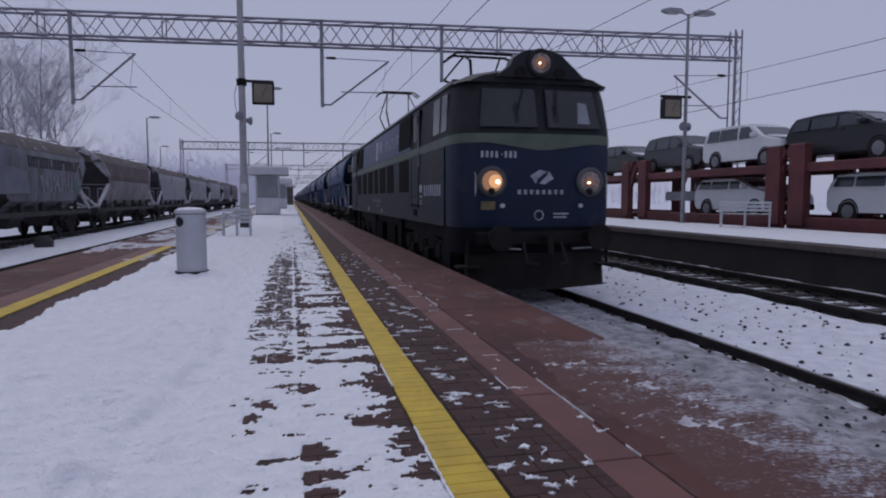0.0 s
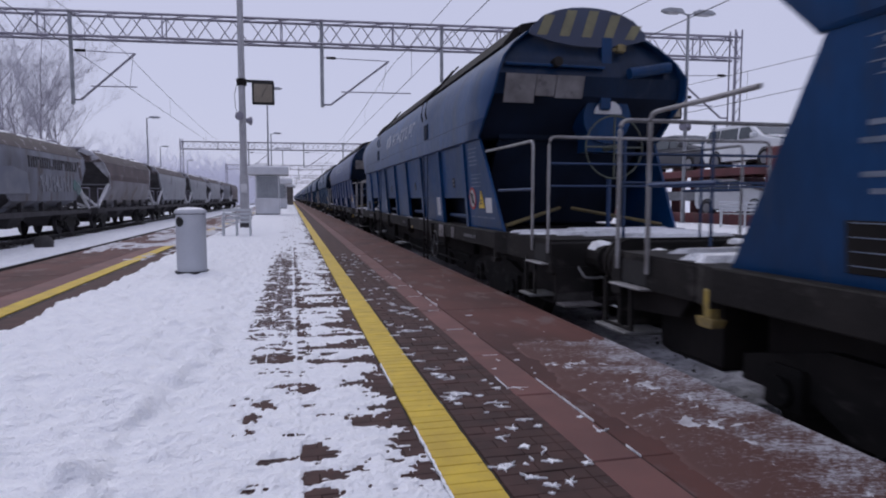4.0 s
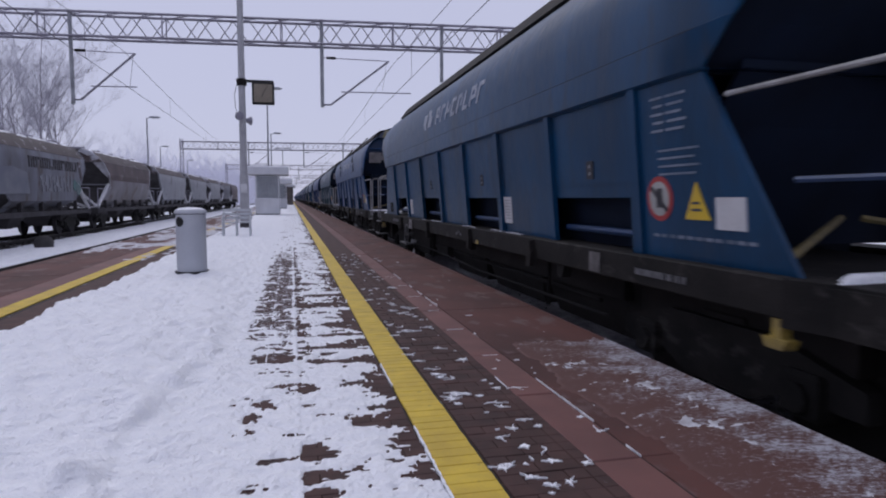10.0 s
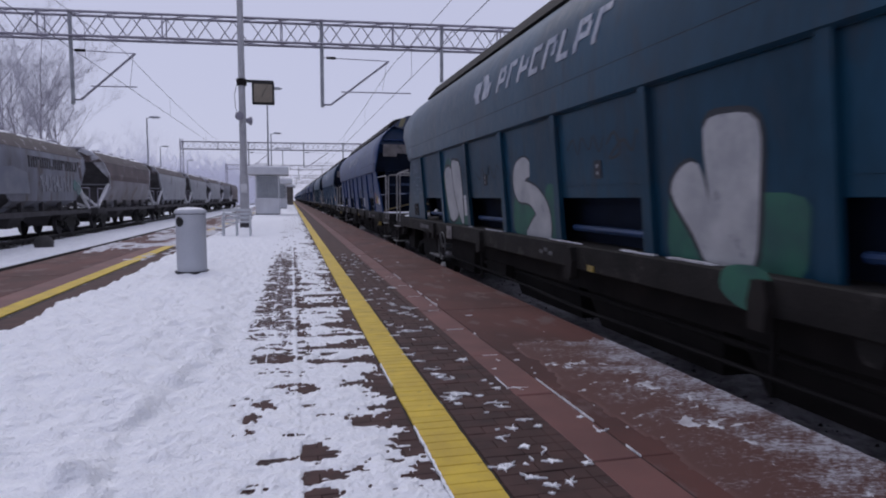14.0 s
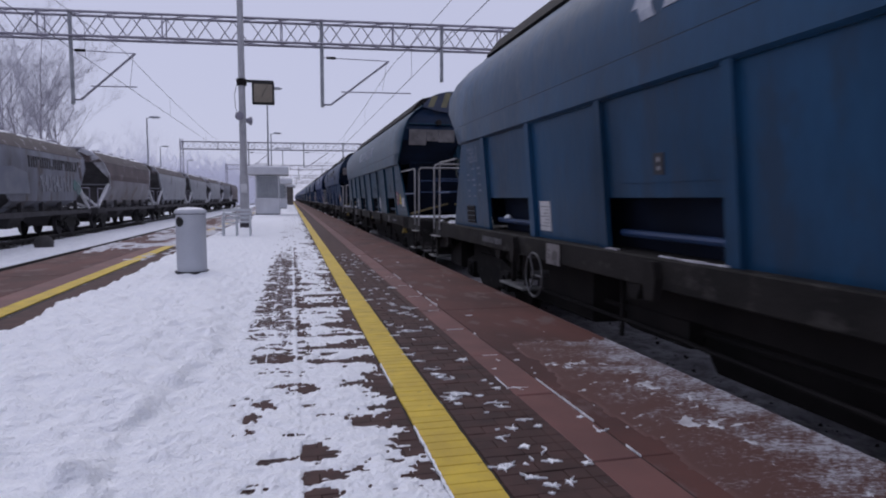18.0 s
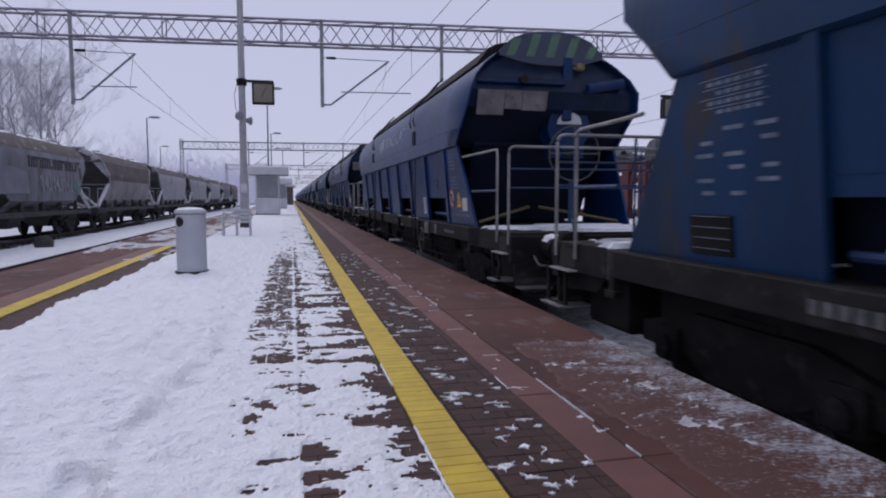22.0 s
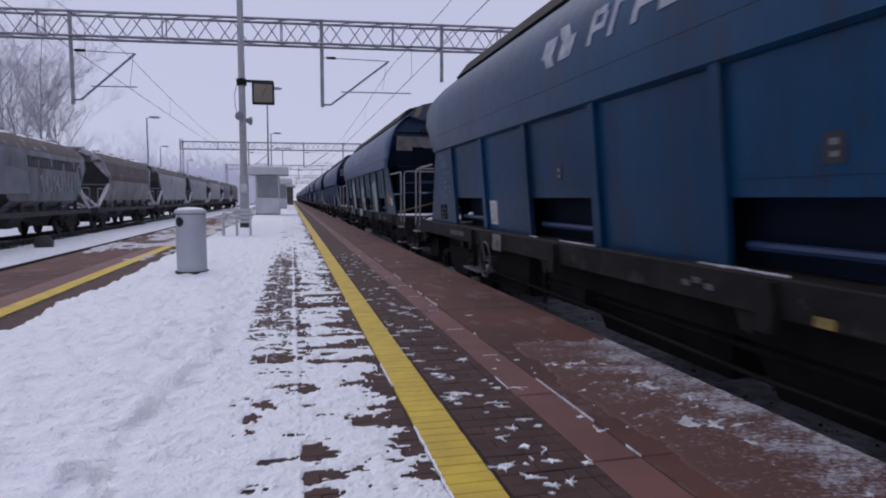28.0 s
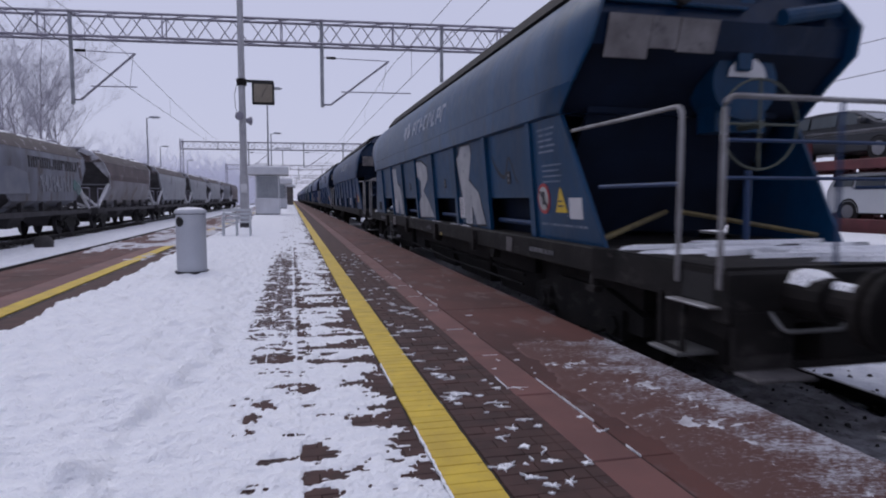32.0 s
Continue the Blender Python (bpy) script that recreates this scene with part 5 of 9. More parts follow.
        part("frame_plate", Shape().box(xp - 0.006, 1.4, 1.04, xp + 0.006, 1.6, 1.22), GRIMY_PLATE, w, "small grimy frame plate")
        part("frame_mark", Shape().box(xp - 0.006, 5.28, 1.03, xp + 0.006, 5.41, 1.085), YELLOW_DIRTY, w)
        tagged(part("frame_print", bars(s * 1.497, [(6.27 + 0.13 * i, 6.36 + 0.13 * i, 1.1 + 0.03 * (i % 2), 1.14 + 0.03 * (i % 2)) for i in range(3)] + [(0.1 + 0.09 * i - (0.05 if i > 3 else 0), 0.16 + 0.09 * i, 1.1, 1.15) for i in range(8)] + [(12.6 + 0.1 * i, 12.67 + 0.1 * i, 1.09, 1.17) for i in range(9)], 0.006), FRAME_PRINT, w, "faded print on the frame"), kind="stuff")
        xq = s * 1.472
        rows = []
        for i in range(5):
            rows += [(0.24 + 0.03 * (i % 3), 0.5 - 0.02 * (i % 2), 2.47 - 0.062 * i, 2.49 - 0.062 * i), (0.53, 0.7 - 0.03 * (i % 2), 2.47 - 0.062 * i, 2.49 - 0.062 * i)]
        for i in range(4):
            rows += [(0.1 + 0.05 * (i % 2), 0.62, 2.07 - 0.06 * i, 2.086 - 0.06 * i)]
        for i in range(11):
            rows += [(-0.45 + 0.11 * i, -0.37 + 0.11 * i, 1.41, 1.435)]
        tagged(part("panel_print", tuck(bars(xq, rows, 0.003)), FAINT, w, "faint worn print on the corner panel"), kind="stuff")
        e1 = BAY0 + BAYS * BAY + 0.2
        rows = []
        for i in range(4):
            z = 2.5 - 0.062 * i
            rows += [(e1 + 0.15, e1 + 0.8 - 0.04 * (i % 2), z, z + 0.006)] + [(e1 + 0.2 + 0.09 * k, e1 + 0.26 + 0.09 * k, z - 0.04, z - 0.015) for k in range(6 - i % 2)]
        for i in range(6):
            for k in range(3):
                if (i + k) % 3 < 2:
                    rows += [(e1 + 0.08 + 0.3 * k, e1 + 0.26 + 0.3 * k - 0.05 * (i % 2), 2.16 - 0.085 * i, 2.188 - 0.085 * i)]
        tagged(part("corner_print", tuck(bars(xq, rows, 0.003)), FAINT, w, "faint worn print on the corner panel"), kind="stuff")
        part("data_board", tuck(Shape().box(xq - 0.012, e1 + 0.5, 1.32, xq + 0.005, e1 + 0.95, 1.6, 0.004)), IRON, w, "dark slotted notice board")
        tagged(part("data_grid", tuck(bars(xq - 0.012, [(e1 + 0.53, e1 + 0.92, 1.36 + 0.075 * i, 1.366 + 0.075 * i) for i in range(4)], 0.004)), FAINT, w), kind="stuff")
        part("spare_plate", tuck(Shape().box(xq - 0.006, -0.36, 1.5, xq + 0.006, -0.06, 1.72)), PLACARD, w, "small white plate")
        ring_a = part("warning_roundel", tuck(Shape().disc((xq, 0.62, 1.71), "x", 0.175, 0.012, 24)), SIGN_RED, w, "red and white round warning sign")
        part("roundel_field", tuck(Shape().disc((xq + s * 0.004, 0.62, 1.71), "x", 0.135, 0.012, 24)), SIGN_PALE, ring_a)
        part("roundel_mark", tuck(Shape().box(xq + s * 0.006 - 0.007, 0.57, 1.64, xq + s * 0.006 + 0.007, 0.65, 1.79).prism([(0.5, 1.63), (0.53, 1.61), (0.74, 1.79), (0.71, 1.81)], "x", xq + s * 0.006 - 0.0075, xq + s * 0.006 + 0.0075)), SIGN_DARK, ring_a, "dark struck-out pictogram")
        tri = [(0.29, 1.56), (0.0, 1.56), (0.15, 1.83)]
        tr = part("warning_triangle", tuck(Shape().prism(tri, "x", xq - 0.008, xq + 0.008)), SIGN_YELLOW, w, "yellow triangular warning sign")
        part("triangle_mark", tuck(Shape().box(xq - 0.011, 0.09, 1.62, xq + 0.011, 0.21, 1.64).box(xq - 0.011, 0.11, 1.67, xq + 0.011, 0.2, 1.69)), INK, tr)
        pl = part("placard", tuck(Shape().box(s * 1.455 - 0.008, 4.17, 1.38, s * 1.455 + 0.008, 4.46, 1.73)), PLACARD, w, "white document holder")
        pl2 = part("placard", tuck(Shape().box(s * 1.455 - 0.008, 11.26, 1.34, s * 1.455 + 0.008, 11.56, 1.68)), PLACARD, w, "white document holder")
        if s == -1:
            tagged(part("placard_print", tuck(bars(s * 1.464, [(11.29, 11.53 - 0.06 * (i % 3), 1.39 + 0.037 * i, 1.4 + 0.037 * i) for i in range(7)], 0.003)), PRINT_GREY, pl2), kind="stuff")
        tagged(part("placard_print", tuck(bars(s * 1.464, [(4.2, 4.43 - 0.05 * (i % 2), 1.44 + 0.04 * i, 1.45 + 0.04 * i) for i in range(7)], 0.003)), PRINT_GREY, pl), kind="stuff")
        for k in (0, 2, 4):
            hn = part("hatch_number", tuck(Shape().box(s * 1.452 - 0.006, BAY0 + k * BAY + 0.82, 1.9, s * 1.452 + 0.006, BAY0 + k * BAY + 0.96, 2.07)), SIGN_DARK, w, "small dark number square")
            part("number_bar", tuck(Shape().box(s * 1.46 - 0.002, BAY0 + k * BAY + 0.872, 1.935, s * 1.46 + 0.002, BAY0 + k * BAY + 0.905, 1.965).box(s * 1.46 - 0.002, BAY0 + k * BAY + 0.872, 2.0, s * 1.46 + 0.002, BAY0 + k * BAY + 0.905, 2.035)), PRINT_GREY, hn)
        # painted emblem and lettering of the owner, as plain shapes
        bulge = lambda z: 1.507 + (z - 2.88) * 0.01 if z < 3.18 else (1.51 - (z - 3.18) * 0.148 if z < 3.45 else 1.47 - (z - 3.45) * 0.478)

        def mark(sh, y_a, y_b, z_a, z_b, skew):
            cuts = [z_a] + [c for c in (3.18, 3.45) if z_a < c < z_b] + [z_b]
            for za, zb in zip(cuts, cuts[1:]):
                quad = [(y_a - skew * (za - z_a), za), (y_b - skew * (za - z_a), za), (y_b - skew * (zb - z_a), zb), (y_a - skew * (zb - z_a), zb)]
                sh.add([(s * (bulge(z) + 0.008), y, z) for y, z in quad] + [(s * (bulge(z) - 0.004), y, z) for y, z in quad], [(0, 1, 2, 3), (7, 6, 5, 4), (0, 4, 5, 1), (1, 5, 6, 2), (2, 6, 7, 3), (3, 7, 4, 0)])

        em, le = Shape(), Shape()
        mark(em, 9.32, 9.0, 3.22, 3.4, 0.5)
        mark(em, 9.16, 8.96, 3.1, 3.22, -0.6)
        mark(em, 8.86, 8.56, 3.12, 3.32, 0.5)
        mark(em, 8.8, 8.58, 3.32, 3.46, -0.6)
        for i in range(8):
            y0 = 8.2 - 0.4 * i
            mark(le, y0, y0 - 0.085, 3.12, 3.42, 0.35)
            if i % 3 != 2:
                mark(le, y0 - 0.18, y0 - 0.34, 3.355, 3.42, 0.35)
            if i % 3 != 1:
                mark(le, y0 - 0.085, y0 - 0.27, 3.12 if i % 2 else 3.22, 3.18 if i % 2 else 3.28, 0.35)
            if i % 2 == 0:
                mark(le, y0 - 0.26, y0 - 0.34, 3.22, 3.35, 0.35)
        tagged(part("emblem", em, LETTER, w, "plain white two-part emblem"), kind="stuff")
        tagged(part("owner_lettering", le, LETTER, w, "row of plain white marks"), kind="stuff")
    return w


def add_ladder(w):
    for s in (-1, 1):
        for y in (3.8, 10.75):
            x = s * 1.5
            lad, foot = Shape(), Shape()
            for a in (-0.185, 0.185):
                lad.tube([(x, y + a, 1.3), (x, y + a, 2.58)], 0.014, 6)
                foot.tube([(x, y + a, 0.45), (x, y + a, 1.3)], 0.016, 6)
            if s == 1:
                part("ladder", lad.add(foot.v, foot.f), LADDER_BLUE, w, "steel side ladder")
                continue
            part("ladder", lad, LADDER_BLUE, w, "steel side ladder")
            part("ladder_foot", foot.tube([(x, y - 0.185, 0.9), (x, y + 0.185, 0.9)], 0.012, 6).tube([(x, y - 0.185, 0.5), (x, y + 0.185, 0.5)], 0.012, 6), IRON, w, "sooty foot of the ladder")
            for i in range(4):
                part("rung", Shape().tube([(x, y - 0.185, 1.32 + 0.395 * i), (x, y + 0.185, 1.32 + 0.395 * i)], 0.011, 6), LADDER_BLUE, w)
            for a in (-0.2, 0.2):
                part("roof_grip", Shape().tube([(s * 1.52, y + a, 3.3), (s * 1.55, y + a, 3.42), (s * 1.5, y + a, 3.7), (s * 1.2, y + a, 4.0), (s * 0.86, y + a, 4.38)], 0.016, 6), IRON, w)
            part("inspection_hatch", Shape().box(s * 1.5 - 0.03, y + (0.1 if y > 9 else -0.26), 2.9, s * 1.5 + 0.03, y + (0.4 if y > 9 else 0.04), 3.2, 0.01), INSIDE, w, "inspection hatch with its hollow painted dark")


WAGON_PAINT = ["blue", "blue", "royal", "steel", "steel", "blue", "teal", "royal", "slate", "teal", "navy", "royal", "navy", "navy", "steel", "teal", "royal", "steel"]
LADDERS = {1, 2, 4, 6, 11, 12, 13, 20}
N_WAGONS = 31
WAGON_Z = RAIL_Z
wagons = []
first = build_wagon()
START = 13.412           # where the zeroth wagon's body would begin


def recolour(w, tone):
    for o in w.children_recursive:
        if o.type == "MESH" and o.data.materials[0] == PAINTS["blue"]:
            o.material_slots[0].link = "OBJECT"
            o.material_slots[0].material = PAINTS[tone]


TONE_WORDS = {"blue": "bright blue", "royal": "royal blue", "navy": "grimy navy blue", "steel": "faded steel blue", "teal": "dull teal blue", "slate": "dusty slate blue"}
# wagons that stay far off do without the small fittings
SMALL = {"lashing_bracket", "shell_seam", "inner_beam", "plate_print", "foot_board", "board_hanger", "panel_print", "corner_print", "frame_print", "number_bar", "frame_plate", "frame_mark", "data_grid", "placard_print", "hatch_number", "triangle_mark", "roundel_mark", "roundel_field", "air_hose", "coupling", "brake_rigging", "shunter_grip", "front_step", "step_hanger", "hook", "lug", "bracket", "bracket_lamp", "railing_bar", "railing_post", "mid_rail", "axle", "stripe", "post", "end_ledge", "handwheel_post", "diagonal_brace", "pipe", "drum_label", "data_board", "spare_plate", "discharge_chute", "emblem", "air_cylinder", "buffer", "brake_gear", "step", "upper_step", "side_brake_wheel", "snow_clump", "brake_rod", "ledge_snow", "side_pocket", "end_bracket", "deck_snow"}
for n in range(1, N_WAGONS + 1):
    w = first if n == 1 else copy_thing(first, Matrix())
    if n > 18:
        for o in reversed(w.children_recursive):
            kind = o.name.split(".")[0]
            if kind in SMALL or (kind in ("rib", "side_panel", "end_panel", "handrail", "roof_rim") and o.bound_box[0][0] > 0):
                bpy.data.objects.remove(o)
    for o in [o for o in w.children if o.name.split(".")[0] in ("bracket", "hook", "upper_step", "pipe", "step", "step_hanger", "side_brake_wheel") and min(q[0] for q in o.bound_box) > 0.5]:
        bpy.data.objects.remove(o)
    wagons.append(w)
for n, w in enumerate(wagons, 1):
    tone = WAGON_PAINT[n - 1] if n <= len(WAGON_PAINT) else ("blue", "royal", "steel", "teal", "navy")[n % 5]
    recolour(w, tone)
    text = TONE_WORDS[tone] + " hopper wagon with rounded roof"
    if n in LADDERS:
        add_ladder(w)
        text += " and side ladder"
    if n in (1, 7, 16, 18):
        text += ", silver graffiti"
    tagged(w, text)
    w.matrix_basis = pose(TRACK, START + PITCH * n, WAGON_Z)



def spray(w, lines, colour, words, lift=0.0):
    """Freehand sprayed letters; each stroke runs through (y, z, half width)."""
    for k, line in enumerate(lines):
        sh, x = Shape(), -1.4535 - lift - 0.0004 * k
        for (ya, za, wa), (yb, zb, wb) in zip(line, line[1:]):
            d = Vector((yb - ya, zb - za)).normalized()
            q = [(ya - d.x * wa * 0.5 - d.y * wa, za - d.y * wa * 0.5 + d.x * wa), (yb + d.x * wb * 0.5 - d.y * wb, zb + d.y * wb * 0.5 + d.x * wb), (yb + d.x * wb * 0.5 + d.y * wb, zb + d.y * wb * 0.5 - d.x * wb), (ya - d.x * wa * 0.5 + d.y * wa, za - d.y * wa * 0.5 - d.x * wa)]
            x -= 0.0002
            sh.add([(x, p, r) for p, r in q], [(0, 1, 2, 3)])
        part("sprayed_letter", tuck(sh), colour, w, words)


spray(wagons[0], [
    [(9.6, 2.36, 0.02), (9.7, 2.37, 0.03), (9.8, 2.3, 0.035), (9.83, 2.2, 0.04), (9.78, 2.11, 0.035), (9.68, 2.1, 0.025), (9.6, 2.16, 0.012)],
    [(9.62, 2.46, 0.02), (9.52, 2.34, 0.045), (9.42, 2.17, 0.05), (9.36, 2.34, 0.045), (9.34, 2.56, 0.03)],
    [(9.14, 2.22, 0.03), (9.15, 2.4, 0.05), (9.14, 2.54, 0.04), (8.95, 2.56, 0.045), (8.77, 2.5, 0.05), (8.76, 2.38, 0.055), (8.9, 2.3, 0.05), (9.06, 2.28, 0.035), (8.92, 2.14, 0.035), (8.73, 1.95, 0.03), (8.66, 1.89, 0.025), (8.6, 1.95, 0.016), (8.58, 2.1, 0.014), (8.64, 2.2, 0.013)],
], GRAF_MID, "silver-grey sprayed letters running down the panel")
spray(wagons[0], [
    [(13.33, 2.19, 0.016), (13.22, 2.36, 0.025), (13.18, 2.5, 0.02)],
    [(13.26, 2.33, 0.018), (13.06, 2.38, 0.018)],
    [(13.12, 2.18, 0.02), (13.02, 2.36, 0.03), (12.98, 2.52, 0.022)],
    [(12.94, 2.48, 0.02), (12.68, 2.52, 0.025), (12.8, 2.32, 0.03), (12.96, 2.15, 0.03), (12.7, 2.2, 0.025), (12.62, 2.12, 0.014)],
    [(12.5, 2.16, 0.02), (12.5, 2.4, 0.035), (12.46, 2.57, 0.025)],
    [(12.12, 2.58, 0.02), (12.32, 2.4, 0.035), (12.44, 2.33, 0.03), (12.26, 2.22, 0.03), (12.14, 2.0, 0.025), (12.02, 1.9, 0.014)],
    [(13.45, 1.9, 0.012), (13.28, 2.02, 0.02), (13.2, 2.04, 0.012)],
], GRAF_FAINT, "faded silver sprayed letters running down the panel")


def curve(pts, closed, steps=6):
    """A smooth line through points of any size."""
    pts = [np.array(p, float) for p in pts]
    n = len(pts)
    out = []
    for i in range(n if closed else n - 1):
        q = [pts[(i + k) % n] if closed else pts[max(0, min(n - 1, i + k))] for k in (-1, 0, 1, 2)]
        for k in range(steps):
            t = k / steps
            out.append(0.5 * (2 * q[1] + (q[2] - q[0]) * t + (2 * q[0] - 5 * q[1] + 4 * q[2] - q[3]) * t * t + (3 * q[1] - q[0] - 3 * q[2] + q[3]) * t ** 3))
    return out if closed else out + [pts[-1]]


def blot(w, outline, colour, words, lift=0.0, on_frame=False, rounded=3):
    """A filled patch of spray paint inside an outline of (y, z)."""
    line = curve(outline, True, rounded)
    sh = Shape().add([(-1.492 - lift if on_frame else -1.4535 - lift, p[0], p[1]) for p in line], [tuple(range(len(line)))])
    part("sprayed_patch" if colour not in (GRAF, GRAF_DARK) else "sprayed_letter", sh if on_frame else tuck(sh), colour, w, words)


def letter(w, outline, words, lift=0.0, rounded=2):
    """A silver letter with a dark outline round it."""
    c = np.mean(np.array(outline), axis=0)
    big = [tuple(c + (np.array(p) - c) * (1 + 0.045 / max(0.12, np.linalg.norm(np.array(p) - c)))) for p in outline]
    blot(w, big, GRAF_DARK, "dark outline of a sprayed letter", 0.0012 + lift, False, rounded)
    blot(w, outline, GRAF, words, 0.003 + lift, False, rounded)


def stroke(w, line, colour, words, lift=0.0):
    """A sprayed line of changing width through (y, z, half width)."""
    pts = curve(line, False, 6)
    left, right = [], []
    for i, p in enumerate(pts):
        d = pts[min(i + 1, len(pts) - 1)][:2] - pts[max(i - 1, 0)][:2]
        d = d / max(1e-6, np.linalg.norm(d))
        left.append((p[0] - d[1] * p[2], p[1] + d[0] * p[2]))
        right.append((p[0] + d[1] * p[2], p[1] - d[0] * p[2]))
    n = len(pts)
    sh = Shape().add([(-1.4535 - lift, y, z) for y, z in left + right], [(i, i + 1, n + i + 1, n + i) for i in range(n - 1)])
    part("sprayed_letter", tuck(sh), colour, w, words)


def snake(w, line, words, lift=0.0):
    stroke(w, [(y, z, r + 0.025) for y, z, r in line], GRAF_DARK, "dark outline of a sprayed letter", 0.0012 + lift)
    stroke(w, line, GRAF, words, 0.003 + lift)


for o in [o for o in wagons[6].children + wagons[15].children if o.name.split(".")[0] == "placard" and o.bound_box[0][0] < 0]:
    if o.bound_box[0][1] < 9 or o.parent == wagons[15]:
        for q in o.children:
            bpy.data.objects.remove(q)
        bpy.data.objects.remove(o)
    else:
        o.matrix_basis = pose(0, -1.24, 0.08)
SILVER = "silver sprayed letter with a dark outline"
g7, g16, g18 = wagons[6], wagons[15], wagons[17]
blot(g7, [(11.65, 2.1), (11.3, 2.42), (11.0, 2.3), (10.5, 1.4), (10.2, 1.7), (10.1, 1.3), (11.4, 1.28)], GRAF_GREEN, "green spray paint behind the letter")
letter(g7, [(11.56, 2.16), (11.05, 2.24), (10.85, 1.72), (10.78, 1.42), (11.34, 1.34)], SILVER, 0.0, 3)
letter(g7, [(10.98, 2.32), (10.7, 2.36), (10.41, 2.22), (10.41, 1.33), (10.62, 1.36), (10.9, 1.8)], SILVER, 0.003, 3)
blot(g7, [(7.8, 1.7), (7.4, 1.75), (7.0, 1.5), (7.4, 1.25), (7.85, 1.28)], GRAF_GREEN, "green spray paint behind the letter")
blot(g7, [(6.75, 1.8), (6.5, 1.85), (6.42, 1.5), (6.42, 1.26), (6.75, 1.28)], GRAF_GREEN, "green spray paint behind the letter")
snake(g7, [(7.2, 2.06, 0.09), (7.38, 2.08, 0.14), (7.6, 1.97, 0.19), (7.6, 1.82, 0.15), (7.3, 1.78, 0.13), (7.05, 1.7, 0.15), (6.86, 1.52, 0.2), (6.9, 1.34, 0.24), (7.15, 1.24, 0.22), (7.42, 1.2, 0.1)], SILVER)
blot(g7, [(4.3, 1.65), (4.2, 1.9), (4.0, 1.5), (3.9, 1.25), (4.3, 1.24)], GRAF_GREEN, "green spray paint behind the letter")
blot(g7, [(3.4, 1.7), (2.95, 1.72), (2.92, 1.5), (3.0, 1.24), (3.5, 1.22)], GRAF_GREEN, "green spray paint behind the letter")
blot(g7, [(3.45, 1.28), (3.1, 1.29), (3.05, 1.1), (3.25, 1.02), (3.5, 1.12)], GRAF_GREEN, "green spray paint run down onto the frame", 0.0, True)
letter(g7, [(4.26, 1.76), (4.1, 1.95), (3.9, 1.95), (3.8, 1.7), (3.84, 2.2), (3.58, 2.27), (3.3, 2.19), (3.3, 1.8), (3.4, 1.23), (3.8, 1.21), (4.0, 1.45)], SILVER, 0.0, 3)
stroke(g7, [(6.1, 2.2, 0.008), (5.95, 2.3, 0.012), (5.85, 2.15, 0.01), (5.75, 2.3, 0.012), (5.6, 2.18, 0.01), (5.5, 2.3, 0.012), (5.4, 2.15, 0.012), (5.3, 2.28, 0.01)], GRAF_DARK, "thin black sprayed scribble")
stroke(g7, [(5.25, 2.2, 0.012), (5.1, 2.3, 0.016), (5.0, 2.12, 0.014), (5.2, 2.08, 0.014), (4.95, 2.22, 0.014), (4.8, 2.12, 0.014), (4.72, 2.28, 0.012), (4.62, 2.12, 0.012)], GRAF_DARK, "thin black sprayed scribble")
stroke(g7, [(9.5, 2.1, 0.008), (9.3, 2.0, 0.012), (9.15, 2.15, 0.012), (8.95, 1.98, 0.012), (8.8, 2.18, 0.012), (8.6, 2.0, 0.012), (8.45, 2.18, 0.01), (8.3, 2.02, 0.01)], GRAF_DARK, "thin black sprayed scribble")
blot(g16, [(11.68, 1.98), (11.3, 2.02), (11.15, 1.6), (11.2, 1.27), (11.62, 1.27)], GRAF_RED, "dark red spray paint behind the letter")
blot(g16, [(10.4, 2.05), (10.05, 2.02), (10.04, 1.6), (10.04, 1.3), (10.4, 1.28)], GRAF_RED, "dark red spray paint behind the letter")
letter(g16, [(11.5, 2.19), (11.02, 2.29), (10.8, 1.8), (10.62, 1.28), (11.14, 1.27), (11.26, 1.75)], SILVER, 0.0, 3)
letter(g16, [(10.99, 2.42), (10.62, 2.42), (10.32, 2.29), (10.37, 1.85), (10.31, 1.26), (10.58, 1.26), (10.82, 1.7)], SILVER, 0.003, 3)
blot(g16, [(11.0, 1.27), (10.72, 1.28), (10.45, 1.2), (10.7, 1.04), (11.0, 1.08)], GRAF_FAINT, "grey spray paint run down onto the frame", 0.0, True)
blot(g16, [(10.35, 1.28), (9.85, 1.28), (9.8, 1.02), (10.3, 1.0)], GRAF_GREEN, "green spray paint run down onto the frame", 0.0, True)
blot(g16, [(8.1, 2.15), (7.85, 2.3), (7.7, 1.9), (7.8, 1.6), (8.1, 1.62)], GRAF_GREEN, "green spray paint behind the letter")
blot(g16, [(8.1, 1.6), (7.7, 1.64), (7.5, 1.4), (7.6, 1.25), (8.1, 1.27)], GRAF_RED, "dark red spray paint behind the letter")
snake(g16, [(7.02, 1.96, 0.1), (7.2, 2.02, 0.15), (7.48, 2.0, 0.2), (7.6, 1.82, 0.21), (7.42, 1.68, 0.16), (7.15, 1.66, 0.1), (6.9, 1.58, 0.14), (6.78, 1.4, 0.19), (6.95, 1.24, 0.2), (7.3, 1.2, 0.16)], SILVER)
blot(g16, [(7.6, 1.26), (7.2, 1.28), (6.7, 1.28), (6.65, 1.08), (7.1, 0.99), (7.45, 1.05)], GRAF, "silver spray paint run down onto the frame", 0.0, True)
letter(g16, [(4.1, 2.16), (3.75, 2.26), (3.6, 2.2), (3.5, 2.34), (3.15, 2.26), (2.98, 2.05), (3.1, 1.6), (3.18, 1.26), (3.62, 1.25), (3.88, 1.75)], SILVER, 0.0, 3)
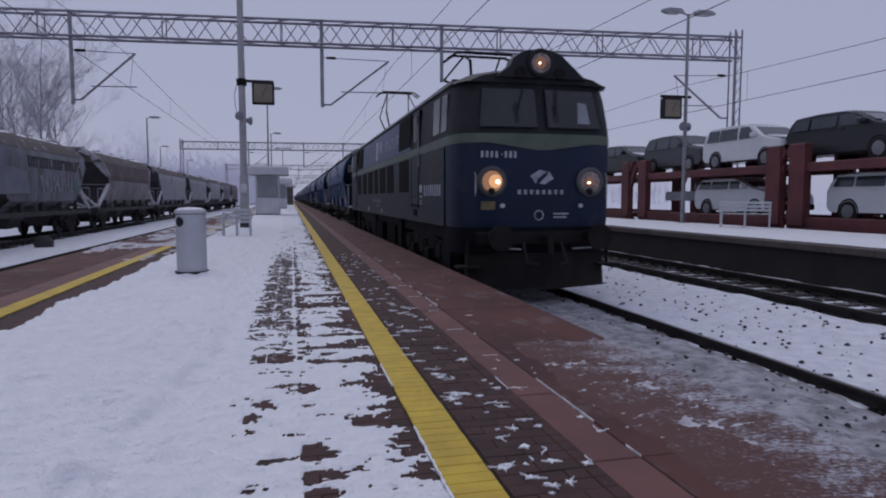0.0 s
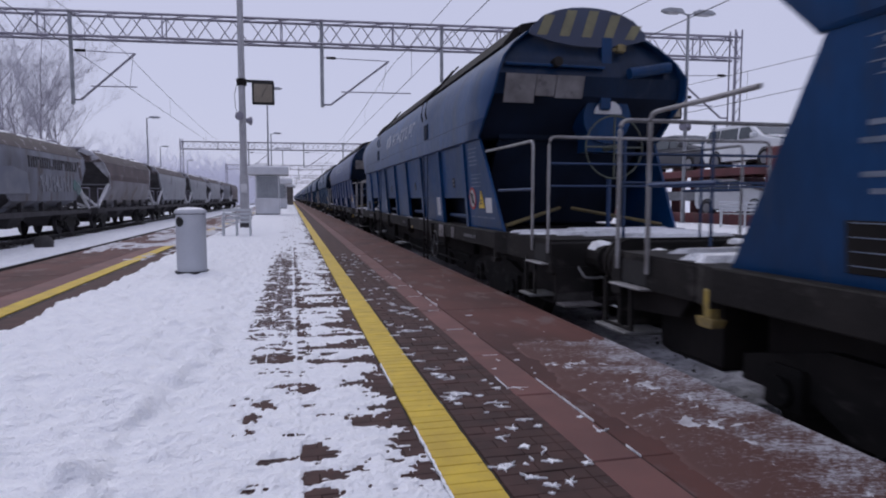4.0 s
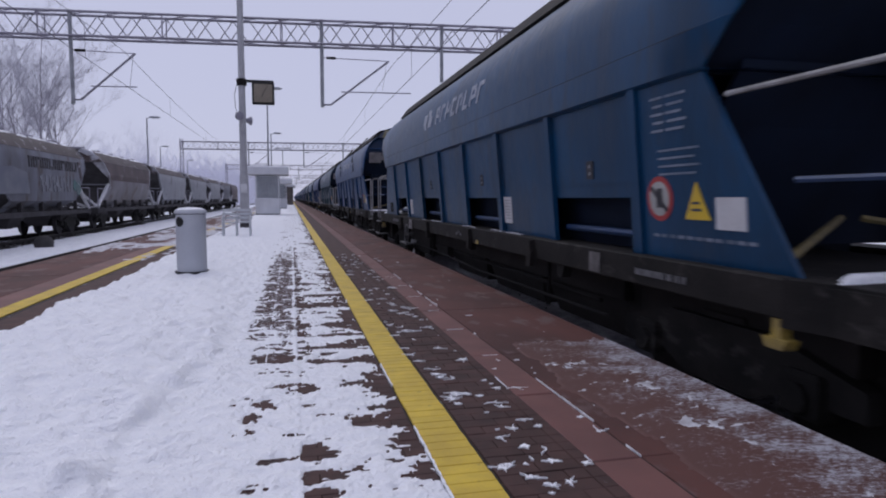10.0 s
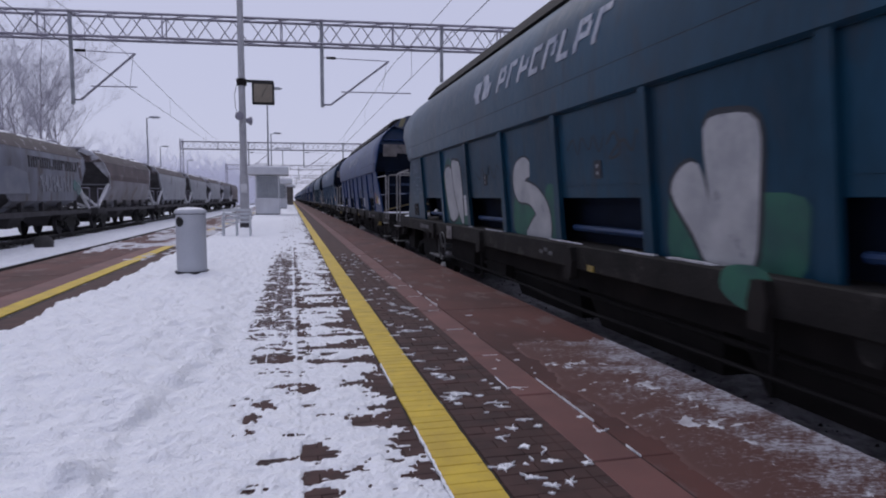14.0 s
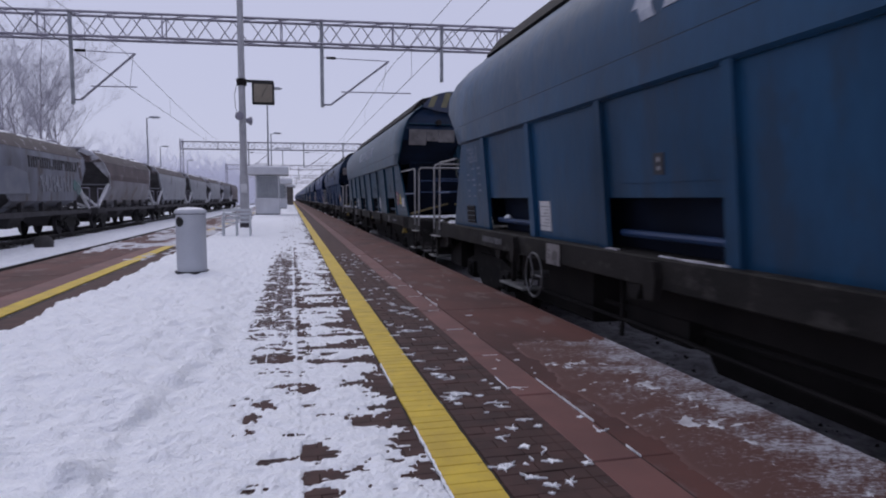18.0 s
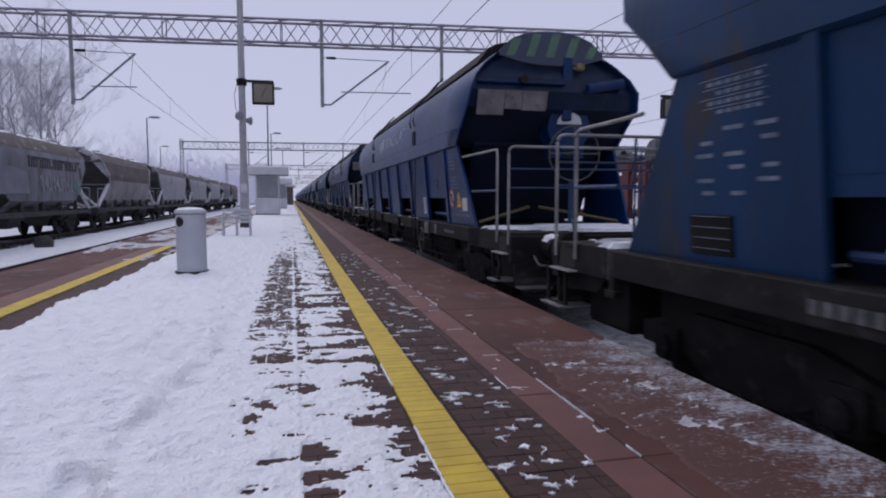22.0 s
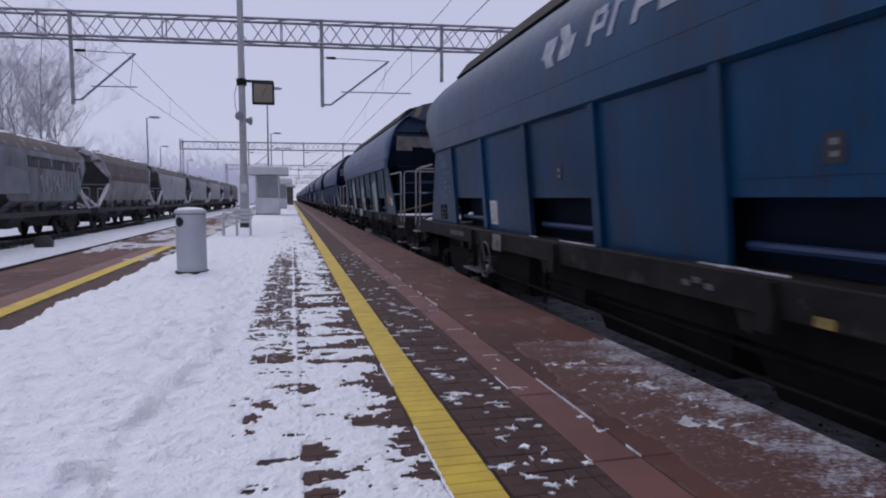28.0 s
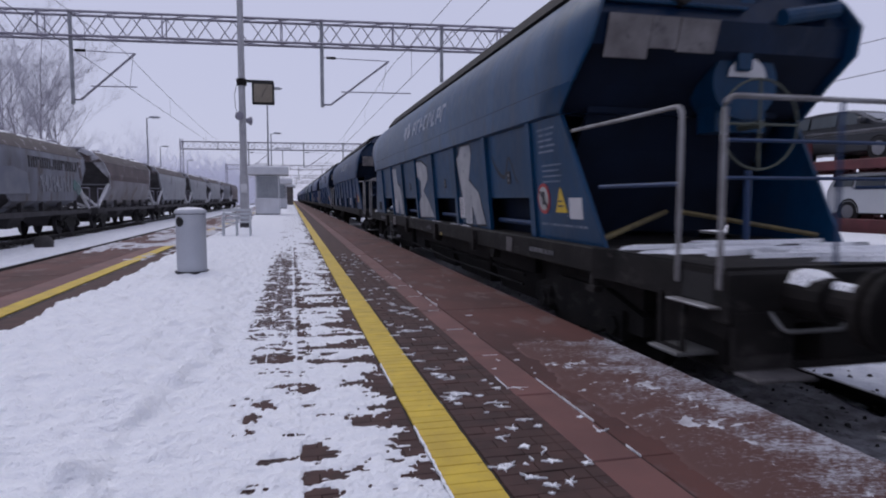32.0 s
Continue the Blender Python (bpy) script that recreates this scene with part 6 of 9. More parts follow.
blot(g16, [(4.45, 2.1), (4.2, 2.2), (3.9, 1.6), (3.6, 1.24), (4.4, 1.26)], GRAF_GREEN, "green spray paint behind the letter")
blot(g16, [(3.1, 1.9), (2.85, 1.95), (2.82, 1.3), (3.2, 1.24)], GRAF_GREEN, "green spray paint behind the letter")
stroke(g16, [(9.1, 1.95, 0.008), (9.05, 2.2, 0.012), (8.85, 2.35, 0.012), (8.7, 2.2, 0.01), (8.5, 2.4, 0.012), (8.3, 2.2, 0.012), (8.5, 2.05, 0.012), (8.2, 1.95, 0.01)], GRAF_DARK, "thin black sprayed scribble")
letter(g18, [(4.5, 2.38), (4.3, 2.44), (4.2, 2.56), (3.62, 2.56), (3.55, 2.4), (3.8, 2.0), (3.3, 1.8), (3.02, 1.32), (3.5, 1.3), (3.7, 1.62), (3.76, 1.3), (4.12, 1.29), (4.26, 1.76)], SILVER, 0.0, 1)
letter(g18, [(8.1, 2.52), (7.5, 2.5), (6.95, 2.36), (7.0, 2.1), (7.5, 1.88), (7.0, 1.62), (6.6, 1.33), (8.1, 1.29), (8.12, 1.6), (7.75, 1.75), (7.72, 2.1), (8.1, 2.2)], SILVER, 0.0, 1)
letter(g18, [(11.6, 2.5), (11.0, 2.52), (10.9, 2.1), (10.5, 2.0), (10.3, 1.3), (10.7, 1.29), (10.9, 1.7), (11.1, 1.3), (11.5, 1.3)], SILVER, 0.0, 1)
stroke(g18, [(2.5, 2.3, 0.02), (2.3, 2.1, 0.03), (2.0, 2.0, 0.03), (1.8, 2.25, 0.02), (1.6, 2.0, 0.02), (1.5, 1.9, 0.02)], GRAF_DARK, "thin black sprayed scribble")
for wgn, y in ((wagons[0], 3.05), (wagons[0], 10.03), (wagons[12], 3.05)):
    part("warning_plate", tuck(Shape().box(-1.468, y + 0.23, 2.2, -1.455, y + 0.45, 2.42)), SIGN_PALE, wgn, "pale warning plate with a yellow triangle")
    part("plate_triangle", tuck(Shape().prism([(y + 0.26, 2.23), (y + 0.42, 2.23), (y + 0.34, 2.38)], "x", -1.474, -1.462)), SIGN_YELLOW, wgn)
    part("warning_plate", tuck(Shape().box(-1.468, y, 2.06, -1.455, y + 0.22, 2.45)), SIGN_ORANGE, wgn, "grimy orange warning plate")
    part("plate_symbol", tuck(Shape().disc((-1.468, y + 0.11, 2.16), "x", 0.07, 0.012, 14).prism([(y + 0.03, 2.28), (y + 0.19, 2.28), (y + 0.11, 2.42)], "x", -1.474, -1.462)), INK, wgn)
# the stripes of some crown boards are not yellow
for n, stripe_paint in ((1, HAZ_STEEL), (12, HAZ_GREEN)):
    for o in wagons[n - 1].children_recursive:
        if o.name.split(".")[0] == "stripe":
            o.material_slots[0].link = "OBJECT"
            o.material_slots[0].material = stripe_paint
# the lashing hooks of most wagons have lost their yellow
for n, wgn in enumerate(wagons, 1):
    for o in wgn.children:
        if n > 1 and n not in (3, 4, 5, 8, 10) and o.name.split(".")[0] in ("hook", "bracket_lamp") and not (o.name.startswith("bracket_lamp") and n in (17, 18, 19)):
            o.material_slots[0].link = "OBJECT"
            o.material_slots[0].material = FRAME if o.name.startswith("hook") else BRACE_YELLOW
# warning signs by the upper hatches of two wagons
for wgn, y, z in ((wagons[12], 10.3, 2.67), (wagons[3], 11.34, 3.03)):
    k = 0.24 if wgn is wagons[12] else 0.11
    part("warning_triangle", Shape().prism([(y, z), (y + k, z), (y + k / 2, z + 0.9 * k)], "x", -1.522, -1.505), SIGN_YELLOW, wgn, "yellow warning triangle")
part("warning_plate", Shape().box(-1.526, 10.29, 2.93, -1.505, 10.52, 3.17, 0.003), SIGN_PALE, wagons[12], "pale and orange warning plate")
part("plate_symbol", Shape().box(-1.53, 10.32, 2.96, -1.515, 10.49, 3.03).disc((-1.523, 10.405, 3.1), "x", 0.05, 0.014, 12), SIGN_ORANGE, wagons[12])
part("warning_triangle", Shape().prism([(3.06, 2.63), (3.22, 2.63), (3.14, 2.78)], "x", -1.522, -1.505), YELLOW_DIRTY, wagons[10], "grimy yellow warning triangle")
part("warning_plate", Shape().box(-1.52, 3.05, 2.88, -1.505, 3.22, 3.12, 0.003), GRIMY_PLATE, wagons[10], "grimy warning plate")
part("plate_symbol", Shape().box(-1.526, 3.08, 2.91, -1.512, 3.19, 2.99), SIGN_ORANGE, wagons[10])
part("faded_triangle", Shape().prism([(3.26, 3.03), (3.42, 3.03), (3.34, 3.17)], "x", -1.522, -1.505), GRAF_MID, wagons[5], "faded pale triangle")
part("faded_ring_mark", Shape().hoop((-1.512, 4.33, 3.09), "x", 0.055, 0.022, 16, 5).hoop((-1.508, 4.33, 3.22), "x", 0.05, 0.022, 16, 5), LETTER, wagons[5], "two pale rings one above the other")
part("faded_triangle", tuck(Shape().prism([(10.2, 2.27), (10.38, 2.27), (10.29, 2.42)], "x", -1.465, -1.452)), GRAF_MID, wagons[3], "faded pale triangle")
part("faded_emblem", tuck(Shape().hoop((-1.458, 10.28, 2.12), "x", 0.085, 0.022, 18, 5).disc((-1.458, 10.28, 2.12), "x", 0.03, 0.012, 10)), GRAF_MID, wagons[3], "faded pale ring mark")
# brake wheels and papers stand at different bays
for n, wgn in enumerate(wagons, 1):
    if n not in LADDERS:
        continue
    shifts = {"side_brake_wheel": -5.62, "frame_plate": -4.32, "placard": 0.0} if n == 1 else {"side_brake_wheel": -8.48, "frame_plate": -8.48, "placard": -1.2}
    for o in wgn.children:
        kind = o.name.split(".")[0]
        if kind in shifts and o.bound_box[0][0] < 0 and (kind == "placard" or o.bound_box[0][1] > 9):
            o.matrix_basis = pose(0, shifts[kind], 0)
# the mark of the eleventh wagon has all but worn away
for o in wagons[10].children:
    if o.name.split(".")[0] in ("emblem", "owner_lettering") and o.bound_box[0][0] < 0:
        o.material_slots[0].link = "OBJECT"
        o.material_slots[0].material = FRAME_PRINT
# the owner's mark sits further back on the leading wagon
for o in wagons[0].children:
    if o.name.split(".")[0] in ("emblem", "owner_lettering") and o.bound_box[0][0] < 0:
        o.matrix_basis = pose(0, 0.05, 0)
for o in wagons[15].children:
    if o.name.split(".")[0] == "hopper_shell":
        o.material_slots[0].material = PAINTS["blue"]


# ---- the locomotive ----
def build_loco():
    lo = thing("electric_locomotive", "dark blue six-axle electric locomotive with lit headlamps pulling the train", "locomotive")
    L = 19.8
    HW = 1.49

    # plan of the nose: (x, y) from the middle to the side
    nose = [(0.0, 0.0), (0.75, 0.02), (1.12, 0.08), (1.34, 0.2), (1.45, 0.4), (HW, 0.75)]

    def ring(z, shrink, back):
        half = [(x * shrink, y + back) for x, y in nose]
        front = [(-x, y, z) for x, y in reversed(half[1:])] + [(x, y, z) for x, y in half]
        rear = [(x, L - y, z) for x, y, _ in reversed(front)]
        return front + rear

    levels_low = [(1.2, 0.99, 0.02), (1.34, 0.998, 0.0), (2.0, 1.0, 0.0), (2.66, 1.0, 0.0)]
    part("lower_body", Shape().loft([ring(*q) for q in levels_low]), LOCO_BLUE, lo, "dark blue lower body with grime", smooth=True)
    part("upper_body", Shape().loft([ring(*q) for q in [(2.81, 1.0, 0.0), (3.0, 0.995, 0.03), (3.45, 0.975, 0.16), (3.72, 0.95, 0.26)]]), LOCO_GREY, lo, "sooty grey upper body and cab", smooth=True)
    part("band", Shape().loft([ring(*q) for q in [(2.655, 1.004, -0.008), (2.815, 1.004, -0.005)]]), LOCO_BAND, lo, "pale green waist band", smooth=True)
    # the band dips to a point on the nose
    for e, sg in ((0.0, 1), (L, -1)):
        part("band_point", Shape().prism([(-1.0, 2.66), (1.0, 2.66), (0.12, 2.54), (-0.12, 2.54)], "y", e - 0.014 if sg == 1 else e - 0.01, e + 0.01 if sg == 1 else e + 0.014), LOCO_BAND, lo)
    # the ends come down lower, with a slanting edge towards the bogies
    for e, sg in ((0.0, 1), (L, -1)):
        low = []
        for z, shrink, back, rear in ((0.74, 0.96, 0.08, 0.86), (0.95, 0.985, 0.03, 0.92), (1.215, 0.995, 0.01, 1.2)):
            pts = [(x * shrink, e + sg * (y + back), z) for x, y in nose] + [(HW * shrink, e + sg * rear, z)]
            low.append([(-x, y, z) for x, y, z in reversed(pts[1:])] + pts)
        part("nose_skirt", Shape().loft(low), LOCO_SOOT, lo, "sooty lower nose", smooth=True)
    # roof
    roof_rings = []
    for y, k, d in ((0.22, 0.9, -0.1), (0.55, 0.97, -0.03), (1.2, 1.0, 0.0), (L - 1.2, 1.0, 0.0), (L - 0.55, 0.97, -0.03), (L - 0.22, 0.9, -0.1)):
        prof = [(-1.44, 3.7), (-1.38, 3.8), (-1.15, 3.9), (-0.7, 3.98), (0, 4.02), (0.7, 3.98), (1.15, 3.9), (1.38, 3.8), (1.44, 3.7)]
        roof_rings.append([(x * k, y, z + (d if z > 3.75 else 0)) for x, z in prof])
    part("roof", Shape().loft(roof_rings), LOCO_GREY, lo, "dark sooty roof", smooth=True)
    for s in (-1, 1):
        part("rain_gutter", Shape().box(s * 1.44 - 0.03, 0.6, 3.7, s * 1.44 + 0.03, L - 0.6, 3.76, 0.01), GALV, lo)
    for e, sg in ((0.0, 1), (L, -1)):
        f = lambda d: e + sg * d
        # top headlamp in its raised housing
        hump = []
        for y, r in ((0.12, 0.29), (0.35, 0.3), (0.9, 0.2), (1.5, 0.05)):
            hump.append([(1.15 * r * 1.6 * math.cos(a) * (1 if math.sin(a) > 0 else 1.6), f(y), 3.98 + (r * 1.0 * math.sin(a) if math.sin(a) > 0 else -0.2)) for a in [2 * math.pi * i / 16 for i in range(16)]])
        part("lamp_housing", Shape().loft(hump), LOCO_GREY, lo, "raised roof lamp housing", smooth=True)
        top = part("roof_headlamp", Shape().hoop((0, f(0.1), 4.03), "y", 0.205, 0.045, 28, 8).disc((0, f(0.16), 4.03), "y", 0.2, 0.1, 24), LOCO_GREY, lo, "round roof headlamp", smooth=True)
        part("lens", Shape().disc((0, f(0.09), 4.03), "y", 0.18, 0.03, 24), LAMP_DIM, top)
        part("reflector", Shape().disc((-0.01, f(0.075), 4.03), "y", 0.1, 0.015, 18), LAMP_FAINT if sg == 1 else LAMP_DIM, top, "pinkish reflector")
        part("bulb", Shape().disc((-0.03, f(0.07), 4.02), "y", 0.018, 0.02, 10), LAMP_CORE if sg == 1 else LAMP_DIM, top, "glowing lamp bulb")
        for s in (-1, 1):
            part("horn", Shape().disc((s * 0.36, f(0.2), 3.86), "y", 0.09, 0.2, 14).hoop((s * 0.36, f(0.1), 3.86), "y", 0.08, 0.02, 16), IRON, lo, "small round horn")
            lamp = part("headlamp", Shape().hoop((s * 0.9, f(0.0), 2.0), "y", 0.215, 0.05, 30, 8).disc((s * 0.9, f(0.06), 2.0), "y", 0.22, 0.14, 28), LAMP_RIM, lo, "large round headlamp with a grey rim", smooth=True)
            part("lens", Shape().disc((s * 0.9, f(-0.02), 2.0), "y", 0.19, 0.03, 28), (LAMP_ON if s == -1 else LAMP_DIM) if sg == 1 else LAMP_DIM, lamp, "warm glowing lamp glass")
            if sg == 1:
                part("bulb", Shape().disc((s * 0.9 + (0.09 if s == -1 else -0.03), f(-0.045), 1.99), "y", 0.034 if s == -1 else 0.02, 0.03, 12), LAMP_CORE, lamp, "glowing lamp bulb")
                part("reflector", Shape().disc((s * 0.9 + (0.05 if s == -1 else -0.02), f(-0.036), 2.0), "y", 0.115 if s == -1 else 0.08, 0.02, 20), LAMP_MID if s == -1 else LAMP_FAINT, lamp, "lit reflector")
                part("marker", Shape().disc((s * 0.9 - 0.02, f(-0.045), 1.83), "y", 0.06, 0.03, 12), IRON, lamp)
            # windscreen panes, leaning with the cab
            tilt = lambda z: f(-0.008 + (z - 3.0) * 0.29)
            x0, x1 = (-1.12, -0.09) if s == -1 else (0.09, 1.12)
            pane = []
            for x, z in ((x0, 2.92), (x1, 2.92), (x1 - (0 if s == -1 else 0.1), 3.6), (x0 + (0.1 if s == -1 else 0), 3.6)):
                pane.append((x, tilt(z) + sg * (0.06 if abs(x) > 0.8 else 0.0), z))
            frame_pts = pane + [pane[0]]
            fr = part("windscreen", Shape().tube([(x, y - sg * 0.012, z) for x, y, z in frame_pts], 0.013, 6), LOCO_GREY, lo, "cab windscreen with a dark frame")
            back = [(x, y + sg * 0.03, z) for x, y, z in pane]
            front = [(x, y - sg * 0.012, z) for x, y, z in pane]
            part("pane", Shape().add(front + back, [(0, 1, 2, 3), (7, 6, 5, 4), (0, 4, 5, 1), (1, 5, 6, 2), (2, 6, 7, 3), (3, 7, 4, 0)]), GLASS, fr)
            part("wiper", Shape().tube([(s * 0.3, tilt(3.62) - sg * 0.05, 3.62), (s * 0.36 - 0.1, tilt(3.2) - sg * 0.05, 3.15)], 0.012, 5).tube([(s * 0.36 - 0.12, tilt(3.3) - sg * 0.05, 3.35), (s * 0.36 - 0.09, tilt(3.0) - sg * 0.05, 3.02)], 0.014, 5), BLACK, fr)
            if s == 1:
                # the bright patch in the right pane is painted on as a pale quad
                bl = lambda x, z, k: (x, tilt(z) + sg * (0.06 * (x - 0.09) / 1.03 - 0.016 - k), z)
                part("blind", Shape().add([bl(0.66, 3.0, 0.006), bl(0.9, 3.0, 0.006), bl(0.86, 3.36, 0.006), bl(0.7, 3.38, 0.006), bl(0.66, 3.0, -0.01), bl(0.9, 3.0, -0.01), bl(0.86, 3.36, -0.01), bl(0.7, 3.38, -0.01)], [(0, 1, 2, 3), (7, 6, 5, 4), (0, 4, 5, 1), (1, 5, 6, 2), (2, 6, 7, 3), (3, 7, 4, 0)]), PANE_LIGHT, fr, "patch of light painted on the cab glass")
            part("buffer", Shape().disc((s * 0.875, f(-0.25), 1.06), "y", 0.11, 0.44, 14).disc((s * 0.875, f(-0.46), 1.06), "y", 0.22, 0.05, 20), IRON, lo, "round steel buffer")
            part("marker_light", Shape().box(s * 0.72 - 0.035, f(-0.03) - 0.02, 1.55, s * 0.72 + 0.035, f(-0.03) + 0.02, 1.62, 0.01), PLACARD, lo)
            part("corner_step", Shape().box(s * 1.3 - 0.2, f(0.1) - 0.15, 0.52, s * 1.3 + 0.2, f(0.1) + 0.15, 0.56).box(s * 1.3 - 0.02, f(0.1) - 0.02, 0.5, s * 1.3 + 0.02, f(0.1) + 0.02, 1.0), IRON, lo)
            part("grab_handle", Shape().tube([(s * 1.2, f(-0.0), 1.75), (s * 1.2, f(-0.05), 1.8), (s * 1.2, f(-0.05), 2.1), (s * 1.2, f(-0.0), 2.14)], 0.015, 6), TUBE, lo)
            part("jumper_hose", Shape().tube([(s * 0.35, f(-0.06), 0.95), (s * 0.36, f(-0.3), 0.62), (s * 0.18, f(-0.36), 0.6)], 0.03, 6), BLACK, lo)
        part("yellow_plate", Shape().box(-1.1, f(-0.02) - 0.012, 1.52, -0.85, f(-0.02) + 0.012, 1.66), BRACE_YELLOW, lo, "small grimy yellow plate")
        part("number_mark", Shape().add(*_bar_rows([(-1.1 + 0.085 * i, -1.055 + 0.085 * i, 2.4, 2.51) for i in range(4)] + [(-0.75, -0.71, 2.45, 2.465)] + [(-0.68 + 0.085 * i, -0.635 + 0.085 * i, 2.4, 2.51) for i in range(3)], f(-0.012), sg)), LETTER, lo, "pale bars in place of the number")
        em = [[(-0.21, 2.1), (-0.05, 2.2), (0.09, 2.17), (-0.08, 2.05), (-0.11, 1.97)], [(0.21, 2.05), (0.05, 1.95), (-0.05, 1.97), (0.08, 2.09), (0.13, 2.18)]]
        s_em = Shape()
        for poly in em:
            s_em.prism(poly, "y", f(-0.012) - 0.004, f(-0.012) + 0.004)
        part("emblem", s_em, LETTER, lo, "plain pale two-part emblem")
        part("owner_mark", Shape().add(*_bar_rows([(-0.44 + 0.112 * i, -0.385 + 0.112 * i, 1.78, 1.86) for i in range(8)], f(-0.012), sg)), LETTER, lo, "pale bars in place of lettering")
        part("maker_plate", Shape().hoop((-0.05, f(-0.012), 1.42), "y", 0.08, 0.012, 18, 5).add(*_bar_rows([(0.22, 0.5, 1.43, 1.46), (0.22, 0.46, 1.37, 1.4)], f(-0.012), sg)), LETTER, lo)
        # buffer beam and plough
        part("buffer_beam", Shape().box(-1.15, f(0.09) - 0.1, 0.9, 1.15, f(0.09) + 0.1, 1.14, 0.03), IRON, lo, "sooty buffer beam")
        part("coupling_hook", Shape().tube([(0, f(-0.05), 1.02), (0, f(-0.4), 1.05), (0, f(-0.45), 0.8)], 0.06, 8), IRON, lo)
        part("plough", Shape().add([(-1.3, f(0.3), 0.78), (1.3, f(0.3), 0.78), (1.25, f(0.1), 0.16), (-1.25, f(0.1), 0.16), (0, f(-0.2), 0.78), (0, f(-0.3), 0.16), (-1.25, f(0.5), 0.2), (1.25, f(0.5), 0.2)], [(0, 4, 5, 3), (4, 1, 2, 5), (3, 5, 2, 7, 6), (0, 3, 6), (1, 7, 2), (0, 6, 7, 1, 4)]), IRON, lo, "black snow plough below the buffer beam")
        part("cross_pipe", Shape().tube([(-0.85, f(-0.1), 0.86), (-0.4, f(-0.1), 0.84)], 0.018, 6).tube([(0.55, f(-0.1), 0.84), (1.0, f(-0.1), 0.86)], 0.018, 6), TUBE, lo)
    for s in (-1, 1):
        x = s * (HW + 0.004)
        # bright panel with owner's lettering, along the upper side
        part("upper_panel", Shape().prism([(s * 1.40, 2.83), (s * 1.496, 2.83), (s * 1.47, 3.62), (s * 1.38, 3.62)], "y", 4.35, 14.3), LOCO_PANEL, lo, "bright blue side panel")
        for y0, y1 in ((4.5, 5.85), (6.78, 7.98), (8.3, 9.55), (9.98, 10.84), (11.3, 12.6), (13.14, 14.29), (14.97, 16.18)):
            p = part("side_grille", Shape().box(x - 0.026, y0, 1.86, x + 0.026, y1, 2.62), GRILLE, lo, "dark ventilation grille")
            part("grille_slat", Shape().box(x - 0.0285, y0, 2.22, x + 0.0285, y1, 2.24).box(x - 0.0285, y0, 2.42, x + 0.0285, y1, 2.435).box(x - 0.0285, y0, 2.03, x + 0.0285, y1, 2.045), GRILLE, p)
        for y0, y1 in ((4.35, 6.0), (14.6, 16.2)):
            part("upper_grille", Shape().prism([(s * 1.42, 2.9), (s * 1.506, 2.9), (s * 1.478, 3.62), (s * 1.4, 3.62)], "y", y0, y1), GRILLE, lo, "dark upper grille")
        part("side_window", Shape().prism([(s * 1.42, 2.92), (s * 1.503, 2.92), (s * 1.478, 3.5), (s * 1.4, 3.5)], "y", 10.0, 10.5), GLASS, lo)
        for yd in (3.3, L - 3.2):
            d = part("cab_door", Shape().box(x - 0.03, yd, 1.58, x + 0.012, yd + 0.76, 2.66, 0.006).box(s * 1.455 - 0.03, yd, 2.8, s * 1.455 + 0.05, yd + 0.72, 3.62), LOCO_DOOR, lo, "sooty blue-grey cab door")
            part("door_glass", Shape().box(s * 1.5 - 0.02, yd + 0.16, 2.95, s * 1.5 + 0.012, yd + 0.56, 3.5), PALE_PANE, d, "pale door window")
            for a in (-0.03, 0.79):
                part("door_pillar", Shape().box(x - 0.034, yd + a - 0.015, 1.5, x + 0.034, yd + a + 0.015, 2.64).box(s * 1.47 - 0.03, yd + a - 0.015, 2.8, s * 1.47 + 0.03, yd + a + 0.015, 3.6), LOCO_SOOT, d)
            part("door_sill", Shape().box(x - 0.03, yd - 0.05, 1.52, x + s * 0.045, yd + 0.81, 1.57, 0.008).tube([(x + s * 0.03, yd + 0.18, 1.74), (x + s * 0.03, yd + 0.6, 1.74)], 0.012, 6), LOCO_SOOT, d, "sooty sill and low grip")
            part("door_handrail", Shape().tube([(x + s * 0.05, yd - 0.1, 2.4), (x + s * 0.05, yd - 0.1, 3.3)], 0.014, 6), GRILLE if yd > 9 else GALV, d)
            part("door_step", Shape().box(x - 0.03, yd + 0.18, 1.32, x + 0.006, yd + 0.56, 1.47), GRILLE, d, "black step recess")
        for yw, wide in ((0.85, 1.1), (L - 1.4, 0.75)):
            q = part("cab_window", Shape().prism([(s * 1.42, 2.92), (s * 1.494, 2.92), (s * 1.468, 3.58), (s * 1.4, 3.58)], "y", yw, yw + wide), GLASS, lo, "cab side window")
            part("window_bar", Shape().tube([(s * 1.49, yw + 0.45 * wide, 2.92), (s * 1.465, yw + 0.45 * wide, 3.58)], 0.02, 6), LOCO_GREY, q)
        tagged(part("side_number_mark", bars(s * (HW + 0.018), [(2.72 - 0.2 * i, 2.62 - 0.2 * i, 1.76, 1.98) for i in range(8)] + [(3.22, 2.95, 1.84, 2.0), (3.22, 2.95, 1.72, 1.77), (3.2, 2.97, 1.64, 1.67), (3.2, 2.97, 1.58, 1.61)], 0.008), LETTER, lo, "pale bars in place of the number"), kind="stuff")
        part("side_register_mark", bars(s * (HW + 0.018), [(11.2 - 0.13 * i - 0.1 * g, 11.13 - 0.13 * i - 0.1 * g, 1.58, 1.7) for i, g in enumerate((0, 0, 1, 1, 2, 3, 3, 3, 4, 4, 4, 4))] + [(10.4, 10.33, 1.44, 1.5), (10.2, 9.85, 1.45, 1.51), (10.05, 9.8, 1.26, 1.3)], 0.008), PALE_MARK, lo)
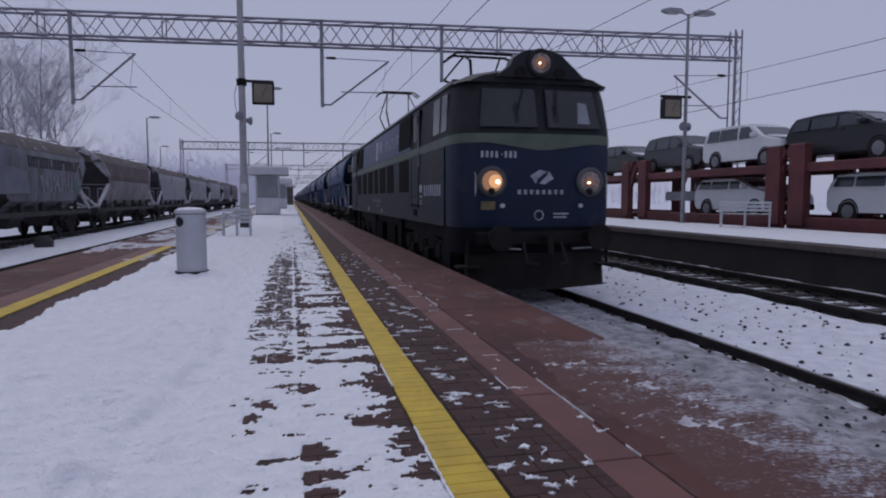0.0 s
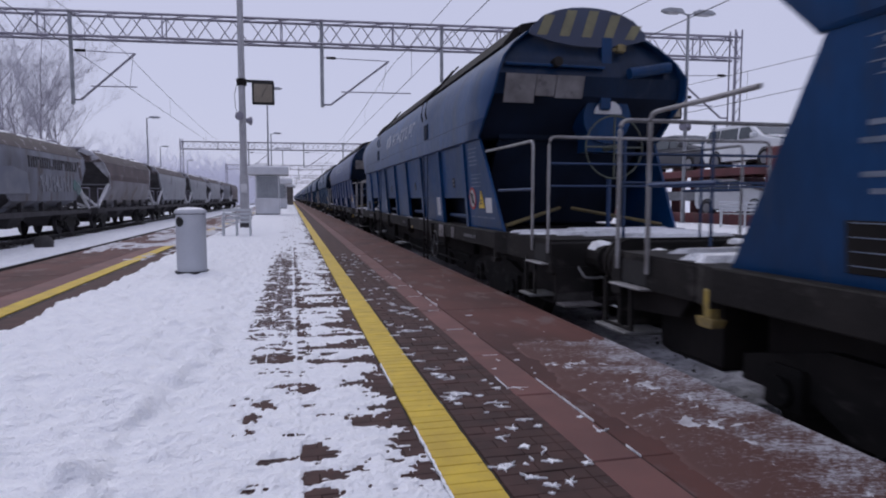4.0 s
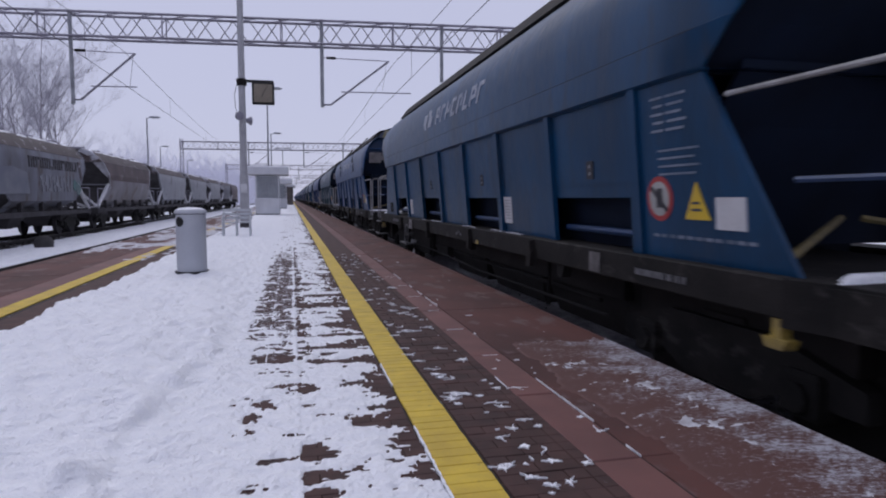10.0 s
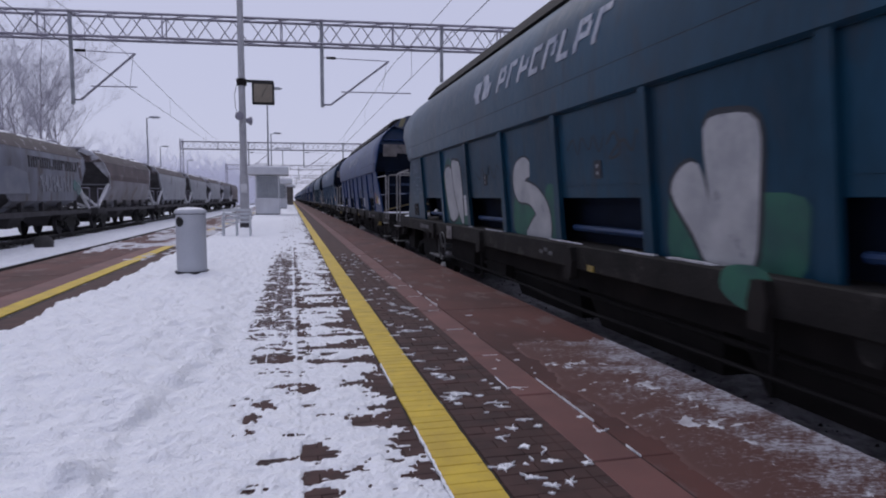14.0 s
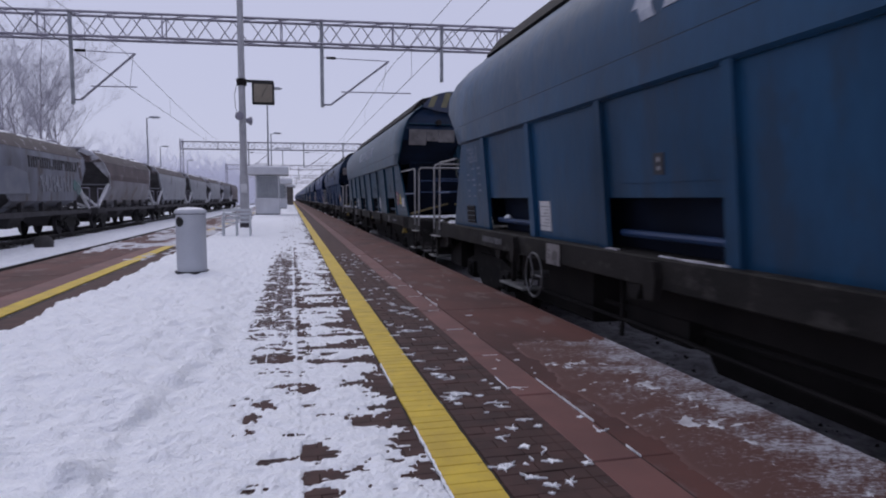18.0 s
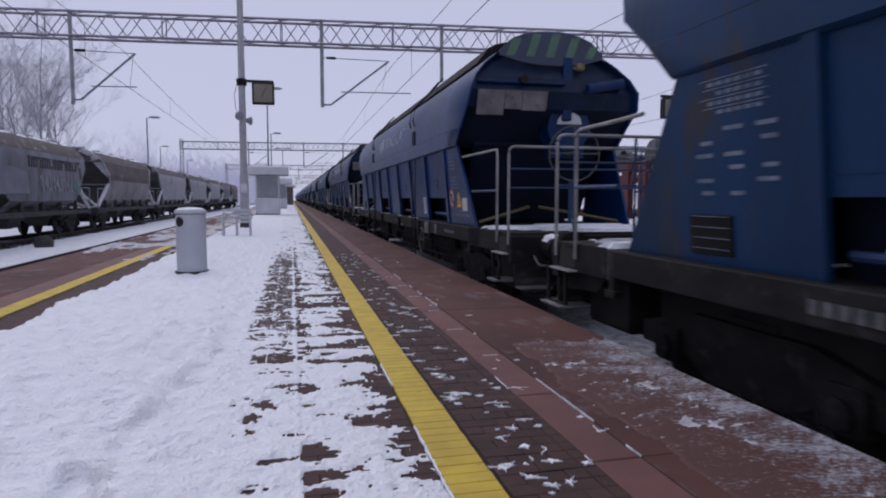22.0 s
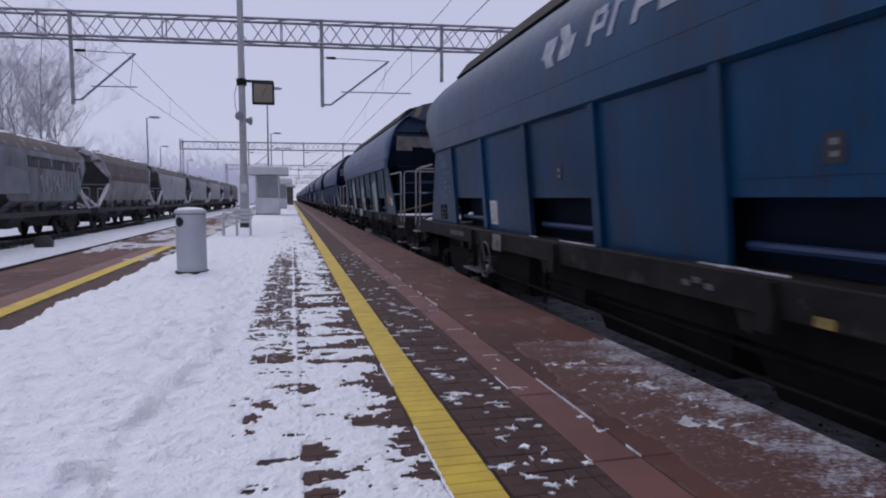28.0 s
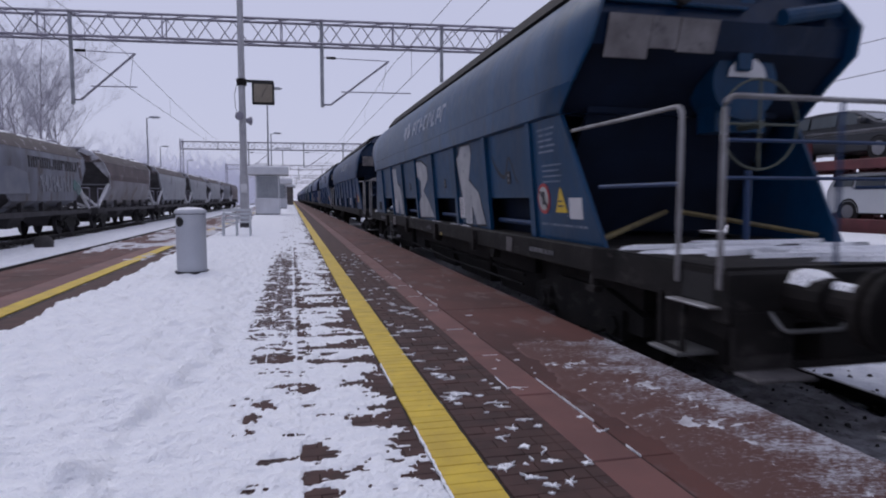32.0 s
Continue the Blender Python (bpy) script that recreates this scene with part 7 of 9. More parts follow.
        part("side_skirt", Shape().box(x - 0.02, 0.95, 1.2, x + 0.004, L - 0.95, 2.635, 0.004), LOCO_SKIRT, lo, "grimy blue-grey side plates")
        part("side_plate", Shape().box(x - 0.024, 12.4, 1.27, x + 0.024, 12.58, 1.42).box(x - 0.024, 9.1, 1.27, x + 0.024, 9.24, 1.4), PLACARD, lo)
        em = Shape()
        flat = lambda quad: em.add([(s * (1.5 - (z - 2.83) * 0.033 + 0.006), y, z) for y, z in quad], [(0, 1, 2, 3)])
        for quad in (((9.7, 3.22), (9.5, 3.18), (9.28, 3.36), (9.42, 3.48)), ((9.52, 3.18), (9.36, 3.06), (9.26, 3.1), (9.5, 3.24)), ((9.02, 3.3), (9.2, 3.34), (9.42, 3.16), (9.3, 3.06)), ((9.22, 3.34), (9.36, 3.48), (9.46, 3.44), (9.24, 3.28))):
            flat(quad)
        for i in range(8):
            y0 = 8.42 - 0.305 * i
            bar = lambda a, b, z0, z1: flat(((y0 - a - 0.2 * (z0 - 3.06), z0), (y0 - b - 0.2 * (z0 - 3.06), z0), (y0 - b - 0.2 * (z1 - 3.06), z1), (y0 - a - 0.2 * (z1 - 3.06), z1)))
            bar(0.0, 0.055, 3.06, 3.34)
            if i % 3 != 2:
                bar(0.055, 0.22, 3.29, 3.34)
            if i % 3 != 1:
                bar(0.055, 0.2, 3.06 if i % 2 else 3.16, 3.11 if i % 2 else 3.21)
            if i % 2 == 0:
                bar(0.17, 0.22, 3.17, 3.285)
        tagged(part("owner_mark", em, LETTER, lo, "white emblem and bars in place of lettering"), kind="stuff")
    # underside
    part("underframe", Shape().box(-1.2, 0.8, 0.9, 1.2, L - 0.8, 1.21), IRON, lo)
    for y, nm in ((7.6, "equipment_box"), (10.2, "equipment_box")):
        part(nm, Shape().box(-1.35, y, 0.35, 1.35, y + 1.5, 0.95, 0.03), GRILLE, lo, "near-black equipment box")
    part("air_tank", Shape().disc((-1.0, 9.4, 0.7), "y", 0.2, 0.9, 16), GRILLE, lo)
    for yb in (4.4, L - 4.4):
        b = Shape()
        for s in (-1, 1):
            b.prism([(yb - 2.6, 0.5), (yb - 2.6, 0.72), (yb - 1.0, 0.9), (yb + 1.0, 0.9), (yb + 2.6, 0.72), (yb + 2.6, 0.5), (yb + 1.0, 0.42), (yb - 1.0, 0.42)], "x", s * 1.1 - 0.07, s * 1.1 + 0.07)
        fr = part("bogie", b, IRON, lo, "sooty three-axle bogie")
        for a in (-1.75, 0.0, 1.75):
            for s in (-0.75, 0.75):
                part("wheel", Shape().disc((s, yb + a, 0.61), "x", 0.61, 0.12, 28).disc((s - math.copysign(0.07, s), yb + a, 0.61), "x", 0.64, 0.03, 28), IRON, fr)
            for s in (-1, 1):
                part("axle_box", Shape().box(s * 1.14 - 0.1, yb + a - 0.2, 0.42, s * 1.14 + 0.1, yb + a + 0.2, 0.8, 0.04), IRON, fr)
                for q in (-0.36, 0.36):
                    part("coil_spring", Shape().disc((s * 1.14, yb + a + q, 0.66), "z", 0.1, 0.3, 12), IRON, fr)
        for s in (-1, 1):
            for q in (-2.75, -0.875, 0.875, 2.75):
                part("brake_hanger" if abs(q) < 1 else "sand_box", Shape().box(s * 1.2 - 0.1, yb + q - (0.2 if abs(q) < 1 else 0.32), 0.22, s * 1.2 + 0.1, yb + q + (0.2 if abs(q) < 1 else 0.32), 0.62 if abs(q) < 1 else 1.16, 0.03), LOCO_SOOT, fr)
            part("sand_pipe", Shape().tube([(s * 1.0, yb - 2.5, 0.8), (s * 0.85, yb - 2.6, 0.3)], 0.03, 6), IRON, fr)
    # roof gear
    for yp, up in ((3.6, False), (L - 4.6, True)):
        pan = part("pantograph", Shape().box(-0.9, yp - 0.9, 4.12, -0.82, yp + 0.9, 4.18).box(0.82, yp - 0.9, 4.12, 0.9, yp + 0.9, 4.18).box(-0.9, yp - 0.9, 4.12, 0.9, yp - 0.82, 4.18).box(-0.9, yp + 0.82, 4.12, 0.9, yp + 0.9, 4.18), IRON, lo, "raised diamond pantograph" if up else "folded diamond pantograph")
        h = 5.86 if up else 4.86
        for s in (-1, 1):
            part("lower_arm", Shape().tube([(s * 0.35, yp - 0.4, 4.2), (s * 0.6, yp + (-0.95 if up else -1.15), (4.2 + h) / 2)], 0.03, 6).tube([(s * 0.35, yp + 0.4, 4.2), (s * 0.6, yp + (0.95 if up else 1.15), (4.2 + h) / 2)], 0.03, 6), IRON, pan)
            part("upper_arm", Shape().tube([(s * 0.6, yp + (-0.95 if up else -1.15), (4.2 + h) / 2), (s * 0.42, yp, h)], 0.022, 6).tube([(s * 0.6, yp + (0.95 if up else 1.15), (4.2 + h) / 2), (s * 0.42, yp, h)], 0.022, 6), IRON, pan)
        for k in (-0.18, 0.18):
            part("collector_strip", Shape().tube([(-0.85, yp + k, h - 0.12), (-0.62, yp + k, h + 0.04), (0.62, yp + k, h + 0.04), (0.85, yp + k, h - 0.12)], 0.03, 6), IRON, pan)
        for s in (-0.8, 0.8):
            for a in (-0.7, 0.7):
                part("insulator", Shape().disc((s, yp + a, 4.02), "z", 0.09, 0.2, 10), FRAME, pan)
    for y in (6.2, 8.4, 10.4, 12.2):
        part("roof_vent", Shape().box(-0.6, y, 3.96, 0.6, y + 0.9, 4.24, 0.05), LOCO_GREY, lo)
    part("roof_busbar", Shape().tube([(0.55, 4.6, 4.36), (0.55, L - 5.5, 4.36)], 0.025, 6), IRON, lo)
    for i in range(7):
        part("roof_insulator", Shape().disc((0.55, 5.2 + 1.35 * i, 4.2), "z", 0.06, 0.3, 8), FRAME, lo)
    part("roof_walk", Shape().box(-1.0, 2.2, 4.0, -0.72, L - 2.2, 4.06), IRON, lo)
    return lo


def _bar_rows(rows, y, sg):
    """Bars on an end wall: rows of (x0, x1, z0, z1)."""
    vs, fs = [], []
    for x0, x1, z0, z1 in rows:
        k = len(vs)
        vs += [(x0, y - 0.004, z0), (x1, y - 0.004, z0), (x1, y - 0.004, z1), (x0, y - 0.004, z1), (x0, y + 0.004, z0), (x1, y + 0.004, z0), (x1, y + 0.004, z1), (x0, y + 0.004, z1)]
        fs += [tuple(k + i for i in f) for f in ((0, 1, 2, 3), (7, 6, 5, 4), (0, 4, 5, 1), (1, 5, 6, 2), (2, 6, 7, 3), (3, 7, 4, 0))]
    return vs, fs


loco = build_loco()
loco.matrix_basis = pose(TRACK, 10.4, RAIL_Z)


# ---- grain wagons standing on the siding ----
GRAIN = {
    "round": [(0.55, 1.15), (1.2, 1.55), (1.46, 2.2), (1.5, 2.8), (1.36, 3.4), (0.95, 3.85), (0.4, 4.02)],
    "flat": [(0.6, 1.15), (1.38, 1.55), (1.42, 2.3), (1.42, 2.95), (1.38, 3.35), (1.0, 3.8), (0.4, 3.98)],
}


GRAIN = {k: [(x, 1.15 + (z - 1.15) * 1.15) for x, z in v] for k, v in GRAIN.items()}


def grain_wagon(y0, length, kind, paint_mat, words, long_slope=False, band=0.0):
    w = thing("grain_wagon", words, "freight wagon", pose(-11.7, y0, RAIL_Z), group="grain wagons on the siding")
    half = GRAIN[kind]
    ring = [(-x, z) for x, z in half] + [(x, z) for x, z in reversed(half)]
    cut = lambda z: 2.0 * max(0, min(1, (3.3 - z) / 2.1)) if kind == "flat" else 1.7 * max(0, 1 - abs(z - 2.6) / 1.7)
    rows = []
    level = cut
    near = (lambda z: 1.4 * max(0.0, 4.75 - z)) if long_slope else cut
    for e, sg, cut in ((1.0, 1, near), (length - 1.0, -1, level)):
        rows.append([(x * 0.9, e + sg * (cut(z) + 0.3), z) for x, z in ring])
        rows.append([(x * 0.985, e + sg * cut(z), z) for x, z in ring])
        rows.append([(x, e + sg * (cut(z) + 0.1), z) for x, z in ring])
    rows = rows[:3] + rows[:2:-1]
    part("body", Shape().loft(rows, True, False), paint_mat, w, "weathered steel hopper body", smooth=True)
    for e, sg, cut in ((1.0, 1, near), (length - 1.0, -1, level)):
        rim = [(x * 0.99, e + sg * (cut(z) + 0.04), z) for x, z in half[1:]]
        for s in (-1, 1):
            part("end_rim", Shape().tube([(s * x, y, z) for x, y, z in rim], 0.045, 5), GRAIN_RIM if kind == "round" else paint_mat, w, "rim of the body's end, pale with frost")
        q = Shape()
        for (xa, za), (xb, zb) in zip(half, half[1:]):
            ya, yb = e + sg * (cut(za) + 0.3), e + sg * (cut(zb) + 0.3)
            q.add([(-xa * 0.9, ya, za), (xa * 0.9, ya, za), (xb * 0.9, yb, zb), (-xb * 0.9, yb, zb)] + [(-xa * 0.9, ya + sg * 0.04, za), (xa * 0.9, ya + sg * 0.04, za), (xb * 0.9, yb + sg * 0.04, zb), (-xb * 0.9, yb + sg * 0.04, zb)], [(0, 1, 2, 3), (7, 6, 5, 4), (0, 4, 5, 1), (1, 5, 6, 2), (2, 6, 7, 3), (3, 7, 4, 0)])
        part("end_plate", q, GRAIN_FRAME, w, "dark recessed end")
        part("end_beam", Shape().tube([(-1.3, e + sg * (cut(2.5) - 0.05), 2.5), (1.3, e + sg * (cut(2.5) - 0.05), 2.5)], 0.05, 6), GRAIN_TAG, w)
        if kind == "round":
            high = [q for q in half if q[1] > 2.9]
            zm, zt = high[0][1], high[-1][1]
            outer = [(x * 0.975, e + sg * (cut(z) + 0.06), z) for x, z in high]
            inner = [(x * 0.975 - 0.42 * math.sin(math.pi * (0.1 + 0.75 * (z - zm) / (zt - zm))), e + sg * (cut(z) + 0.1), z - 0.12) for x, z in high]
            for s in (-1, 1):
                pts = [(s * x, y, z) for x, y, z in outer + inner[::-1]]
                part("end_crescent", Shape().loft([pts, [(x, y + sg * 0.03, z) for x, y, z in pts]]), GRAIN_RIM, w, "frosted curved flange of the end")
    if band:
        (xa, za), (xb, zb) = [q for q in half if q[1] < 3.6][-1], [q for q in half if q[1] > 3.6][0]
        xs = [(xa + (xb - xa) * (z - za) / (zb - za), z) for z in (za, (za + zb) / 2, zb)]
        low = [q for q in half if q[1] < za - 0.01][-1]
        xs = [(xa + (low[0] - xa) * (za - band) / (za - low[1]), band)] + xs
        for s in (-1, 1):
            outer = [[(s * (x + 0.006), e + sg * (level(z) + 0.16), z) for x, z in xs] + [(s * (x - 0.02), e + sg * (level(z) + 0.16), z) for x, z in reversed(xs)] for e, sg in ((1.0, 1), (length - 1.0, -1))]
            part("upper_side", Shape().loft(outer), HOP_ROOF_PLAIN, w, "rust-brown upper side", smooth=False)
    top = [q for q in ring if q[1] > 3.6]
    over = [(x * 1.012, z + 0.014) for x, z in top]
    part("roof", Shape().loft([[(x, e, z) for x, z in over] for e in (1.2, length - 1.2)], closed=True), HOP_ROOF, w, "rust-brown roof with scraps of snow", smooth=True)
    ZT = half[-1][1]
    part("roof_walk", Shape().box(-0.35, 1.2, ZT, 0.35, length - 1.2, ZT + 0.05), GALV_DARK, w)
    for k in range(5):
        y = 1.8 + k * (length - 3.6) / 4
        part("roof_hatch", Shape().disc((0.0, y, ZT + 0.09), "z", 0.38, 0.1, 14), GALV_DARK, w)
    rs = random.Random(int(y0))
    (x5, z5), (x6, z6) = half[-2], half[-1]
    for k in range(14):
        y = 1.3 + (length - 2.6) * (k + rs.random()) / 14
        zz = lambda x: z5 + (x5 - x) * (z6 - z5) / (x5 - x6) + 0.012
        r0, n = [], 9
        cx, ax, ay = rs.uniform(0.55, 0.84), rs.uniform(0.06, 0.19), rs.uniform(0.25, 0.9)
        for i in range(n):
            a, q = 2 * math.pi * i / n, rs.uniform(0.6, 1.1)
            r0.append((cx + ax * q * math.cos(a), y + ay * q * math.sin(a)))
        part("roof_snow", Shape().loft([[(x, yy, zz(x)) for x, yy in r0], [(cx + (x - cx) * 0.8, y + (yy - y) * 0.85, zz(x) + 0.05) for x, yy in r0]]), SNOW, w, "snow lying along the roof")
    for s in (-1, 1):
        part("sole_bar", Shape().box(s * 1.3 - 0.05, 0.3, 0.95, s * 1.3 + 0.05, length - 0.3, 1.15), GRAIN_FRAME, w, "grimy frame")
        for k in range(6):
            y = 2.2 + k * (length - 4.4) / 5
            part("rib", Shape().prism([(y - 0.05, 1.15), (y + 0.05, 1.15), (y + 0.05, 1.6), (y - 0.05, 1.6)], "x", s * 1.2 - 0.06, s * 1.2 + 0.1), GRAIN_FRAME, w)
    for k in range(3):
        y = 3.4 + k * (length - 6.8) / 2
        part("discharge_hopper", Shape().loft([[(-1.0, y - 1.2, 1.3), (1.0, y - 1.2, 1.3), (1.0, y + 1.2, 1.3), (-1.0, y + 1.2, 1.3)], [(-0.4, y - 0.3, 0.45), (0.4, y - 0.3, 0.45), (0.4, y + 0.3, 0.45), (-0.4, y + 0.3, 0.45)]]), GRAIN_FRAME, w)
    for e, sg in ((0.3, 1), (length - 0.3, -1)):
        part("headstock", Shape().box(-1.35, e - 0.1, 0.85, 1.35, e + 0.1, 1.2, 0.02), GRAIN_FRAME, w)
        part("deck", Shape().box(-1.3, min(e, e + sg * 1.6), 1.17, 1.3, max(e, e + sg * 1.6), 1.2), GRAIN_FRAME, w)
        part("deck_snow", Shape().box(-1.2, min(e + sg * 0.1, e + sg * 0.9), 1.2, 1.2, max(e + sg * 0.1, e + sg * 0.9), 1.24, 0.015), SNOW, w, "snow on the end platform")
        for s in (-1, 1):
            part("end_strut", Shape().tube([(s * 1.3, e + sg * 0.05, 1.22), (s * 1.36, e + sg * 2.1, 2.5)], 0.1, 6), PLACARD, w, "pale snowy diagonal end strut")
            part("end_rail", Shape().tube([(s * 1.36, e + sg * 0.0, 2.25), (s * 1.36, e + sg * 1.2, 2.25)], 0.03, 5), GALV_DARK, w)
            part("end_rail", Shape().tube([(s * 1.36, e, 1.2), (s * 1.36, e, 2.25)], 0.03, 5), GALV_DARK, w)
            part("end_strut", Shape().tube([(s * 1.25, e + sg * 0.2, 1.25), (s * 0.2, e + sg * 1.6, 1.9)], 0.06, 6), PLACARD, w, "pale snowy end strut")
            part("buffer", Shape().disc((s * 0.875, e - sg * 0.3, 1.06), "y", 0.22, 0.12, 14).disc((s * 0.875, e - sg * 0.15, 1.06), "y", 0.1, 0.3, 10), IRON, w)
        part("end_ladder", Shape().tube([(-0.95, e + sg * 0.05, 1.0), (-0.95, e + sg * 0.9, 3.6)], 0.02).tube([(-0.6, e + sg * 0.05, 1.0), (-0.6, e + sg * 0.9, 3.75)], 0.02), GALV_DARK, w)
    for yb in (2.4, length - 2.4):
        bogie(w, yb)
    for o in w.children_recursive:
        if o.type == "MESH" and o.data.materials[0] == IRON:
            o.data.materials[0] = GRAIN_FRAME
    return w


rows = [(21.9, 15.6, "flat", HOP_GREY, "grey steel grain hopper wagon with faded lettering", True), (38.4, 15.4, "round", HOP_DUSTY, "brown and grey rounded grain hopper wagon with rust stains", False, 2.75), (54.6, 15.4, "flat", HOP_PALE, "pale grey grain hopper wagon with snow on its roof"), (70.8, 15.4, "flat", HOP_PALE, "pale grey grain hopper wagon with sloping ends"), (87.0, 15.4, "round", HOP_PALE, "pale rounded grain hopper wagon with snowy roof"), (103.2, 15.4, "round", HOP_GREY, "grey rounded grain hopper wagon"), (119.4, 15.4, "flat", HOP_BROWN, "brown grain hopper wagon with sloping ends"), (5.6, 15.4, "flat", HOP_GREY, "grey steel grain hopper wagon on the siding")]
grain = [grain_wagon(*r) for r in rows]
g0 = grain[0]
for i in range(12):
    y, z0 = 13.1 - 0.5 * i, 2.98
    bar = Shape().box(1.4, y - 0.12, z0, 1.448, y, z0 + 0.46).box(1.4, y - 0.36, z0 + (0.33 if i % 2 else 0.0), 1.447, y - 0.12, z0 + (0.46 if i % 2 else 0.13))
    if i % 3:
        bar.box(1.4, y - 0.38, z0, 1.446, y - 0.27, z0 + 0.46)
    part("letter_bar", bar, GRAIN_INK, g0, "faded dark lettering")
for i in range(9):
    y, q = 12.4 - 0.46 * i, 0.25 * (i % 3)
    bar = Shape().prism([(y, 2.0), (y - 0.16, 2.0), (y - 0.26, 2.72), (y - 0.1, 2.75)], "x", 1.4, 1.446)
    bar.prism([(y - 0.1, 2.0 + q), (y - 0.4, 2.02 + q), (y - 0.4, 2.17 + q), (y - 0.1, 2.17 + q)], "x", 1.4, 1.445)
    part("sprayed_letter", bar, GRAIN_TAG, g0, "faded pale graffiti")
part("graffiti", Shape().disc((1.432, 13.3, 2.2), "x", 0.36, 0.02, 7).disc((1.434, 12.75, 2.34), "x", 0.3, 0.02, 6), GRAIN_GREEN, g0, "faded green graffiti")
part("graffiti", Shape().prism([(3.4, 1.85), (7.2, 1.9), (7.0, 2.75), (5.6, 2.95), (3.6, 2.8)], "x", 1.425, 1.44), GRAIN_PATCH, g0, "faded bluish painted-over patch")
part("rust_streak", Shape().prism([(13.7, 2.6), (14.0, 2.6), (13.6, 3.5), (13.3, 3.5)], "x", 1.41, 1.437), HOP_ROOF, g0, "brown rust streak")
boulder = Shape()
br = random.Random(3)
boulder.loft([[(-9.35 + r * math.cos(a) * 0.36 * br.uniform(0.85, 1.1), 27.6 + r * math.sin(a) * 0.3, z) for a in [2 * math.pi * i / 9 for i in range(9)]] for r, z in ((1.0, -0.75), (1.0, -0.5), (0.75, -0.33), (0.35, -0.25))])
solid("boulder", boulder, STONE, "dark grey boulder lying in the snow by the track", "boulder", smooth=True)


# ---- car transporter on the far goods track ----
def van(name, paint_mat, words, x, y, z, height, long_nose=0.0):
    """Nose towards smaller y."""
    v = thing(name, words, "van", pose(x, y, z), group="vans on the transporter")
    L, W, H = 4.45, 1.84, height
    prof = [(0.0, 0.42), (0.02, 0.72), (0.12, 0.92), (1.0 + long_nose, 1.1), (1.75 + long_nose, H - 0.12), (2.2 + long_nose, H - 0.02), (3.2, H), (4.15, H - 0.06), (4.36, H - 0.3), (L, 0.95), (L, 0.45), (4.3, 0.28), (0.15, 0.28)]
    rings = []
    for x0, k in ((-W / 2, 0.9), (-W / 2 + 0.1, 0.985), (-W / 2 + 0.3, 1.0), (W / 2 - 0.3, 1.0), (W / 2 - 0.1, 0.985), (W / 2, 0.9)):
        rings.append([(x0 * (1.0 if q < 1.0 else 1 - 0.13 * (q - 1.0) / (H - 1.0)), L / 2 + (p - L / 2) * (k if k < 0.95 else 1) ** 0.2, 0.62 + (q - 0.62) * (k ** 0.35)) for p, q in prof])
    part("body", Shape().loft(rings), paint_mat, v, smooth=True)
    for s in (-1, 1):
        xs = lambda q: s * (W / 2 * (1 - 0.13 * max(0, q - 1.0) / (H - 1.0)) + 0.006)
        zt = H - 0.14
        zb = 1.08
        for p0, p1, p2, p3 in ((1.35 + long_nose, 2.3, 1.85 + long_nose, 2.3), (2.42, 3.4, 2.42, 3.4), (3.5, 4.2, 3.5, 4.1)):
            vs = [(xs(zb), p0, zb), (xs(zb), p1, zb), (xs(zt) - s * 0.0, p3, zt), (xs(zt), p2, zt)]
            vs += [(a - s * 0.03, b, c) for a, b, c in vs]
            part("window", Shape().add(vs, [(0, 1, 2, 3), (7, 6, 5, 4), (0, 4, 5, 1), (1, 5, 6, 2), (2, 6, 7, 3), (3, 7, 4, 0)]), CAR_GLASS, v, "dark side window")
        for yy in (0.85, 3.6):
            tyre = part("tyre", Shape().disc((s * (W / 2 - 0.1), yy, 0.32), "x", 0.32, 0.22, 22), BLACK, v)
            part("rim", Shape().disc((s * (W / 2 + 0.015), yy, 0.32), "x", 0.21, 0.02, 16), ALLOY, tyre)
            part("arch", Shape().hoop((s * (W / 2 - 0.02), yy, 0.33), "x", 0.36, 0.035, 22, 5), BLACK, v)
        part("headlamp", Shape().add([(s * 0.55, -0.005, 0.84), (s * 0.86, 0.1, 0.86), (s * 0.84, 0.26, 1.0), (s * 0.55, 0.16, 0.98), (s * 0.5, 0.3, 0.84), (s * 0.75, 0.3, 0.98)], [(0, 1, 2, 3), (0, 3, 5, 4), (1, 4, 5, 2)]), CAR_GLASS, v, "slanted headlamp")
        part("mirror", Shape().box(s * 1.0 - 0.1, 1.32 + long_nose, 1.08, s * 1.0 + 0.1, 1.46 + long_nose, 1.26, 0.03), paint_mat, v)
        part("sill", Shape().box(s * 0.86 - 0.05, 1.25, 0.24, s * 0.86 + 0.05, 3.2, 0.36, 0.02), BLACK, v)
        part("door_handle", Shape().box(s * 0.93 - 0.015, 2.1, 0.98, s * 0.93 + 0.015, 2.28, 1.02, 0.006).box(s * 0.93 - 0.015, 2.55, 0.98, s * 0.93 + 0.015, 2.73, 1.02, 0.006), paint_mat, v)
    ws = [(-0.76, 1.12 + long_nose, 1.16), (0.76, 1.12 + long_nose, 1.16), (0.64, 1.7 + long_nose, H - 0.17), (-0.64, 1.7 + long_nose, H - 0.17)]
    ws = [(a, b - 0.03, c + 0.02) for a, b, c in ws]
    part("windscreen", Shape().add(ws + [(a, b + 0.04, c - 0.03) for a, b, c in ws], [(0, 1, 2, 3), (7, 6, 5, 4), (0, 4, 5, 1), (1, 5, 6, 2), (2, 6, 7, 3), (3, 7, 4, 0)]), CAR_GLASS, v, "pale reflecting windscreen")
    part("bumper", Shape().box(-0.85, -0.06, 0.3, 0.85, 0.12, 0.52, 0.04), BLACK, v)
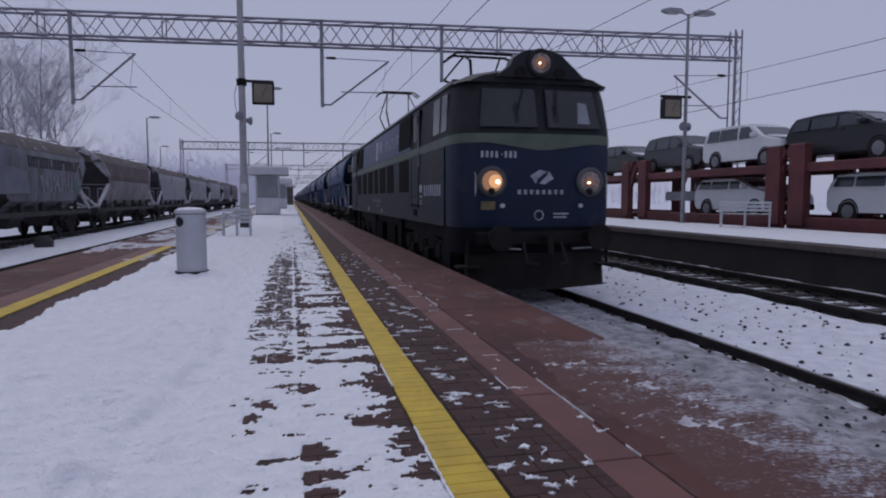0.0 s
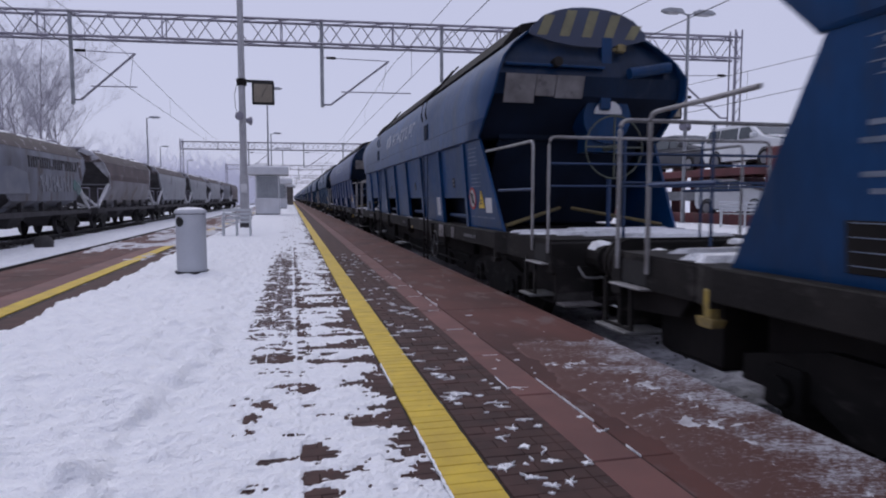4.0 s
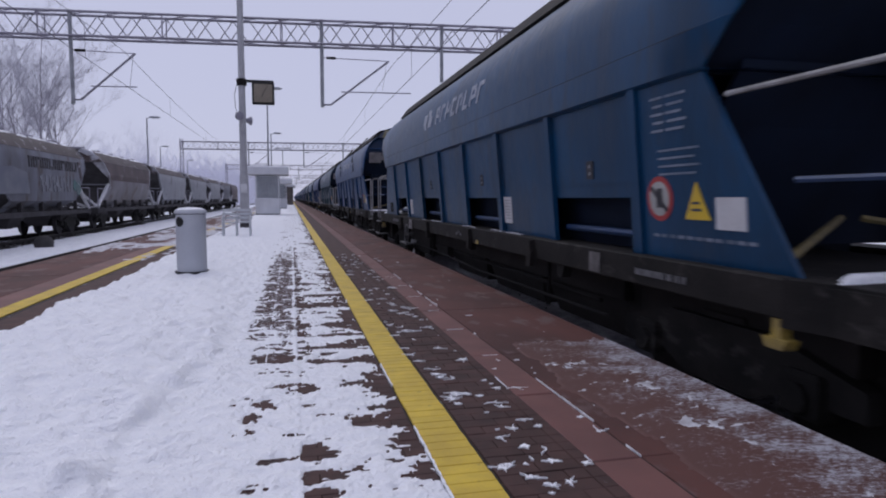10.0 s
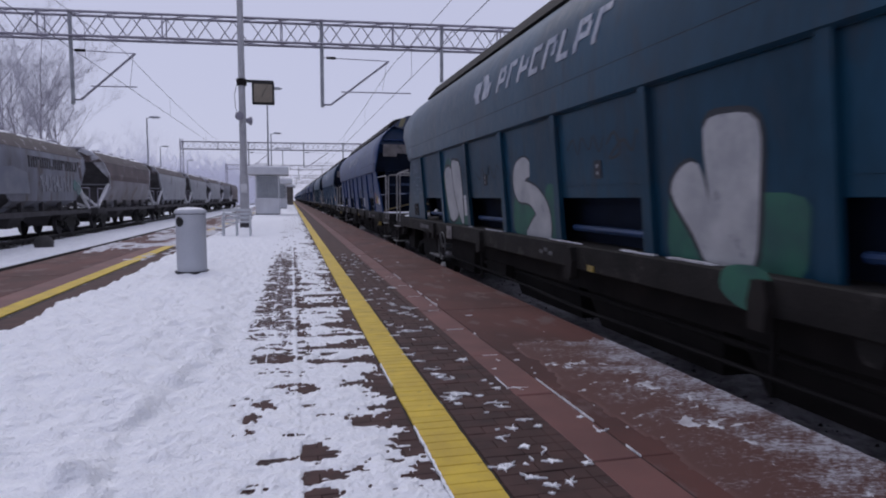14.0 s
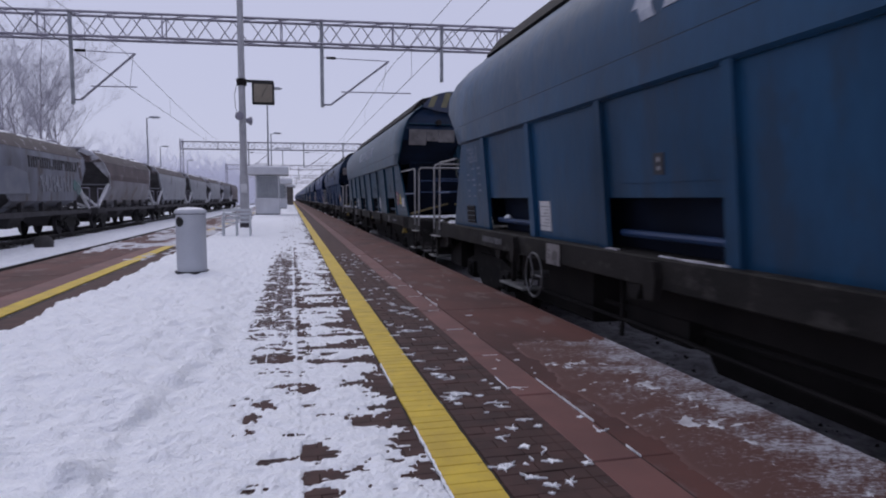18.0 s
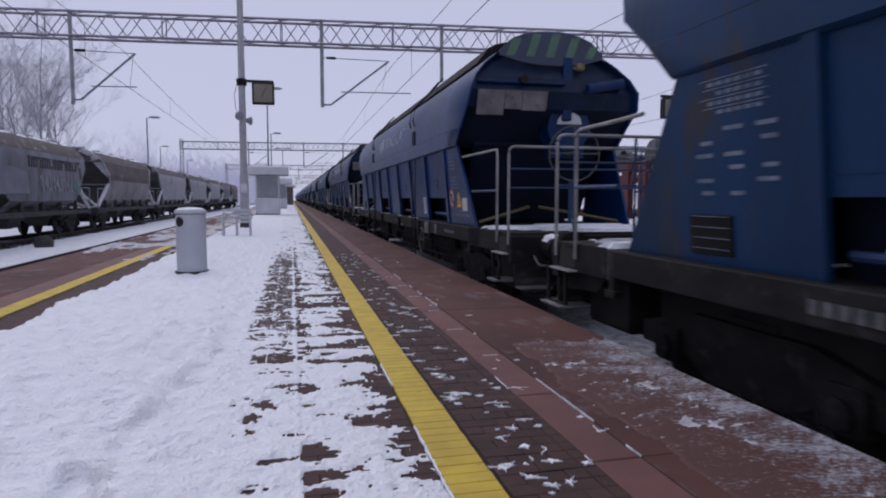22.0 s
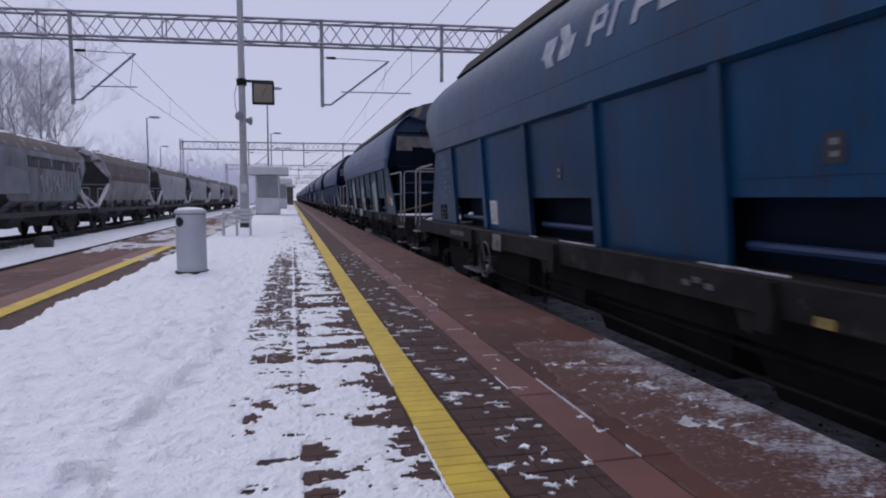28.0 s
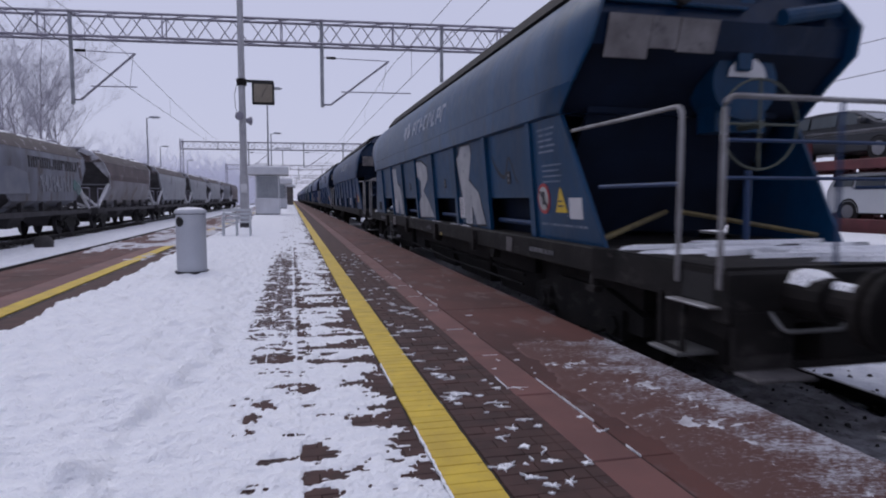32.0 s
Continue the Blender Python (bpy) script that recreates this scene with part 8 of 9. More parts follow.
    part("grille", Shape().box(-0.5, -0.02, 0.62, 0.5, 0.04, 0.78, 0.01), BLACK, v)
    part("roof_snow", Shape().loft([[(-0.6, 2.1 + long_nose, H - 0.03), (0.6, 2.1 + long_nose, H - 0.03), (0.6, 4.0, H - 0.06), (-0.6, 4.0, H - 0.06)], [(-0.55, 2.2 + long_nose, H + 0.012), (0.55, 2.2 + long_nose, H + 0.012), (0.55, 3.9, H + 0.005), (-0.55, 3.9, H + 0.005)]]), SNOW, v, "snow lying on the roof")
    part("bonnet_snow", Shape().prism([(0.2, 0.98), (0.98 + long_nose, 1.12), (0.98 + long_nose, 1.16), (0.22, 1.02)], "x", -0.7, 0.7), SNOW, v, "thin snow on the bonnet")
    return v


def transporter(y0, y1, braced=False):
    t = thing("car_transporter", "two-deck car transporter wagon in faded red paint", "car transporter", pose(17.4, 0, 0), group="car transporter wagons")
    for s in (-1, 1):
        x = s * 1.4
        part("upper_beam", Shape().box(x - 0.06, y0, 2.04, x + 0.06, y1, 2.33, 0.02), RUST_RED, t, "faded red deck beam")
        part("lower_beam", Shape().box(x - 0.06, y0, 0.14, x + 0.06, y1, 0.6, 0.02), RUST_RED, t)
        for e, sg in ((y0, 1), (y1, -1)):
            part("end_post", Shape().box(x - 0.14, min(e + sg * 0.1, e + sg * 0.75), 0.3, x + 0.14, max(e + sg * 0.1, e + sg * 0.75), 2.95, 0.03), RUST_RED, t, "broad red end post")
        if braced:
            part("slanted_post", Shape().prism([(y0 + 0.85, 0.5), (y0 + 0.62, 0.5), (y0 - 0.55, 2.75), (y0 - 0.32, 2.75)], "x", x - 0.07, x + 0.07), RUST_RED, t, "slanting red end brace")
        part("top_gusset", Shape().prism([(y1 - 0.1, 2.38), (y1 - 0.1, 2.95), (y1 + 0.2, 2.95)], "x", x - 0.1, x + 0.1), RUST_RED, t)
        part("top_gusset", Shape().prism([(y0 + 0.1, 2.38), (y0 + 0.1, 2.95), (y0 - 0.25, 2.95)], "x", x - 0.1, x + 0.1), RUST_RED, t)
    part("upper_deck", Shape().box(-1.38, y0 + 0.1, 2.28, 1.38, y1 - 0.1, 2.33), RUST_RED, t)
    part("lower_deck", Shape().box(-1.38, y0 + 0.1, 0.42, 1.38, y1 - 0.1, 0.47), RUST_RED, t)
    for yy in (y0 + 1.2, y1 - 1.2):
        for s in (-1, 1):
            part("wheel", Shape().disc((s * 0.75, yy, -0.05), "x", 0.4, 0.13, 20), IRON, t)
        part("axle", Shape().disc((0, yy, -0.05), "x", 0.08, 1.6, 8), IRON, t)
    return t


transporter(18.15, 27.3)
transporter(7.0, 17.95)
transporter(28.0, 38.5, True)
Zu, Zl = 2.33, 0.47
van("van", VAN_DARK, "dark grey compact van with snow, on the upper deck", 17.4, 14.3, Zu, 1.58)
van("van", VAN_WHITE, "white compact van with dark windows, on the upper deck", 17.4, 18.85, Zu, 1.66)
van("van", VAN_GREY, "mid-grey compact van with snow, on the upper deck", 17.4, 23.35, Zu, 1.68)
van("van", VAN_DARK, "dark car with a snowy bonnet, on the upper deck", 17.4, 28.3, Zu, 1.6)
truck = van("pickup_truck", VAN_WHITE, "white crew-cab pickup truck on the lower deck", 17.4, 19.3, Zl, 1.52)
part("load_bed", Shape().box(-0.9, 4.4, 0.62, 0.9, 6.6, 1.02, 0.03), GALV, truck, "grey open load bed")
part("bed_post", Shape().box(-0.88, 4.44, 1.02, 0.88, 4.5, 1.4), GALV_DARK, truck)
van("van", VAN_WHITE, "white van with dark trim on the lower deck", 17.4, 12.5, Zl, 1.52)
van("van", VAN_GREY, "grey van on the upper deck of the transporter", 17.4, 9.2, Zu, 1.66)
van("van", VAN_WHITE, "white van on the lower deck of the transporter", 17.4, 7.8, Zl, 1.52)
van("van", VAN_WHITE, "white compact van on the upper deck", 17.4, 33.6, Zu, 1.66)


# ---- platform furniture ----
bin_ = thing("litter_bin", "pale grey cylindrical metal litter bin standing in the snow", "litter bin", pose(-1.565, 10.86, 0))
part("bin_body", Shape().tube([(0, 0, 0.03), (0, 0, 0.97)], 0.228, 36), BIN_GREY, bin_, "pale grey painted drum", smooth=True)
part("bin_lid", Shape().loft([[(r * math.cos(a), r * math.sin(a), z) for a in [2 * math.pi * i / 36 for i in range(36)]] for r, z in ((0.238, 0.955), (0.244, 0.97), (0.244, 0.99), (0.225, 1.015), (0.15, 1.035), (0.05, 1.042))]), BIN_GREY, bin_, "shallow domed lid", smooth=True)
part("lid_gap", Shape().tube([(0, 0, 0.945), (0, 0, 0.957)], 0.232, 36), BLACK, bin_)
part("lid_snow", Shape().loft([[(r * math.cos(a), r * math.sin(a), z) for a in [2 * math.pi * i / 24 for i in range(24)]] for r, z in ((0.215, 1.02), (0.17, 1.045), (0.06, 1.056))]), SNOW, bin_, "thin snow on the lid", smooth=True)
# the opening's inner shade, painted as a black patch following the drum
hole = Shape()
rings_h = []
for k in (1.0, 0.66, 0.33, 0.02):
    rings_h.append([(0.2315 * math.cos(math.radians(230) + 0.36 * k * math.cos(a)), 0.2315 * math.sin(math.radians(230) + 0.36 * k * math.cos(a)), 0.83 + 0.078 * k * math.sin(a)) for a in [2 * math.pi * i / 24 for i in range(24)]])
hole.loft(rings_h, caps=False)
part("bin_opening", hole, BLACK, bin_, "round opening painted as a black patch")
part("bin_base", Shape().tube([(0, 0, -0.01), (0, 0, 0.04)], 0.29, 32, 0.265), BLACK, bin_, "dark base ring")


def bench(m, words, length, facing=1):
    b = thing("bench", words, "bench", m, group="platform benches")
    for x in (-length / 2, 0.0, length / 2):
        part("frame", Shape().tube([(x, -0.25, 0), (x, -0.25, 0.44), (x, 0.2, 0.42), (x, 0.28, 0.85)], 0.024, 6).tube([(x, 0.2, 0.42), (x, 0.24, 0)], 0.024, 6).tube([(x, -0.25, 0.44), (x, -0.25, 0.63), (x, 0.2, 0.63)], 0.02, 6), WHITE, b, "white tubular frame")
    for k in range(4):
        part("seat_slat", Shape().box(-length / 2 - 0.05, -0.25 + 0.115 * k, 0.44, length / 2 + 0.05, -0.16 + 0.115 * k, 0.47, 0.006), WHITE, b)
    for k in range(3):
        part("back_slat", Shape().box(-length / 2 - 0.05, 0.22 + 0.015 * k, 0.54 + 0.12 * k, length / 2 + 0.05, 0.25 + 0.015 * k, 0.62 + 0.12 * k, 0.006), WHITE, b)
    return b


bench(pose(-1.66, 20.9, 0, 0, 0, 0), "white slatted metal bench beside the clock mast", 0.8)
bench(pose(14.55, 18.2, 0.23, 0, 0, 138), "white slatted metal bench on the snowy far platform", 1.45)


def clock(parent, x, y, z, w, facing, t_hour, t_min):
    body = part("clock_case", Shape().box(x - w / 2, y - 0.12, z - w / 2, x + w / 2, y + 0.12, z + w / 2, 0.02), BLACK, parent, "square black clock case")
    for sg in (-1, 1):
        f = part("clock_face", Shape().box(x - w * 0.41, y + sg * 0.12 - 0.006, z - w * 0.41, x + w * 0.41, y + sg * 0.12 + 0.006, z + w * 0.41), DIAL, body, "cream clock dial")
        for i in range(12):
            a = math.pi * i / 6
            c, s = math.sin(a), math.cos(a)
            part("hour_mark", Shape().tube([(x + c * w * 0.33, y + sg * 0.131, z + s * w * 0.33), (x + c * w * 0.38, y + sg * 0.131, z + s * w * 0.38)], 0.007, 4), INK, body)
        for a, r in ((t_hour, 0.2), (t_min, 0.3)):
            q = math.radians(a) * -sg
            part("pointer", Shape().tube([(x, y + sg * 0.133, z), (x + math.sin(q) * w * r, y + sg * 0.133, z + math.cos(q) * w * r)], 0.012, 4), INK, body)


def speaker(parent, x, y, z, way):
    pts = [(x + way[0] * d, y + way[1] * d, z - 0.08 * d) for d in (0.0, 0.1, 0.24, 0.3)]
    part("loudspeaker", Shape().loft([[(px + r * way[1] * math.cos(a), py - r * way[0] * math.cos(a), pz + r * math.sin(a)) for a in [2 * math.pi * i / 14 for i in range(14)]] for (px, py, pz), r in zip(pts, (0.06, 0.07, 0.15, 0.17))]), GALV_DARK, parent, "grey horn loudspeaker", smooth=True)


mast = thing("clock_mast", "tall grey pole carrying a square station clock and loudspeakers", "lamp post", pose(-1.78, 26.3, 0))
part("pole", Shape().tube([(0, 0, 0), (0, 0, 10.2)], 0.145, 14, 0.115), CAST, mast, "weathered concrete pole", smooth=True)
part("pole_sleeve", Shape().tube([(0, 0, 0), (0, 0, 2.1)], 0.185, 14, 0.165), CAST, mast, smooth=True)
part("base_band", Shape().tube([(0, 0, 0), (0, 0, 0.3)], 0.195, 14), GRAIN_FRAME, mast, "dark band round the foot", smooth=True)
part("clock_arm", Shape().box(-0.2, -0.05, 5.68, 1.2, 0.05, 5.78, 0.01), BLACK, mast)
part("clock_hanger", Shape().tube([(0.5, 0, 5.7), (0.5, 0, 5.6)], 0.02).tube([(1.1, 0, 5.7), (1.1, 0, 5.6)], 0.02), BLACK, mast)
clock(mast, 0.8, 0, 5.27, 0.84, 1, 200, 30)
part("clamp", Shape().tube([(0, 0, 5.55), (0, 0, 5.8)], 0.19, 12), IRON, mast)
part("cable", Shape().tube([(-0.18, 0, 5.6), (-0.28, 0, 5.2), (-0.25, 0, 4.7), (-0.15, 0, 4.4)], 0.012, 5), BLACK, mast)
speaker(mast, 0.0, -0.15, 4.36, (-0.3, -0.95))
speaker(mast, 0.05, 0.1, 4.25, (0.85, 0.4))
part("notice_box", Shape().box(-0.12, -0.24, 1.4, 0.12, -0.15, 1.75, 0.015), PLACARD, mast, "small box on the pole")
part("top_lamp", Shape().loft([[(x, y * k, 10.2 + z * k) for y, z in ((-0.16, 0.0), (0.16, 0.0), (0.12, 0.14), (-0.12, 0.14))] for x, k in ((0.05, 0.5), (0.3, 1.0), (0.9, 1.0), (1.1, 0.5))]), GALV_DARK, mast)


def lamp_post(x, y, z, h, arms, words, clk=False):
    p = thing("street_lamp", words, "lamp post", pose(x, y, z), group="platform lamps")
    part("pole", Shape().tube([(0, 0, 0), (0, 0, h)], 0.085, 12, 0.055), GALV, p, smooth=True)
    part("base_plate", Shape().box(-0.22, -0.22, 0, 0.22, 0.22, 0.05, 0.01), GALV_DARK, p)
    for a in arms:
        part("arm", Shape().tube([(0, 0, h - 0.05), (a * 0.3, 0, h + 0.05)], 0.035, 6), GALV, p)
        head = part("lamp_head", Shape().loft([[(a * xx, yy * k, h + 0.06 + zz * k) for yy, zz in ((-0.17, -0.06), (0.17, -0.06), (0.14, 0.1), (-0.14, 0.1))] for xx, k in ((0.22, 0.4), (0.4, 1.0), (0.9, 1.0), (1.15, 0.45))]), GALV, p, "long grey lamp head", smooth=True)
        part("lamp_glass", Shape().box(min(a * 0.45, a * 0.9), -0.12, h - 0.03, max(a * 0.45, a * 0.9), 0.12, h + 0.0, 0.01), PLACARD, head)
    return p


l2 = lamp_post(15.0, 22.33, 0.2, 8.05, (-1, 1), "grey double-headed platform lamp with a square clock", True)
part("clock_arm", Shape().box(-1.1, -0.05, 4.86, 0.2, 0.05, 4.96, 0.01), BLACK, l2)
clock(l2, -0.64, 0, 4.45, 0.78, 1, 200, 30)
speaker(l2, 0.0, -0.1, 3.78, (-0.85, -0.4))
speaker(l2, 0.0, 0.1, 3.82, (0.85, 0.3))
lamp_post(-1.66, 52.0, 0, 9.6, (1,), "grey platform lamp behind the clock mast")
lamp_post(-2.06, 75.0, 0, 8.4, (1,), "distant grey platform lamp with one lamp head")
lamp_post(-1.1, 100.0, 0, 8.6, (-1, 1), "distant grey double-headed platform lamp")
lamp_post(-12.35, 62.0, -0.7, 9.0, (1,), "grey yard lamp with one lamp head")
lamp_post(-17.5, 96.0, -0.7, 9.0, (1,), "distant yard lamp beside the siding")
lamp_post(-19.0, 130.0, -0.7, 9.0, (1,), "distant yard lamp beside the siding")


def shelter(x0, x1, y, depth, words):
    s = thing("waiting_shelter", words, "shelter", pose(0, y, 0), group="platform shelters")
    part("roof", Shape().box(x0 - 0.58, -0.5, 2.84, x1 + 0.67, depth + 0.5, 3.36, 0.02), SHELTER_GREY, s, "deep grey flat roof")
    part("roof_snow", Shape().box(x0 - 0.53, -0.45, 3.36, x1 + 0.62, depth + 0.45, 3.43, 0.03), SNOW, s, "snow on the roof")
    for a, b in ((x0, x0 + 0.08), (x1 - 0.08, x1)):
        for d in (0.0, depth):
            part("post", Shape().box(a, d - 0.04, 0, b, d + 0.04, 2.84), SHELTER_GREY, s)
    for d in (0.0, depth):
        part("lower_panel", Shape().box(x0 + 0.08, d - 0.03, 0.08, x1 - 0.08, d + 0.03, 1.18, 0.008), SHELTER_GREY, s, "grey lower panel")
        n = 7
        for k in range(n):
            a = x0 + 0.1 + (x1 - x0 - 0.2) * k / n
            part("pane", Shape().box(a, d - 0.012, 1.2, a + (x1 - x0 - 0.2) / n - 0.05, d + 0.012, 2.8), FROSTED, s)
        part("base_strip", Shape().box(x0 - 0.02, d - 0.05, 0, x1 + 0.02, d + 0.05, 0.1), GRAIN_FRAME, s, "dark foot strip")
    for a in (x0, x1):
        part("side_panel", Shape().box(a - 0.03, 0.05, 0.08, a + 0.03, depth - 0.05, 1.18), SHELTER_GREY, s)
        part("side_pane", Shape().box(a - 0.012, 0.05, 1.2, a + 0.012, depth - 0.05, 2.8), FROSTED, s)
    part("seat", Shape().box(x0 + 0.2, 0.3, 0.42, x1 - 0.2, 0.7, 0.47), SHELTER_GREY, s)
    return s


shelter(-2.42, -0.8, 46.9, 2.6, "grey platform shelter with ribbed glass walls and flat roof")
shelter(-1.9, -0.5, 76.0, 5.0, "distant grey waiting shelter with a flat roof")
building = thing("station_hut", "dark distant platform building with a low roof", "building", pose(-1.1, 118, 0))
part("wall", Shape().box(-1.5, 0, 0, 1.5, 9, 3.2), CONCRETE, building)
part("roof", Shape().box(-1.9, -0.6, 3.2, 1.9, 9.6, 3.6, 0.05), SHELTER_GREY, building)
part("door", Shape().box(-0.45, -0.04, 0, 0.45, 0.0, 2.1), GALV_DARK, building)


# ---- bare winter trees ----
def tree(name, x, y, h, seed, words, twig=TWIG, bark=BARK, levels=4, spread_k=0.5):
    rg = random.Random(seed)
    t = thing(name, words, "tree", pose(x, y, -0.8), group="bare trees behind the siding")
    trunk, crown = Shape(), Shape()

    def grow(p, d, length, r, lv):
        q, pts = Vector(p), [Vector(p)]
        dd = d.copy()
        for _ in range(3):
            dd = (dd + Vector((rg.uniform(-1, 1), rg.uniform(-1, 1), rg.uniform(-0.3, 0.7))) * 0.16).normalized()
            q = q + dd * length / 3
            pts.append(q.copy())
        (trunk if lv >= levels - 1 else crown).tube(pts, r, 6 if lv >= levels - 1 else 3, r * 0.55)
        if lv == 0:
            return
        kids = 7 if lv == levels else 4
        for k in range(kids):
            f = 0.3 + 0.7 * (k + rg.random()) / kids
            i = min(2, int(f * 3))
            base = pts[i].lerp(pts[i + 1], f * 3 - i)
            az = rg.uniform(0, 2 * math.pi)
            out = Vector((math.cos(az), math.sin(az), 0))
            nd = (dd * rg.uniform(0.6, 1.0) + out * rg.uniform(spread_k * 0.7, spread_k * 1.3) + Vector((0, 0, 0.15))).normalized()
            grow(base, nd, length * rg.uniform(0.42, 0.62), max(0.005, r * 0.38), lv - 1)

    grow((0, 0, 0), Vector((rg.uniform(-0.05, 0.05), rg.uniform(-0.05, 0.05), 1)), h * 0.66, 0.006 * h, levels)
    ob = new("trunk", fast_mesh("trunk", trunk, bark))
    ob.parent = t
    ob = new("crown", fast_mesh("crown", crown, twig))
    ob.parent = t
    tagged(ob, "fine bare twigs", kind="stuff")
    return t


for i, (x, y, h) in enumerate(((-19.5, 50, 13.5), (-17.2, 52, 15.0), (-22.5, 60, 16.5), (-18.0, 56, 13.5), (-22.4, 62, 15.0), (-23.8, 74, 16), (-21.4, 66, 13.5), (-18.4, 60, 12.5), (-26.0, 66, 17))):
    tree("birch_tree", x, y, h, 40 + i, "tall bare frosted tree behind the siding", TWIG, BARK, 5, 0.6)
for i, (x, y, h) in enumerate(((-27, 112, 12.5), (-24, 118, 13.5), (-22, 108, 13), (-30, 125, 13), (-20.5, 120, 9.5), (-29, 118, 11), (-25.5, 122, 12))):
    tree("bare_tree", x, y, h, 80 + i, "bare tree in the distance, haze put into its pale colour", FAR_TWIG, FAR_TWIG, 4, 0.65)
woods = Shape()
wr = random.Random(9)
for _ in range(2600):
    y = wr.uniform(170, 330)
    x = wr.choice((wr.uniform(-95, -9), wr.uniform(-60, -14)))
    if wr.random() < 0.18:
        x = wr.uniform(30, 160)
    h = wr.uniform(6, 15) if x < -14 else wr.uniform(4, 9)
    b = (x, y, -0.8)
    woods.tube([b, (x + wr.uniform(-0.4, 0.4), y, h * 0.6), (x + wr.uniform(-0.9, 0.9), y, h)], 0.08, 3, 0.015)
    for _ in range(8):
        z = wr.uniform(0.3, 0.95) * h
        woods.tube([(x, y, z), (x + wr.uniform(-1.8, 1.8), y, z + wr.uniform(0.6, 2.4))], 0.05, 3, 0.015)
tagged(new("far_woods", fast_mesh("far_woods", woods, FAR_TWIG, False)), "bare woodland beyond the yard, haze put into its pale colour", "woods", kind="stuff")


# ---- paving pieces, near stretch ----
paving = thing("block_paving", "dark red paving blocks with snow in the joints", "paving", kind="structure")
BLOCKS = [Shape().box(-0.0985, -0.0485, -0.06, 0.0985, 0.0485, z, 0.003).mesh("paving_block", PAVER) for z in (0.0, -0.002, 0.0015)]
pr = random.Random(6)
rest = Shape()
made = 0
spots = []
HALF = Shape().box(-0.0485, -0.0485, -0.06, 0.0485, 0.0485, 0.0, 0.003).mesh("paving_block", PAVER)
for x0, x1 in ((-0.8, 0.6), (0.85, 1.31)):
    for j in range(104):
        x, odd = x0, j % 2
        while x < x1 - 0.05:
            wide = 0.1 if (odd and x == x0) or x + 0.2 > x1 + 0.03 else 0.2
            spots.append((x + wide / 2, 2.0 + 0.1 * j, wide))
            x = round(x + wide, 4)
spots.sort(key=lambda q: q[1] if q[0] > 0.84 else q[1] + (6 if q[0] < -0.2 else 0.3))
for x, y, wide in spots:
    if made < 300:
        share("paving_block", BLOCKS[pr.randrange(3)] if wide > 0.15 else HALF, paving, pose(x, y, 0, pr.uniform(-0.5, 0.5), pr.uniform(-0.4, 0.4), pr.uniform(-0.6, 0.6)))
        made += 1
    else:
        z = pr.choice((0.0, -0.002, 0.0015))
        rest.box(x - wide / 2 + 0.0015, y - 0.0485, -0.06, x + wide / 2 - 0.0015, y + 0.0485, z, 0.003)
ob = part("paving_blocks", rest, PAVER, paving)
tagged(ob, kind="stuff")

line = thing("yellow_safety_line", "yellow painted row of slabs warning along the platform edge", "safety line", kind="structure")
SLAB_Y = Shape().box(-0.11, -0.0446, -0.06, 0.11, 0.0446, 0.004, 0.003).mesh("yellow_block", YELLOW)
for k in range(150):
    share("yellow_block", SLAB_Y, line, pose(0.722 + pr.uniform(-0.002, 0.002), 1.9 + 0.094 * k, pr.uniform(-0.001, 0.001)))
part("far_line", Shape().box(0.612, 16.0, -0.06, 0.832, 320, 0.004), YELLOW, line)
line2 = thing("yellow_safety_line", "yellow painted line along the other platform edge", "safety line", kind="structure")
for k in range(60):
    share("yellow_block", SLAB_Y, line2, pose(-2.99 + pr.uniform(-0.002, 0.002), 6.0 + 0.094 * k, 0))
part("far_line", Shape().box(-3.1, 11.6, -0.06, -2.88, 320, 0.004), YELLOW, line2)

